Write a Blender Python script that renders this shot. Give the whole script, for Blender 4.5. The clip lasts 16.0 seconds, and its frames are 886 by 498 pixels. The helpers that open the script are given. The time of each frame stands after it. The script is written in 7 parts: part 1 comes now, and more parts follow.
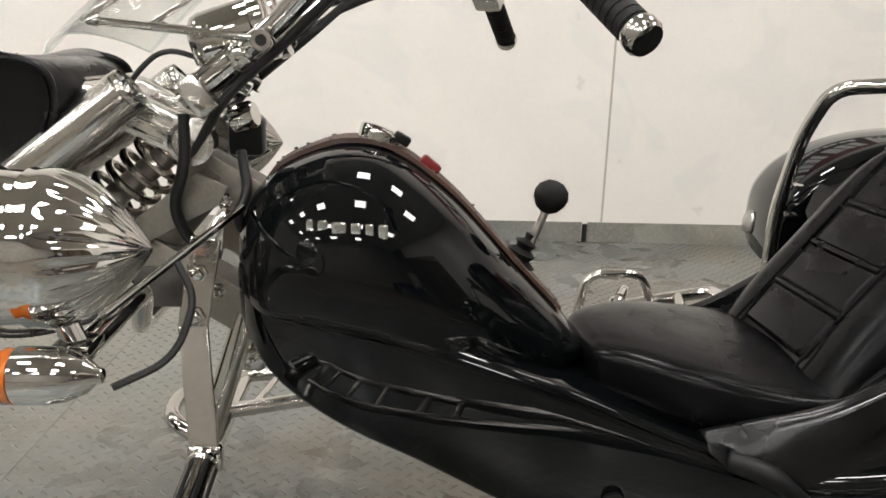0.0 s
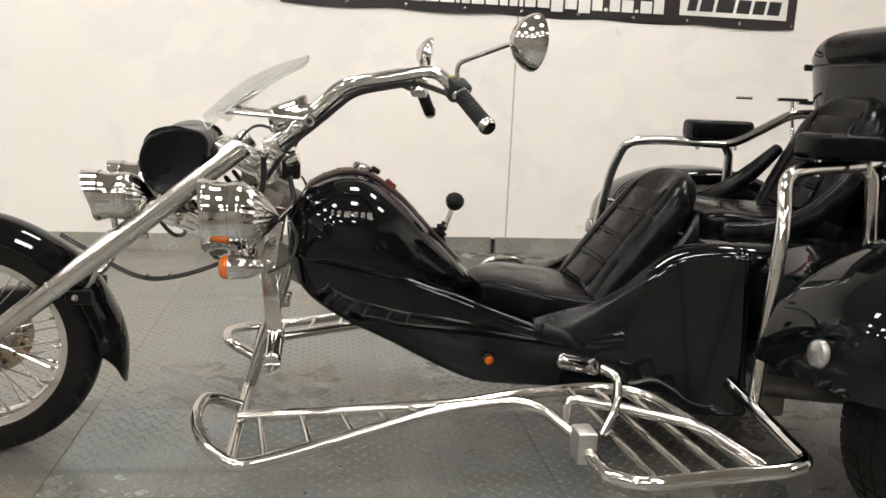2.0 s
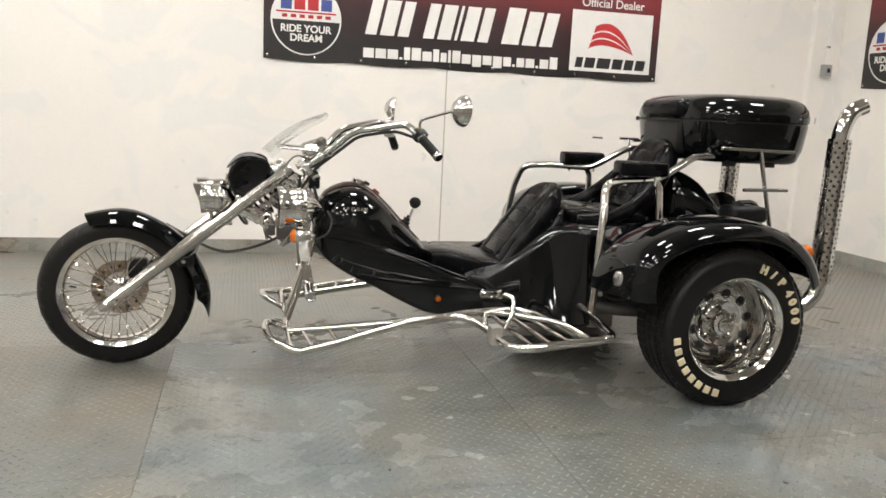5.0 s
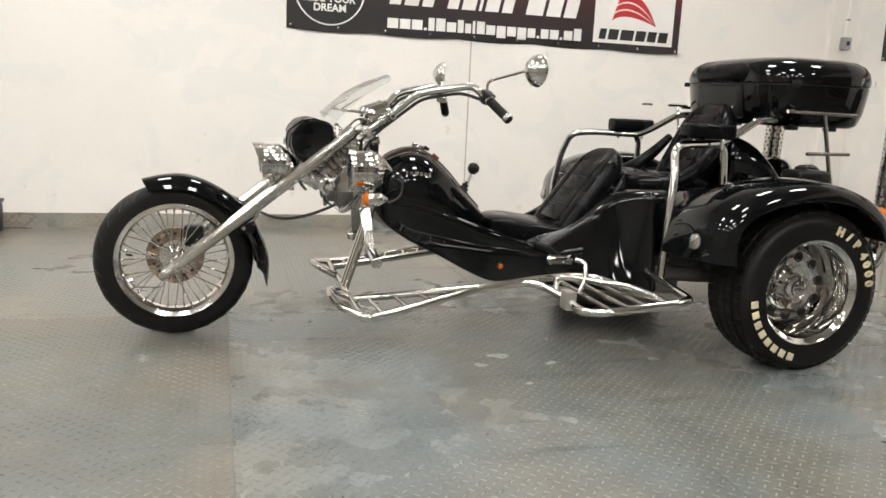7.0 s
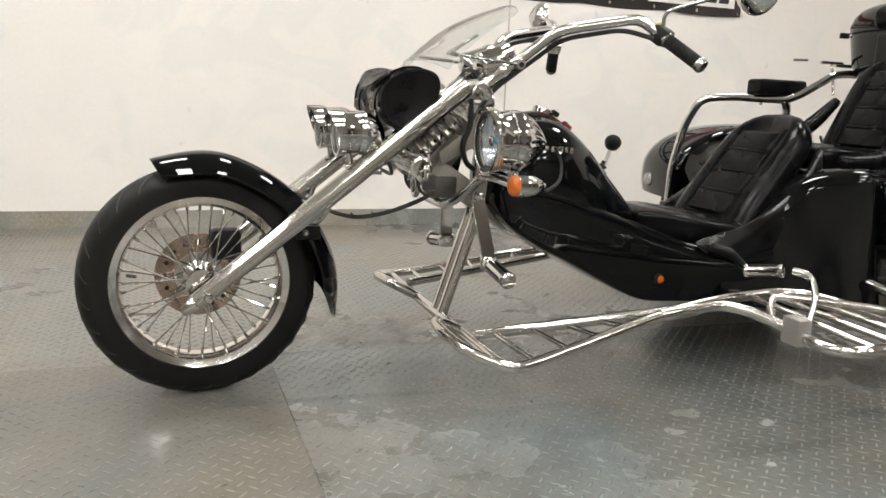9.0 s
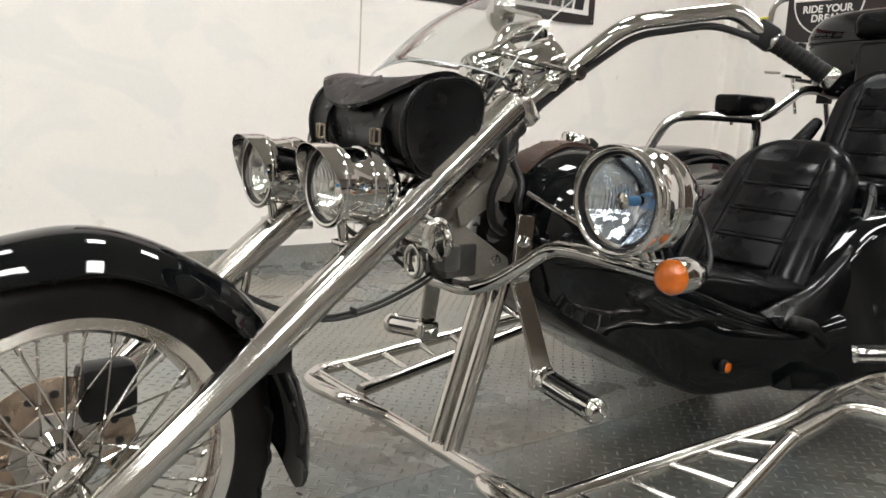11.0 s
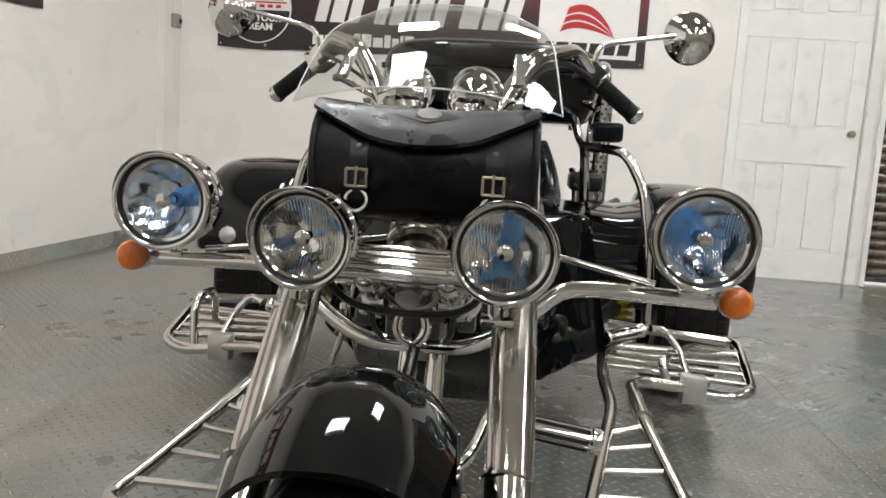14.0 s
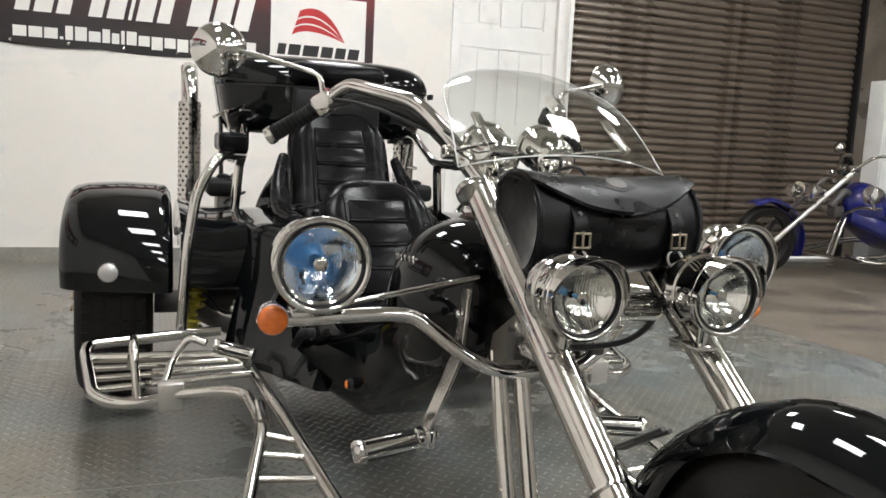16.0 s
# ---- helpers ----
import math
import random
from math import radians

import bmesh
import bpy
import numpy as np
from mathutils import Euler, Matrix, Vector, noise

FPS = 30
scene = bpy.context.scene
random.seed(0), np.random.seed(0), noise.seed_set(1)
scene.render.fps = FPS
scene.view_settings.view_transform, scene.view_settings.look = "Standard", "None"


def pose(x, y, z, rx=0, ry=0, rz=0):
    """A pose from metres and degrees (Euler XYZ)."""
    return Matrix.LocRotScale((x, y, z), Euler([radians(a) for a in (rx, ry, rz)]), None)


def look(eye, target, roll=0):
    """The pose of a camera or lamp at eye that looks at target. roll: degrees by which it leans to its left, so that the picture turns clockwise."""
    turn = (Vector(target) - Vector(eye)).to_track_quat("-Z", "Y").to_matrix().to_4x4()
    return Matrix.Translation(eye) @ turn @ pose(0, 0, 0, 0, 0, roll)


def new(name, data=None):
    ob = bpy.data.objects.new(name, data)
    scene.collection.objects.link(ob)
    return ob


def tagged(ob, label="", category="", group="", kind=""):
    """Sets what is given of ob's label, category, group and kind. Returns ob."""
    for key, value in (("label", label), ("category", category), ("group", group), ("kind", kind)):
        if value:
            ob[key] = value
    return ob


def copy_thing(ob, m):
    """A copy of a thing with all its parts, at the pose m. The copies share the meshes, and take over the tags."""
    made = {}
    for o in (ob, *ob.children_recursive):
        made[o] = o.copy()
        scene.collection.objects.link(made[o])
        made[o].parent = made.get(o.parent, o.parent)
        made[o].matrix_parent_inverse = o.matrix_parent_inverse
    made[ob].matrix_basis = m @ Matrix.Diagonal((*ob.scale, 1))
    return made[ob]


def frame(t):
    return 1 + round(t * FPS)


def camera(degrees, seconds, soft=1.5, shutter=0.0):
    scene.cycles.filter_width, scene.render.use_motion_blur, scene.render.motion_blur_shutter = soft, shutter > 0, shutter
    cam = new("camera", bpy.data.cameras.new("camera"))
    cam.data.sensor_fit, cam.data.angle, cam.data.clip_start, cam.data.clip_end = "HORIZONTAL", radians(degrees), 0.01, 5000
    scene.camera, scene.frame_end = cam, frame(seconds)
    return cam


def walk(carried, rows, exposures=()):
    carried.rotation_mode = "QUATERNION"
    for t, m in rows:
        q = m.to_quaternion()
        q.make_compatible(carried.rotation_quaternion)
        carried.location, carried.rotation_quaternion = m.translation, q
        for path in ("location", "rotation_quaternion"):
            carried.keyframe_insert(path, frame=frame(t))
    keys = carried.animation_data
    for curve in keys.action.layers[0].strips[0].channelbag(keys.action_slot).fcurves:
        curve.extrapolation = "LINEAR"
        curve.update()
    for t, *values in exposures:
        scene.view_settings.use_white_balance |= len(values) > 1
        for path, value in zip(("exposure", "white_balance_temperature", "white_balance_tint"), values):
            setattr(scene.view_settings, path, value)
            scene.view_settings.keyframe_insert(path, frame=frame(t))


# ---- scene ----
cam = camera(58.0, 16.0, soft=1.6)
PATH = [
    (0, (1.1160, -1.2620, 0.9870), (1.2280, 0.6740, 0.4960), 1.80),
    (0.5, (1.1180, -1.5320, 1.0280), (1.2680, 0.4040, 0.5490), 1.90),
    (1, (1.0740, -1.7760, 1.0680), (1.2610, 0.1590, 0.5990), 2.30),
    (1.5, (1.0010, -2.0840, 1.0740), (1.2380, -0.1470, 0.6390), 2.20),
    (2, (0.9690, -2.3720, 1.0970), (1.2650, -0.4350, 0.6980), 2.40),
    (2.5, (0.9180, -2.6400, 1.1280), (1.2660, -0.7030, 0.7680), 2.50),
    (3, (0.8090, -2.9030, 1.1600), (1.2110, -0.9720, 0.8280), 2.60),
    (3.5, (0.7630, -3.1890, 1.1750), (1.2160, -1.2680, 0.8500), 2.50),
    (4, (0.6920, -3.4540, 1.1970), (1.1630, -1.5380, 0.8700), 2.70),
    (4.2, (0.6420, -3.5410, 1.1930), (1.1150, -1.6250, 0.8700), 2.80),
    (6.3, (0.4070, -3.9550, 1.1520), (0.9120, -2.0520, 0.8010), 2.50),
    (6.5, (0.3400, -3.8770, 1.1260), (0.8510, -1.9760, 0.7730), 2.60),
    (7, (0.1890, -3.6430, 1.0670), (0.7270, -1.7510, 0.7020), 2.70),
    (7.5, (0.0950, -3.3160, 0.9980), (0.6310, -1.4260, 0.6220), 2.50),
    (8, (-0.0150, -3.0090, 0.9410), (0.5280, -1.1210, 0.5650), 2.40),
    (8.5, (-0.0930, -2.7000, 0.9020), (0.5200, -0.8350, 0.5220), 2.40),
    (9, (-0.1100, -2.3850, 0.8900), (0.5580, -0.5390, 0.5110), 2.50),
    (9.5, (-0.1640, -2.0650, 0.8900), (0.5670, -0.2410, 0.5170), 2.50),
    (10, (-0.1930, -1.7850, 0.9190), (0.6600, -0.0140, 0.5530), 2.30),
    (10.2, (-0.1990, -1.6720, 0.9120), (0.7150, 0.0700, 0.5510), 2.40),
    (12.3, (-0.4224, -0.7830, 0.8927), (1.2001, 0.3471, 0.5918), 3.55),
    (12.5, (-0.4613, -0.7206, 0.8922), (1.2159, 0.3276, 0.5951), 3.60),
    (13, (-0.5564, -0.5219, 0.8877), (1.2622, 0.2611, 0.6051), 3.65),
    (13.5, (-0.5821, -0.3361, 0.8835), (1.3297, 0.1838, 0.6105), 3.70),
    (14, (-0.6358, -0.1537, 0.9062), (1.3385, 0.0327, 0.6464), 3.70),
    (14.5, (-0.6960, 0.0641, 0.9208), (1.2855, -0.0540, 0.6763), 3.60),
    (15, (-0.6876, 0.3062, 0.9373), (1.2738, 0.0007, 0.6934), 3.45),
    (15.5, (-0.6566, 0.5277, 0.9608), (1.2681, 0.0494, 0.7028), 2.90),
    (16, (-0.6863, 0.7682, 0.9921), (1.1695, 0.0649, 0.7445), 2.90),
]
EXPOSURE = [(0, 0.0, 6450, 10), (0.5, 0.20, 6500, 10), (2, 0.08, 6550, 10), (4, 0.09, 6550, 10), (7, 0.09, 6450, 10), (10, 0.07, 6450, 10), (12.5, 0.10, 6100, 8), (13, 0.08, 6100, 8), (14, -0.10, 6200, 10), (14.5, -0.24, 6200, 10), (15, -0.16, 6200, 10), (16, 0.08, 6200, 9)]
walk(cam, [(t, look(eye, target, roll)) for t, eye, target, roll in PATH], EXPOSURE)

# ---- light ----
world = bpy.data.worlds.new("world")
scene.world = world
world.use_nodes = True
_sky = world.node_tree.nodes.new("ShaderNodeTexSky")
_sky.sky_type, _sky.sun_disc, _sky.sun_elevation, _sky.sun_rotation = "NISHITA", False, radians(40), radians(90)
world.node_tree.links.new(_sky.outputs[0], world.node_tree.nodes["Background"].inputs[0])
world.node_tree.nodes["Background"].inputs[1].default_value = 0.12
PANEL_LIGHT = 42.5
# daylight outside the roller shutter
sun = new("sun", bpy.data.lights.new("sun", "SUN"))
sun.data.energy, sun.data.angle, sun.data.color = 5.0, radians(0.5), (1.0, 0.95, 0.88)
sun.matrix_world = look((30, -4, 25), (0, -4, 0))

# room, in metres
X0, X1, Y0, Y1, H = -6.5, 5.96, -8.5, 2.85, 4.3


# ---- mesh helpers ----
def part(name, bm, material, parent=None, label="", smooth=40):
    """One mesh object out of a bmesh, under parent."""
    me = bpy.data.meshes.new(name)
    bmesh.ops.recalc_face_normals(bm, faces=bm.faces)
    bm.to_mesh(me)
    bm.free()
    if smooth:
        me.polygons.foreach_set("use_smooth", [True] * len(me.polygons))
        me.set_sharp_from_angle(angle=radians(smooth))
    me.materials.append(material)
    ob = new(name, me)
    if parent:
        ob.parent = parent
    if label:
        tagged(ob, label)
    return ob


def again(ob, m, parent):
    """Another object on the same mesh, placed by m."""
    o = new(ob.name.split(".")[0], ob.data)
    o.matrix_world = m
    o.parent = parent
    return o


def empty(name, at=(0, 0, 0)):
    ob = new(name)
    ob.location = at
    ob.empty_display_size = 0.05
    return ob


def skin(bm, rings, caps=True, closed=False):
    """Faces between rings of equal length."""
    vs = [[bm.verts.new(p) for p in r] for r in rings]
    n = len(vs[0])
    pairs = list(zip(vs, vs[1:])) + ([(vs[-1], vs[0])] if closed else [])
    for a, b in pairs:
        for i in range(n):
            j = (i + 1) % n
            bm.faces.new((a[i], a[j], b[j], b[i]))
    if caps and not closed:
        bm.faces.new(vs[0][::-1])
        bm.faces.new(vs[-1])
    return vs


def fillet(pts, r, k=6):
    pts = [Vector(p) for p in pts]
    out = [pts[0]]
    for a, b, c in zip(pts, pts[1:], pts[2:]):
        u, v = a - b, c - b
        d = min(r, u.length * 0.46, v.length * 0.46)
        p, q = b + u.normalized() * d, b + v.normalized() * d
        for i in range(k + 1):
            s = i / k
            out.append(p * (1 - s) ** 2 + b * 2 * s * (1 - s) + q * s * s)
    return out + [pts[-1]]


def tube(pts, r, bend=0.05, seg=14, bm=None, round_end=False, closed=False):
    """A bent pipe through pts; r is a radius or a list of radii along it."""
    bm = bm or bmesh.new()
    path = fillet(pts, bend) if bend and not closed else [Vector(p) for p in pts]
    n = len(path)
    radii = [r] * n if not isinstance(r, (list, tuple)) else list(np.interp(np.linspace(0, 1, n), np.linspace(0, 1, len(r)), r))
    if round_end:
        d0, d1 = (path[1] - path[0]).normalized(), (path[-1] - path[-2]).normalized()
        pre = [(path[0] - d0 * radii[0] * s, radii[0] * c) for s, c in ((0.6, 0.35), (0.45, 0.75), (0.2, 0.95))]
        post = [(path[-1] + d1 * radii[-1] * s, radii[-1] * c) for s, c in ((0.2, 0.95), (0.45, 0.75), (0.6, 0.35))]
        path = [p for p, _ in pre] + path + [p for p, _ in post]
        radii = [q for _, q in pre] + radii + [q for _, q in post]
        n = len(path)
    t = [(path[(i + 1) % n] - path[i - 1]) if closed else (path[min(i + 1, n - 1)] - path[max(i - 1, 0)]) for i in range(n)]
    t = [v.normalized() for v in t]
    nrm = t[0].orthogonal().normalized()
    rings = []
    for i in range(n):
        nrm = (nrm - t[i] * nrm.dot(t[i])).normalized()
        b = t[i].cross(nrm)
        rings.append([path[i] + (nrm * math.cos(a) + b * math.sin(a)) * radii[i] for a in (2 * math.pi * k / seg for k in range(seg))])
    skin(bm, rings, closed=closed)
    return bm


def frame_to(origin, axis, up=(0, 0, 1)):
    """Matrix whose local z runs along axis."""
    z = Vector(axis).normalized()
    u = Vector(up)
    if abs(z.dot(u)) > 0.98:
        u = Vector((1, 0, 0))
    x = u.cross(z).normalized()
    y = z.cross(x)
    m = Matrix((x, y, z)).transposed().to_4x4()
    m.translation = origin
    return m


def lathe(profile, origin=(0, 0, 0), axis=(0, 0, 1), seg=32, bm=None, caps=True, wave=None):
    """A turned body: profile of (radius, height) along the axis. wave(angle, i) scales the radius."""
    bm = bm or bmesh.new()
    m = frame_to(origin, axis)
    rings = []
    for i, (r, h) in enumerate(profile):
        rings.append([m @ Vector((r * (wave(a, i) if wave else 1) * math.cos(a), r * (wave(a, i) if wave else 1) * math.sin(a), h)) for a in (2 * math.pi * k / seg for k in range(seg))])
    skin(bm, rings, caps=caps)
    return bm


def rbox(lo, hi, r=0.01, m=None, bm=None, seg=2):
    """A box with rounded edges."""
    b2 = bmesh.new()
    bmesh.ops.create_cube(b2, size=1)
    for v in b2.verts:
        v.co = Vector([(p + q) / 2 + (q - p) * c for p, q, c in zip(lo, hi, v.co)])
    if r:
        bmesh.ops.bevel(b2, geom=b2.edges[:], offset=r, segments=seg, affect="EDGES", profile=0.5)
    if m:
        b2.transform(m)
    if bm is None:
        return b2
    me = bpy.data.meshes.new("tmp")
    b2.to_mesh(me)
    b2.free()
    bm.from_mesh(me)
    bpy.data.meshes.remove(me)
    return bm


def spline(rows, n):
    """Rows of numbers resampled to n, along a smooth curve."""
    a = np.array(rows, float)
    k = len(a)
    u = np.linspace(0, k - 1, n)
    i = np.clip(u.astype(int), 0, k - 2)
    f = (u - i)[:, None]
    p0, p1, p2, p3 = a[np.maximum(i - 1, 0)], a[i], a[i + 1], a[np.minimum(i + 2, k - 1)]
    return 0.5 * (2 * p1 + (p2 - p0) * f + (2 * p0 - 5 * p1 + 4 * p2 - p3) * f**2 + (3 * p1 - p0 - 3 * p2 + p3) * f**3)


def oval(x, w, zb, zt, p=2.4, n=40, shift=0.0, y=0.0):
    """A rounded section across x; shift raises or lowers the widest point."""
    out = []
    for k in range(n):
        a = 2 * math.pi * k / n
        c, s = math.cos(a), math.sin(a)
        mid = (zb + zt) / 2 + shift * (zt - zb)
        h = (zt - mid) if s > 0 else (mid - zb)
        out.append((x, y + w * math.copysign(abs(c) ** (2 / p), c), mid + h * math.copysign(abs(s) ** (2 / p), s)))
    return out


def loft_x(stations, n=40, p=2.4, shift=0.0, seg=40, y=0.0):
    """Body along x from stations (x, half width, bottom, top)."""
    bm = bmesh.new()
    skin(bm, [oval(x, max(w, 0.004), zb, zt, p, seg, shift, y) for x, w, zb, zt in spline(stations, n)])
    return bm


def slab(outline, t, m, bevel=0.0, bm=None):
    """A plate: outline in the local xy plane, thickness t along z, placed by m."""
    b2 = bmesh.new()
    lo = [b2.verts.new((x, y, 0)) for x, y in outline]
    hi = [b2.verts.new((x, y, t)) for x, y in outline]
    n = len(lo)
    b2.faces.new(lo[::-1])
    b2.faces.new(hi)
    for i in range(n):
        b2.faces.new((lo[i], lo[(i + 1) % n], hi[(i + 1) % n], hi[i]))
    if bevel:
        bmesh.ops.bevel(b2, geom=[e for e in b2.edges if abs(e.verts[0].co.z - e.verts[1].co.z) < 1e-6], offset=bevel, segments=2, affect="EDGES", profile=0.5)
    b2.transform(m)
    if bm is None:
        return b2
    me = bpy.data.meshes.new("tmp")
    b2.to_mesh(me)
    b2.free()
    bm.from_mesh(me)
    bpy.data.meshes.remove(me)
    return bm


def disc_outline(r, n=40, a0=0.0, a1=2 * math.pi, cx=0.0, cy=0.0):
    full = abs(a1 - a0) > 6.28
    k = n if full else n + 1
    return [(cx + r * math.cos(a0 + (a1 - a0) * i / n), cy + r * math.sin(a0 + (a1 - a0) * i / n)) for i in range(k)]


def lettering(text, size, material, parent, m, depth=0.001, name="lettering", bold=0.0, align="LEFT", shear=0.0):
    cu = bpy.data.curves.new(name, "FONT")
    cu.body, cu.size, cu.extrude, cu.offset, cu.align_x, cu.shear = text, size, depth, bold, align, shear
    tmp = new("tmp", cu)
    dg = bpy.context.evaluated_depsgraph_get()
    me = bpy.data.meshes.new_from_object(tmp.evaluated_get(dg))
    bpy.data.objects.remove(tmp)
    bpy.data.curves.remove(cu)
    me.materials.clear()
    me.materials.append(material)
    me.transform(m)
    ob = new(name, me)
    ob.parent = parent
    return ob


def words(text, size, material, parent, m, depth, bold, center):
    """Lettering with each word a mesh of its own."""
    def ends(txt):
        ob = lettering(txt, size, material, parent, Matrix(), depth, bold=bold)
        xs = [v.co.x for v in ob.data.vertices]
        bpy.data.objects.remove(ob)
        return max(xs)
    lead = -ends(text) / 2 if center else 0.0
    said = ""
    for w in text.split():
        said = (said + " " + w).strip()
        lettering(w, size, material, parent, m @ Matrix.Translation((lead + ends(said) - ends(w), 0, 0)), depth, bold=bold)


# ---- materials ----
def pbr(name, color, rough, metal=0.0, var=0.12, scale=6.0, grain=0.05, gscale=180.0, bump=0.0, bscale=300.0, coat=0.0, rvar=0.1, spec=0.5, warm=None, distort=0.0):
    """A surface with large and fine variation of colour, gloss and relief."""
    mt = bpy.data.materials.new(name)
    mt.use_nodes = True
    nt = mt.node_tree
    N, L = nt.nodes, nt.links
    b = N["Principled BSDF"]
    co = N.new("ShaderNodeTexCoord")
    n1, n2 = N.new("ShaderNodeTexNoise"), N.new("ShaderNodeTexNoise")
    for nd, s, d in ((n1, scale, 6), (n2, gscale, 3)):
        nd.inputs["Scale"].default_value, nd.inputs["Detail"].default_value = s, d
        nd.inputs["Distortion"].default_value = distort
        L.new(co.outputs["Object"], nd.inputs["Vector"])
    ramp = N.new("ShaderNodeMapRange")
    ramp.inputs[1].default_value, ramp.inputs[2].default_value = 0.3, 0.7
    ramp.inputs[3].default_value, ramp.inputs[4].default_value = 1 - var, 1 + var
    L.new(n1.outputs[0], ramp.inputs[0])
    r2 = N.new("ShaderNodeMapRange")
    r2.inputs[1].default_value, r2.inputs[2].default_value = 0.3, 0.7
    r2.inputs[3].default_value, r2.inputs[4].default_value = 1 - grain, 1 + grain
    L.new(n2.outputs[0], r2.inputs[0])
    mul = N.new("ShaderNodeMath")
    mul.operation = "MULTIPLY"
    L.new(ramp.outputs[0], mul.inputs[0])
    L.new(r2.outputs[0], mul.inputs[1])
    mix = N.new("ShaderNodeVectorMath")
    mix.operation = "SCALE"
    if warm:
        mc = N.new("ShaderNodeMix")
        mc.data_type = "RGBA"
        mc.inputs[6].default_value, mc.inputs[7].default_value = (*color, 1), (*warm, 1)
        L.new(n1.outputs[0], mc.inputs[0])
        L.new(mc.outputs[2], mix.inputs[0])
    else:
        mix.inputs[0].default_value = color
    L.new(mul.outputs[0], mix.inputs[3])
    L.new(mix.outputs[0], b.inputs["Base Color"])
    rr = N.new("ShaderNodeMapRange")
    rr.inputs[1].default_value, rr.inputs[2].default_value = 0.3, 0.7
    rr.inputs[3].default_value, rr.inputs[4].default_value = max(rough * (1 - rvar * 3), 0.005), min(rough * (1 + rvar * 3), 1)
    L.new(n1.outputs[0], rr.inputs[0])
    L.new(rr.outputs[0], b.inputs["Roughness"])
    b.inputs["Metallic"].default_value = metal
    b.inputs["Specular IOR Level"].default_value = spec
    if coat:
        b.inputs["Coat Weight"].default_value, b.inputs["Coat Roughness"].default_value = coat, 0.02
    if bump:
        n3 = N.new("ShaderNodeTexNoise")
        n3.inputs["Scale"].default_value, n3.inputs["Detail"].default_value = bscale, 4
        L.new(co.outputs["Object"], n3.inputs["Vector"])
        bp = N.new("ShaderNodeBump")
        bp.inputs["Strength"].default_value, bp.inputs["Distance"].default_value = bump, 0.002
        L.new(n3.outputs[0], bp.inputs["Height"])
        L.new(bp.outputs[0], b.inputs["Normal"])
    return mt


CHROME = pbr("chrome", (0.64, 0.625, 0.60), 0.045, 1.0, var=0.04, grain=0.01, rvar=0.25)
STEEL = pbr("polished_stainless", (0.59, 0.565, 0.53), 0.13, 1.0, var=0.06, grain=0.04, gscale=90, rvar=0.2)
ALU = pbr("polished_alloy", (0.80, 0.78, 0.75), 0.15, 1.0, var=0.05, grain=0.05, rvar=0.15)
SATIN = pbr("satin_alloy", (0.55, 0.53, 0.50), 0.36, 1.0, var=0.08, grain=0.06)
GALV = pbr("grey_frame_metal", (0.25, 0.23, 0.20), 0.40, 0.5, var=0.15, grain=0.08, bump=0.08)
DARKMETAL = pbr("oily_engine_metal", (0.10, 0.095, 0.09), 0.45, 0.6, var=0.35, scale=14, bump=0.3, bscale=90)
COPPER = pbr("heat_tinted_disc", (0.40, 0.315, 0.25), 0.26, 1.0, var=0.15, scale=12)
PAINT = pbr("black_gloss_paint", (0.0025, 0.003, 0.0034), 0.04, 0.0, var=0.15, grain=0.02, rvar=0.1, spec=0.35)
SATIN_BLACK = pbr("satin_black_plastic", (0.006, 0.006, 0.0065), 0.42, spec=0.3, bump=0.15, bscale=500, grain=0.1)
SHELL = pbr("satin_black_moulding", (0.006, 0.006, 0.0065), 0.24, spec=0.35, var=0.3, scale=6, bump=0.05, bscale=60, rvar=0.2, grain=0.1)
LEATHER = pbr("black_leather", (0.0045, 0.0045, 0.005), 0.24, spec=0.11, var=0.25, scale=9, bump=0.09, bscale=420, rvar=0.15, grain=0.12)
BAGLEATHER = pbr("worn_black_hide", (0.003, 0.003, 0.0034), 0.34, spec=0.22, var=0.35, scale=12, bump=0.2, bscale=260, rvar=0.2, grain=0.15)
STRAPLEATHER = pbr("brown_leather", (0.055, 0.024, 0.014), 0.5, var=0.3, scale=20, bump=0.4, bscale=300)
RUBBER = pbr("tyre_rubber", (0.0060, 0.0057, 0.0054), 0.45, spec=0.26, var=0.3, scale=7, bump=0.25, bscale=240, grain=0.12, warm=(0.008, 0.007, 0.006))
GRIP = pbr("grip_rubber", (0.006, 0.006, 0.006), 0.6, spec=0.25, bump=0.6, bscale=700, grain=0.2)
ORANGE = pbr("amber_lens", (0.55, 0.12, 0.006), 0.16, var=0.15, scale=60, coat=0.6, bump=0.3, bscale=260)
REDSW = pbr("red_plastic", (0.20, 0.012, 0.012), 0.3, coat=0.3)
YELLOW = pbr("yellow_spring_paint", (0.42, 0.36, 0.03), 0.35, var=0.15)
BRASS = pbr("brass_buckle", (0.30, 0.26, 0.19), 0.33, 1.0, var=0.1)
REFLECTOR = pbr("clear_reflector", (0.36, 0.35, 0.34), 0.22, 0.7, bump=0.8, bscale=160, coat=0.8)
TYRELETTER = pbr("cream_tyre_lettering", (0.72, 0.62, 0.42), 0.6, var=0.1, bump=0.1)
SPRINGM = pbr("bronze_chrome_spring", (0.42, 0.38, 0.34), 0.2, 1.0, var=0.1)
BLUEBULB = pbr("blue_bulb_glass", (0.12, 0.36, 0.72), 0.08, coat=0.5)
BLUEPAINT = pbr("blue_gloss_paint", (0.008, 0.012, 0.14), 0.1, coat=1.0)
BRICKPAD = pbr("cream_lamp_glass", (0.62, 0.55, 0.42), 0.25, coat=0.6)
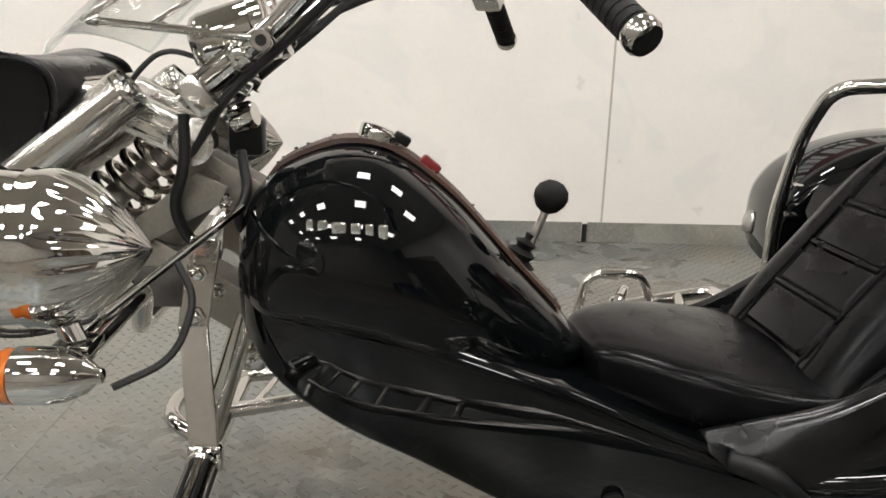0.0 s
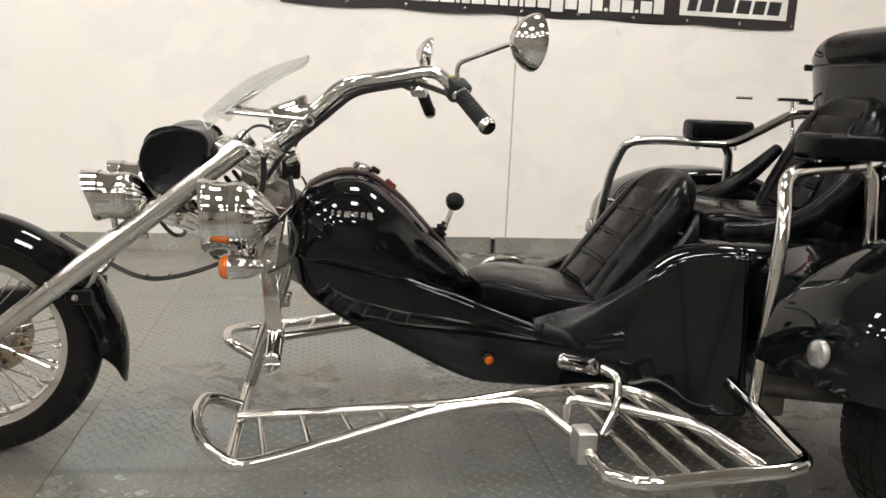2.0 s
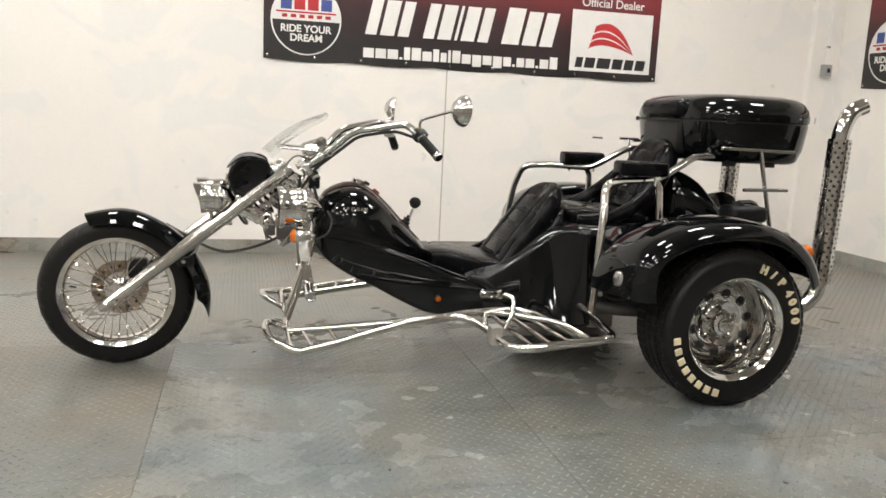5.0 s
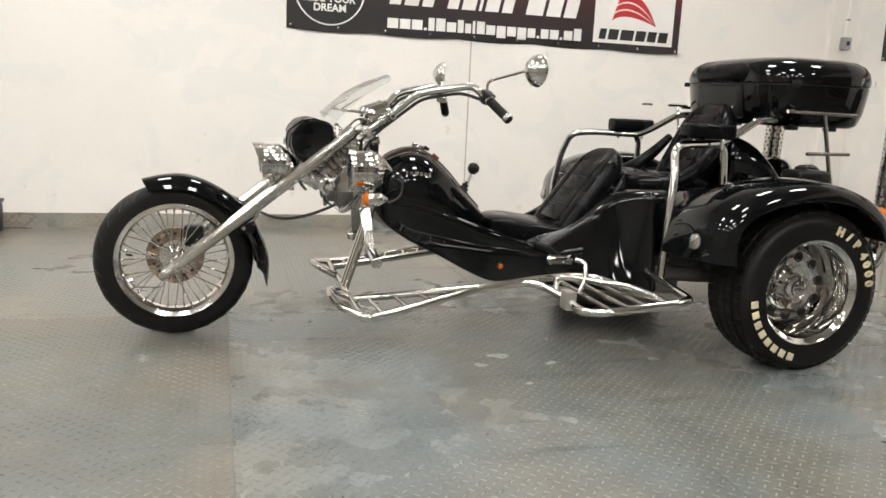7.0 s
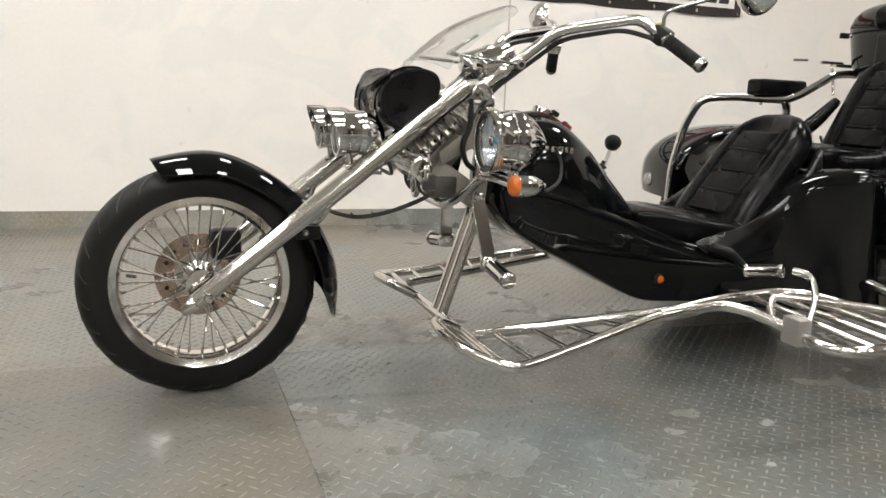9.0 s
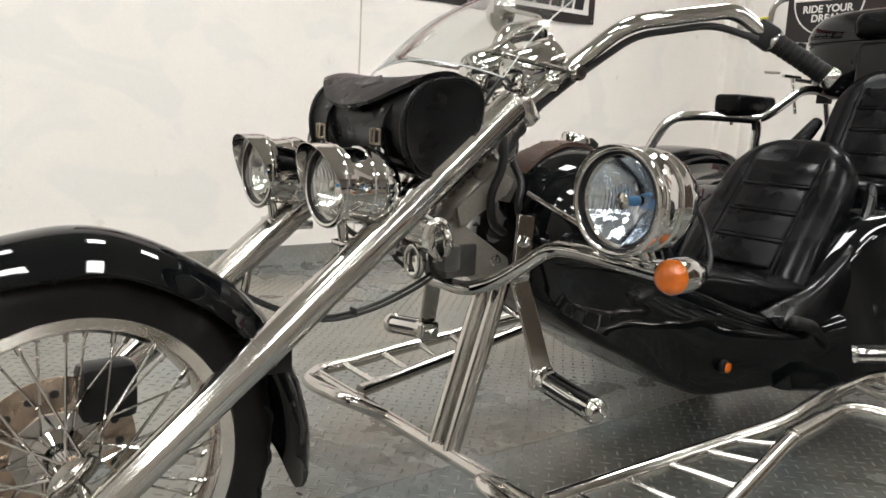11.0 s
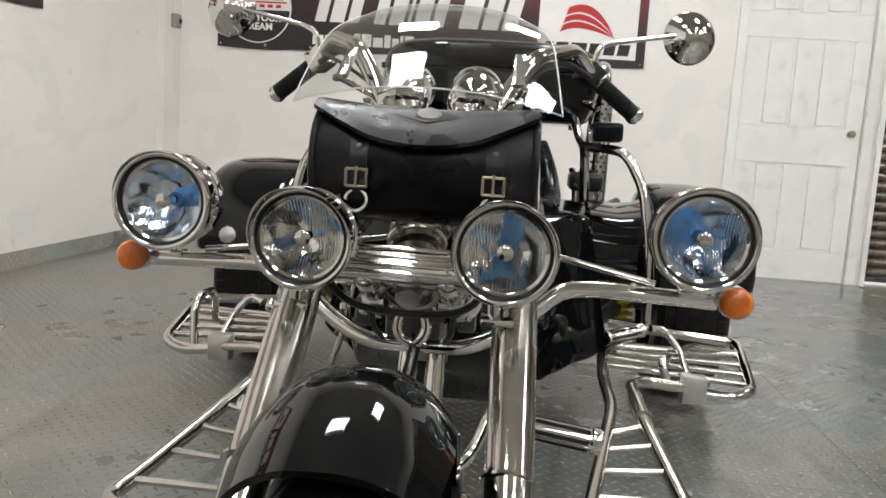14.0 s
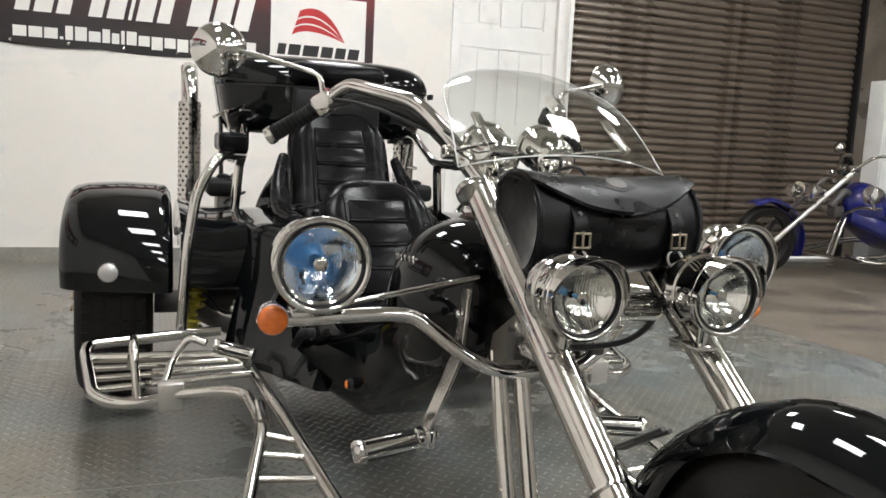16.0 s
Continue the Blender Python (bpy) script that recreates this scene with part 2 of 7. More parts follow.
WHITEPL = pbr("white_paint_gloss", (0.82, 0.81, 0.785), 0.35, var=0.03)
# whitish colour that stands in for light caught in the acrylic's edge
EDGEGLOW = pbr("polished_acrylic_edge", (0.62, 0.64, 0.63), 0.15, var=0.05)
GREYBOX = pbr("grey_switch_plastic", (0.30, 0.30, 0.29), 0.5)
CONCRETE = pbr("dusty_concrete", (0.115, 0.095, 0.074), 0.5, var=0.35, scale=1.6, grain=0.14, gscale=45, bump=0.3, bscale=60, rvar=0.2, warm=(0.15, 0.128, 0.10), distort=0.8)
CEIL = pbr("ceiling_paint", (0.54, 0.525, 0.49), 0.8, var=0.06, scale=1.5)
PALECONC = pbr("pale_concrete", (0.50, 0.48, 0.45), 0.8, var=0.12, grain=0.08, bump=0.2)
SHUTTER = pbr("brown_shutter_steel", (0.125, 0.099, 0.076), 0.32, 0.3, var=0.22, scale=3, grain=0.1, gscale=60, rvar=0.2)
YLABEL = pbr("yellow_sign", (0.62, 0.47, 0.05), 0.5)
CABLE = pbr("black_cable", (0.008, 0.008, 0.008), 0.4)
# grey of the unseen walls, picked for what the chrome reflects
BACKWALL = pbr("unpainted_block_wall", (0.30, 0.285, 0.26), 0.75, var=0.15, scale=1.5, bump=0.3, bscale=40)
SEAMPAINT = pbr("dulled_joint", (0.46, 0.42, 0.36), 0.6)
PIPING = pbr("silver_piping", (0.45, 0.44, 0.42), 0.35, 0.3)


def glass(name, tint=(1, 1, 1), rough=0.0):
    mt = bpy.data.materials.new(name)
    mt.use_nodes = True
    b = mt.node_tree.nodes["Principled BSDF"]
    b.inputs["Base Color"].default_value = (*tint, 1)
    b.inputs["Roughness"].default_value = rough
    b.inputs["Transmission Weight"].default_value = 1
    b.inputs["IOR"].default_value = 1.45
    return mt


GLASS = glass("clear_glass")
BLUEGLASS = glass("blue_tinted_bulb", (0.12, 0.3, 0.9), 0.05)


def thin_sheet(name):
    """Clear acrylic: mostly clear, with gloss that grows towards the rim."""
    mt = bpy.data.materials.new(name)
    mt.use_nodes = True
    nt = mt.node_tree
    nt.nodes.clear()
    out, mixs, tr, gl = (nt.nodes.new(k) for k in ("ShaderNodeOutputMaterial", "ShaderNodeMixShader", "ShaderNodeBsdfTransparent", "ShaderNodeBsdfGlossy"))
    fr = nt.nodes.new("ShaderNodeMath")
    fr.operation = "POWER"
    fr.inputs[1].default_value = 3.5
    lw = nt.nodes.new("ShaderNodeLayerWeight")
    lw.inputs[0].default_value = 0.5
    add = nt.nodes.new("ShaderNodeMath")
    add.operation = "MULTIPLY_ADD"
    add.inputs[1].default_value, add.inputs[2].default_value = 0.7, 0.025
    nt.links.new(lw.outputs["Facing"], fr.inputs[0])
    nt.links.new(fr.outputs[0], add.inputs[0])
    gl.inputs["Roughness"].default_value = 0.03
    tr.inputs[0].default_value = (0.95, 0.96, 0.95, 1)
    nt.links.new(add.outputs[0], mixs.inputs[0])
    nt.links.new(tr.outputs[0], mixs.inputs[1])
    nt.links.new(gl.outputs[0], mixs.inputs[2])
    nt.links.new(mixs.outputs[0], out.inputs[0])
    return mt


ACRYLIC = thin_sheet("clear_acrylic")


def lens_glass(name):
    """Moulded headlamp glass: thin clear sheet with vertical flutes."""
    mt = thin_sheet(name)
    nt = mt.node_tree
    co, wv, bp = (nt.nodes.new(k) for k in ("ShaderNodeTexCoord", "ShaderNodeTexWave", "ShaderNodeBump"))
    wv.bands_direction = "Y"
    wv.inputs["Scale"].default_value, wv.inputs["Distortion"].default_value = 42, 0.6
    bp.inputs["Strength"].default_value, bp.inputs["Distance"].default_value = 0.25, 0.002
    nt.links.new(co.outputs["Object"], wv.inputs["Vector"])
    nt.links.new(wv.outputs[0], bp.inputs["Height"])
    for nd in nt.nodes:
        if nd.bl_idname in ("ShaderNodeBsdfGlossy",):
            nt.links.new(bp.outputs[0], nd.inputs["Normal"])
    return mt


LENS = lens_glass("fluted_lamp_glass")


def lamp_bowl(name, color):
    """Silvered reflector seen through a moulded lens: fluted and rippled."""
    mt = pbr(name, color, 0.12, 1.0, var=0.14, scale=30)
    nt = mt.node_tree
    N, L = nt.nodes, nt.links
    co, wv, nz, ad, bp = (N.new(k) for k in ("ShaderNodeTexCoord", "ShaderNodeTexWave", "ShaderNodeTexNoise", "ShaderNodeMath", "ShaderNodeBump"))
    wv.bands_direction = "Y"
    wv.inputs["Scale"].default_value, wv.inputs["Distortion"].default_value, wv.inputs["Detail"].default_value = 75, 1.2, 2
    nz.inputs["Scale"].default_value, nz.inputs["Detail"].default_value = 17, 3
    L.new(co.outputs["Object"], wv.inputs["Vector"])
    L.new(co.outputs["Object"], nz.inputs["Vector"])
    patch = N.new("ShaderNodeMapRange")
    patch.interpolation_type = "SMOOTHSTEP"
    patch.inputs[1].default_value, patch.inputs[2].default_value = 0.46, 0.60
    L.new(nz.outputs[0], patch.inputs[0])
    flute = N.new("ShaderNodeMath")
    flute.operation = "MULTIPLY"
    L.new(wv.outputs[1], flute.inputs[0])
    L.new(patch.outputs[0], flute.inputs[1])
    L.new(flute.outputs[0], ad.inputs[0])
    L.new(nz.outputs[0], ad.inputs[1])
    bp.inputs["Strength"].default_value, bp.inputs["Distance"].default_value = 0.22, 0.003
    L.new(ad.outputs[0], bp.inputs["Height"])
    L.new(bp.outputs[0], N["Principled BSDF"].inputs["Normal"])
    return mt


# silvered bowl with the blue bulb's reflection tinted into its colour
BLUEBOWL = lamp_bowl("blue_tinted_reflector", (0.70, 0.76, 0.85))
BOWL = lamp_bowl("silvered_reflector", (0.80, 0.79, 0.77))


def glow(name, color, strength):
    mt = bpy.data.materials.new(name)
    mt.use_nodes = True
    b = mt.node_tree.nodes["Principled BSDF"]
    b.inputs["Base Color"].default_value = (0.9, 0.9, 0.9, 1)
    b.inputs["Emission Color"].default_value = (*color, 1)
    b.inputs["Emission Strength"].default_value = strength
    return mt


PANEL = glow("lit_ceiling_panel", (1.0, 0.975, 0.935), PANEL_LIGHT)


def wall_paint():
    """Off-white wall with cloudy grey-blue repainted patches and scuffs."""
    mt = pbr("white_wall_paint", (0.81, 0.775, 0.728), 0.55, var=0.03, scale=1.2, grain=0.015, gscale=90, bump=0.04, bscale=120)
    nt = mt.node_tree
    N, L = nt.nodes, nt.links
    b = N["Principled BSDF"]
    src = b.inputs["Base Color"].links[0].from_socket
    co = N.new("ShaderNodeTexCoord")
    mp = N.new("ShaderNodeMapping")
    mp.inputs["Scale"].default_value = (0.9, 0.9, 1.3)
    L.new(co.outputs["Object"], mp.inputs["Vector"])
    nz = N.new("ShaderNodeTexNoise")
    nz.inputs["Scale"].default_value, nz.inputs["Detail"].default_value, nz.inputs["Distortion"].default_value = 1.7, 3, 0.8
    L.new(mp.outputs[0], nz.inputs["Vector"])
    st = N.new("ShaderNodeMapRange")
    st.interpolation_type = "SMOOTHSTEP"
    st.inputs[1].default_value, st.inputs[2].default_value = 0.53, 0.60
    st.inputs[3].default_value, st.inputs[4].default_value = 0.0, 0.38
    L.new(nz.outputs[0], st.inputs[0])
    mx = N.new("ShaderNodeMix")
    mx.data_type = "RGBA"
    L.new(st.outputs[0], mx.inputs[0])
    L.new(src, mx.inputs[6])
    mx.inputs[7].default_value = (0.70, 0.705, 0.69, 1)
    v = N.new("ShaderNodeTexNoise")
    v.inputs["Scale"].default_value, v.inputs["Detail"].default_value = 9, 5
    L.new(co.outputs["Object"], v.inputs["Vector"])
    s2 = N.new("ShaderNodeMapRange")
    s2.inputs[1].default_value, s2.inputs[2].default_value, s2.inputs[3].default_value, s2.inputs[4].default_value = 0.70, 0.76, 0, 0.25
    L.new(v.outputs[0], s2.inputs[0])
    m2 = N.new("ShaderNodeMix")
    m2.data_type = "RGBA"
    L.new(s2.outputs[0], m2.inputs[0])
    L.new(mx.outputs[2], m2.inputs[6])
    m2.inputs[7].default_value = (0.42, 0.40, 0.36, 1)
    L.new(m2.outputs[2], b.inputs["Base Color"])
    return mt


WALL = wall_paint()


def tread_plate(name, base, pitch=0.037, strength=0.9, clean=0.0, wear_glint=(0.10, 0.55), gloss=(0.25, 0.36), spec=0.5):
    """Grey painted checker plate: raised lozenges in two directions, paler by wear and painted-in glint, with stains
    and dark specks.
    """
    mt = bpy.data.materials.new(name)
    mt.use_nodes = True
    nt = mt.node_tree
    N, L = nt.nodes, nt.links
    b = N["Principled BSDF"]

    def math2(op, a, c=None):
        nd = N.new("ShaderNodeMath")
        nd.operation = op
        for i, v in enumerate((a, c)):
            if v is None:
                continue
            if isinstance(v, (int, float)):
                nd.inputs[i].default_value = v
            else:
                L.new(v, nd.inputs[i])
        return nd.outputs[0]

    geo = N.new("ShaderNodeNewGeometry")
    sep = N.new("ShaderNodeSeparateXYZ")
    L.new(geo.outputs["Position"], sep.inputs[0])
    vert = clean > 0
    px, py = sep.outputs[0], sep.outputs[2 if vert else 1]
    if vert:
        px = math2("ADD", sep.outputs[0], sep.outputs[1])
    u = math2("MULTIPLY", math2("ADD", px, py), 0.7071 / pitch)
    v = math2("MULTIPLY", math2("SUBTRACT", px, py), 0.7071 / pitch)
    fu, fv = math2("FLOOR", u), math2("FLOOR", v)
    cu, cv = math2("SUBTRACT", math2("SUBTRACT", u, fu), 0.5), math2("SUBTRACT", math2("SUBTRACT", v, fv), 0.5)
    par = math2("MODULO", math2("ABSOLUTE", math2("ADD", fu, fv)), 2.0)
    inv = math2("SUBTRACT", 1.0, par)
    lo = math2("ADD", math2("MULTIPLY", cu, par), math2("MULTIPLY", cv, inv))
    sh = math2("ADD", math2("MULTIPLY", cv, par), math2("MULTIPLY", cu, inv))
    d = math2("ADD", math2("MULTIPLY", math2("POWER", math2("ABSOLUTE", lo), 2.0), 5.2), math2("MULTIPLY", math2("POWER", math2("ABSOLUTE", sh), 2.0), 95.0))
    lz = N.new("ShaderNodeMapRange")
    lz.interpolation_type = "SMOOTHSTEP"
    lz.inputs[1].default_value, lz.inputs[2].default_value, lz.inputs[3].default_value, lz.inputs[4].default_value = 1.1, 0.35, 0.0, 1.0
    L.new(d, lz.inputs[0])
    noises = []
    for s, det, dis in ((0.55, 3, 0.3), (5.5, 6, 0.3), (70, 3, 0.0), (21, 2, 0.4), (1.3, 4, 0.7)):
        nz = N.new("ShaderNodeTexNoise")
        nz.inputs["Scale"].default_value, nz.inputs["Detail"].default_value, nz.inputs["Distortion"].default_value = s, det, dis
        L.new(geo.outputs["Position"], nz.inputs["Vector"])
        noises.append(nz.outputs[0])
    streak = N.new("ShaderNodeMapping")
    streak.inputs["Scale"].default_value, streak.inputs["Rotation"].default_value = (0.9, 7.0, 1.0), (0, 0, 1.25)
    L.new(geo.outputs["Position"], streak.inputs["Vector"])
    scuff = N.new("ShaderNodeTexNoise")
    scuff.inputs["Scale"].default_value, scuff.inputs["Detail"].default_value, scuff.inputs["Distortion"].default_value = 1.1, 4, 0.6
    L.new(streak.outputs[0], scuff.inputs["Vector"])
    info = N.new("ShaderNodeObjectInfo")

    def ramp(v, a, c, lo_, hi_):
        nd = N.new("ShaderNodeMapRange")
        nd.interpolation_type = "SMOOTHSTEP"
        nd.inputs[1].default_value, nd.inputs[2].default_value, nd.inputs[3].default_value, nd.inputs[4].default_value = a, c, lo_, hi_
        L.new(v, nd.inputs[0])
        return nd.outputs[0]

    tone = math2("MULTIPLY", math2("MULTIPLY", ramp(noises[0], 0.25, 0.75, 0.82, 1.16), ramp(noises[1], 0.25, 0.75, 0.88, 1.10)), ramp(noises[2], 0.3, 0.7, 0.92, 1.07))
    tone = math2("MULTIPLY", tone, ramp(info.outputs["Random"], 0, 1, 0.95, 1.05))
    tone = math2("MULTIPLY", tone, ramp(scuff.outputs[0], 0.56, 0.76, 1.0, 0.72))
    # lozenge tops lightened in the base colour, for wear and for lamp glints
    worn_glint = ramp(noises[4], 0.30, 0.70, *wear_glint)
    tone = math2("MULTIPLY", tone, math2("ADD", 1.0, math2("MULTIPLY", lz.outputs[0], worn_glint)))
    speck = ramp(noises[3], 0.735, 0.765, 1.0, 0.22)
    tone = math2("MULTIPLY", tone, speck)
    col = N.new("ShaderNodeMix")
    col.data_type = "RGBA"
    col.inputs[6].default_value, col.inputs[7].default_value = (base[0] * 0.95, base[1] * 1.01, base[2] * 1.02, 1), (base[0] * 1.08, base[1] * 0.99, base[2] * 0.86, 1)
    L.new(ramp(noises[4], 0.32, 0.68, 0, 1), col.inputs[0])
    sc = N.new("ShaderNodeVectorMath")
    sc.operation = "SCALE"
    L.new(col.outputs[2], sc.inputs[0])
    L.new(tone, sc.inputs[3])
    L.new(sc.outputs[0], b.inputs["Base Color"])
    rough = math2("ADD", ramp(noises[0], 0.28, 0.72, *gloss), ramp(noises[1], 0.25, 0.75, -0.03, 0.04))
    L.new(math2("SUBTRACT", rough, math2("MULTIPLY", lz.outputs[0], 0.08)), b.inputs["Roughness"])
    L.new(math2("MULTIPLY", math2("MULTIPLY", lz.outputs[0], worn_glint), 0.12), b.inputs["Metallic"])
    b.inputs["Specular IOR Level"].default_value = spec
    bp = N.new("ShaderNodeBump")
    bp.inputs["Strength"].default_value, bp.inputs["Distance"].default_value = strength, 0.0024
    hgt = math2("ADD", math2("MULTIPLY", lz.outputs[0], ramp(noises[4], 0.30, 0.70, 0.8, 1.0)), math2("MULTIPLY", noises[2], 0.05))
    L.new(hgt, bp.inputs["Height"])
    L.new(bp.outputs[0], b.inputs["Normal"])
    return mt


FLOOR = tread_plate("grey_painted_tread_plate", (0.138, 0.146, 0.145), strength=1.5, wear_glint=(0.7, 1.2), gloss=(0.18, 0.29), spec=0.75)
FLOOR_PALE = tread_plate("pale_painted_tread_plate", (0.164, 0.159, 0.147), strength=0.9, wear_glint=(0.05, 0.40), gloss=(0.26, 0.38), spec=0.5)
FLOOR_DULL = tread_plate("dull_painted_tread_plate", (0.126, 0.124, 0.117), strength=1.1, wear_glint=(0.25, 0.9), gloss=(0.27, 0.38), spec=0.45)
SKIRT = tread_plate("tread_plate_skirting", (0.27, 0.26, 0.24), clean=1.0, strength=0.6)
SLATEBLUE = pbr("print_blue", (0.05, 0.08, 0.30), 0.5)
PRINTWHITE = pbr("print_white", (0.78, 0.76, 0.73), 0.5, var=0.03)
PRINTBLACK = pbr("print_black", (0.012, 0.011, 0.011), 0.45)
PRINTRED = pbr("print_red", (0.48, 0.022, 0.026), 0.5, var=0.05)


def banner_cloth():
    mt = pbr("printed_banner_vinyl", (0.02, 0.014, 0.014), 0.42, var=0.1, bump=0.05, bscale=40)
    nt = mt.node_tree
    b = nt.nodes["Principled BSDF"]
    co, sep, rmp = (nt.nodes.new(k) for k in ("ShaderNodeTexCoord", "ShaderNodeSeparateXYZ", "ShaderNodeValToRGB"))
    nt.links.new(co.outputs["Generated"], sep.inputs[0])
    ad = nt.nodes.new("ShaderNodeMath")
    ad.operation = "MULTIPLY_ADD"
    ad.inputs[1].default_value = 0.25
    nt.links.new(sep.outputs[0], ad.inputs[0])
    nt.links.new(sep.outputs[1], ad.inputs[2])
    nt.links.new(ad.outputs[0], rmp.inputs[0])
    e = rmp.color_ramp.elements
    e[0].position, e[0].color = 0.25, (0.016, 0.013, 0.013, 1)
    e[1].position, e[1].color = 1.05, (0.20, 0.018, 0.022, 1)
    m = rmp.color_ramp.elements.new(0.62)
    m.color = (0.040, 0.012, 0.013, 1)
    nt.links.new(rmp.outputs[0], b.inputs["Base Color"])
    return mt


BANNER = banner_cloth()

# ---- the room ----
floor = part("floor", rbox((X0, Y0, -0.12), (X1 + 1.2, Y1, -0.006), 0), CONCRETE, smooth=0)
tagged(floor, "dusty brown concrete slab, partly under grey checker plate sheets", "floor", kind="structure")


def wall(name, lo, hi, material=None, label="white painted workshop wall with patchy repainted areas"):
    return tagged(part(name, rbox(lo, hi, 0), material or WALL, smooth=0), label, "wall", kind="structure")


SEAM = 2.19
wall("wall_north", (X0, Y1 + 0.004, 0), (X1 + 0.2, Y1 + 0.2, H))
wn = bpy.data.objects["wall_north"]
for a, b in ((X0, SEAM - 0.004), (SEAM + 0.004, X1)):
    part("panel", rbox((a, Y1 - 0.012, 0.0), (b, Y1 + 0.0035, H - 0.002), 0.003), WALL, wn, smooth=20)
for x in (SEAM,):
    part("joint_strip", rbox((x - 0.0055, Y1 - 0.0135, 0.1), (x + 0.0055, Y1 - 0.0105, H - 0.01), 0.001), SEAMPAINT, wn, smooth=20)
# unseen west and south walls, added to close the room and tone reflections
wall("wall_west", (X0 - 0.2, Y0, 0), (X0, Y1 + 0.2, H), BACKWALL, "plain grey wall added out of view to close the room")
wall("wall_south", (X0, Y0 - 0.2, 0), (X1, Y0, H), BACKWALL, "plain grey wall added out of view to close the room")
DOOR_A, DOOR_B, DOOR_H = -2.75, -1.80, 2.47
SH_A, SH_B, SH_H = -6.42, -2.86, 3.3
wall("wall_east", (X1, DOOR_B, 0), (X1 + 0.2, Y1, H))
we = bpy.data.objects["wall_east"]
part("lintel", rbox((X1, SH_A, SH_H), (X1 + 0.2, DOOR_B - 0.001, H), 0), WALL, we, smooth=0)
part("door_header", rbox((X1, SH_B, DOOR_H), (X1 + 0.2, DOOR_B - 0.001, SH_H - 0.001), 0), WALL, we, smooth=0)
part("pier", rbox((X1, SH_B, 0), (X1 + 0.2, DOOR_A - 0.001, DOOR_H - 0.001), 0), WALL, we, smooth=0)
part("end_wall", rbox((X1, Y0, 0), (X1 + 0.2, SH_A - 0.001, H), 0), CONCRETE, we, "bare grey-brown end of the wall", smooth=0)
tagged(part("ceiling", rbox((X0, Y0, H), (X1 + 0.2, Y1 + 0.2, H + 0.15), 0), CEIL, smooth=0), "plain off-white workshop ceiling", "ceiling", kind="structure")
pillar = tagged(part("boxed_pillar", rbox((5.65, Y1 - 0.07, 0.0), (X1 - 0.001, Y1 - 0.013, H - 0.002), 0.004), WALL, smooth=20), "white boxed-in pipe casing in the room corner", "pillar", kind="structure")

# checker plate sheets, laid with narrow gaps
PLX = [X0, -5.40, -3.99, -2.58, -1.18, 0.225, 1.635, 3.07, 4.48, 5.89, X1 + 1.1]
PLY = [-2.84, -1.25, 0.25, 2.62, Y1 - 0.012]
for a, b in zip(PLX, PLX[1:]):
    for c, d in zip(PLY, PLY[1:]):
        part("floor_plate", rbox((a + 0.0008, c + 0.0008, -0.006), (b - 0.0008, d - 0.0008, 0.0), 0.0006, seg=1), FLOOR_PALE if c > 0.2 else FLOOR_DULL if b < 0.5 else FLOOR, floor, smooth=0)

# skirting of folded checker plate
skirt = tagged(part("skirting", rbox((X0, Y1 - 0.016, 0.0), (2.085, Y1 - 0.0125, 0.108), 0.001), SKIRT, smooth=20), "grey checker plate skirting along the wall foot", "skirting", kind="structure")
part("skirting_length", rbox((2.115, Y1 - 0.017, 0.0), (5.645, Y1 - 0.0125, 0.108), 0.001), SKIRT, skirt, smooth=20)
part("skirting_length", rbox((X1 - 0.006, DOOR_B + 0.08, 0.0), (X1 - 0.0008, Y1 - 0.08, 0.108), 0.001), SKIRT, skirt, smooth=20)
# black block added to draw the dark open gap between the skirting lengths
part("joint_clip", rbox((2.088, Y1 - 0.03, 0.004), (2.112, Y1 - 0.0125, 0.10), 0.002), CABLE, skirt, "black block drawn for the dark gap in the skirting joint", smooth=20)

# ceiling lamps
lamp = empty("ceiling_light", (0, 0, H))
tagged(lamp, "flat square white ceiling light, switched on", "ceiling light", "ceiling lights")
part("housing", rbox((-0.32, -0.32, -0.07), (0.32, 0.32, 0.0), 0.006), WHITEPL, lamp, smooth=20)
part("diffuser", rbox((-0.30, -0.30, -0.076), (0.30, 0.30, -0.0702), 0.002), PANEL, lamp, smooth=20)
# the last two stand off the grid, added to brighten door wall and shutter
lamps = [(x, y) for y in (-6.8, -4.4, -1.8, 0.8) for x in (-5.2, -2.9, -0.8, 1.4, 3.4) if x < 3 or y > 0] + [(4.5, -0.75), (4.2, -4.4)]
lamp.location = (*lamps[0], H)
for x, y in lamps[1:]:
    copy_thing(lamp, Matrix.Translation((x, y, H)))

# six-panel door in the east wall
door = tagged(part("door_1", rbox((X1 + 0.03, DOOR_A + 0.003, 0.006), (X1 + 0.058, DOOR_B - 0.003, DOOR_H - 0.003), 0.002), WHITEPL, smooth=20), "closed white six-panel interior door", "door", kind="structure")
DF = X1 + 0.03
for z0, z1 in ((0.006, 0.24), (0.93, 1.215), (1.895, 2.09), (2.36, DOOR_H - 0.003)):
    part("rail", rbox((DF - 0.012, DOOR_A + 0.003, z0), (DF - 0.0005, DOOR_B - 0.003, z1), 0.003), WHITEPL, door, smooth=20)
DOOR_ROWS = ((0.241, 0.929), (1.216, 1.894), (2.091, 2.359))
for y0, y1 in ((DOOR_A + 0.003, DOOR_A + 0.125), (-2.375, -2.195), (DOOR_B - 0.165, DOOR_B - 0.003)):
    for z0, z1 in DOOR_ROWS:
        part("stile", rbox((DF - 0.012, y0, z0), (DF - 0.0005, y1, z1), 0.003), WHITEPL, door, smooth=20)
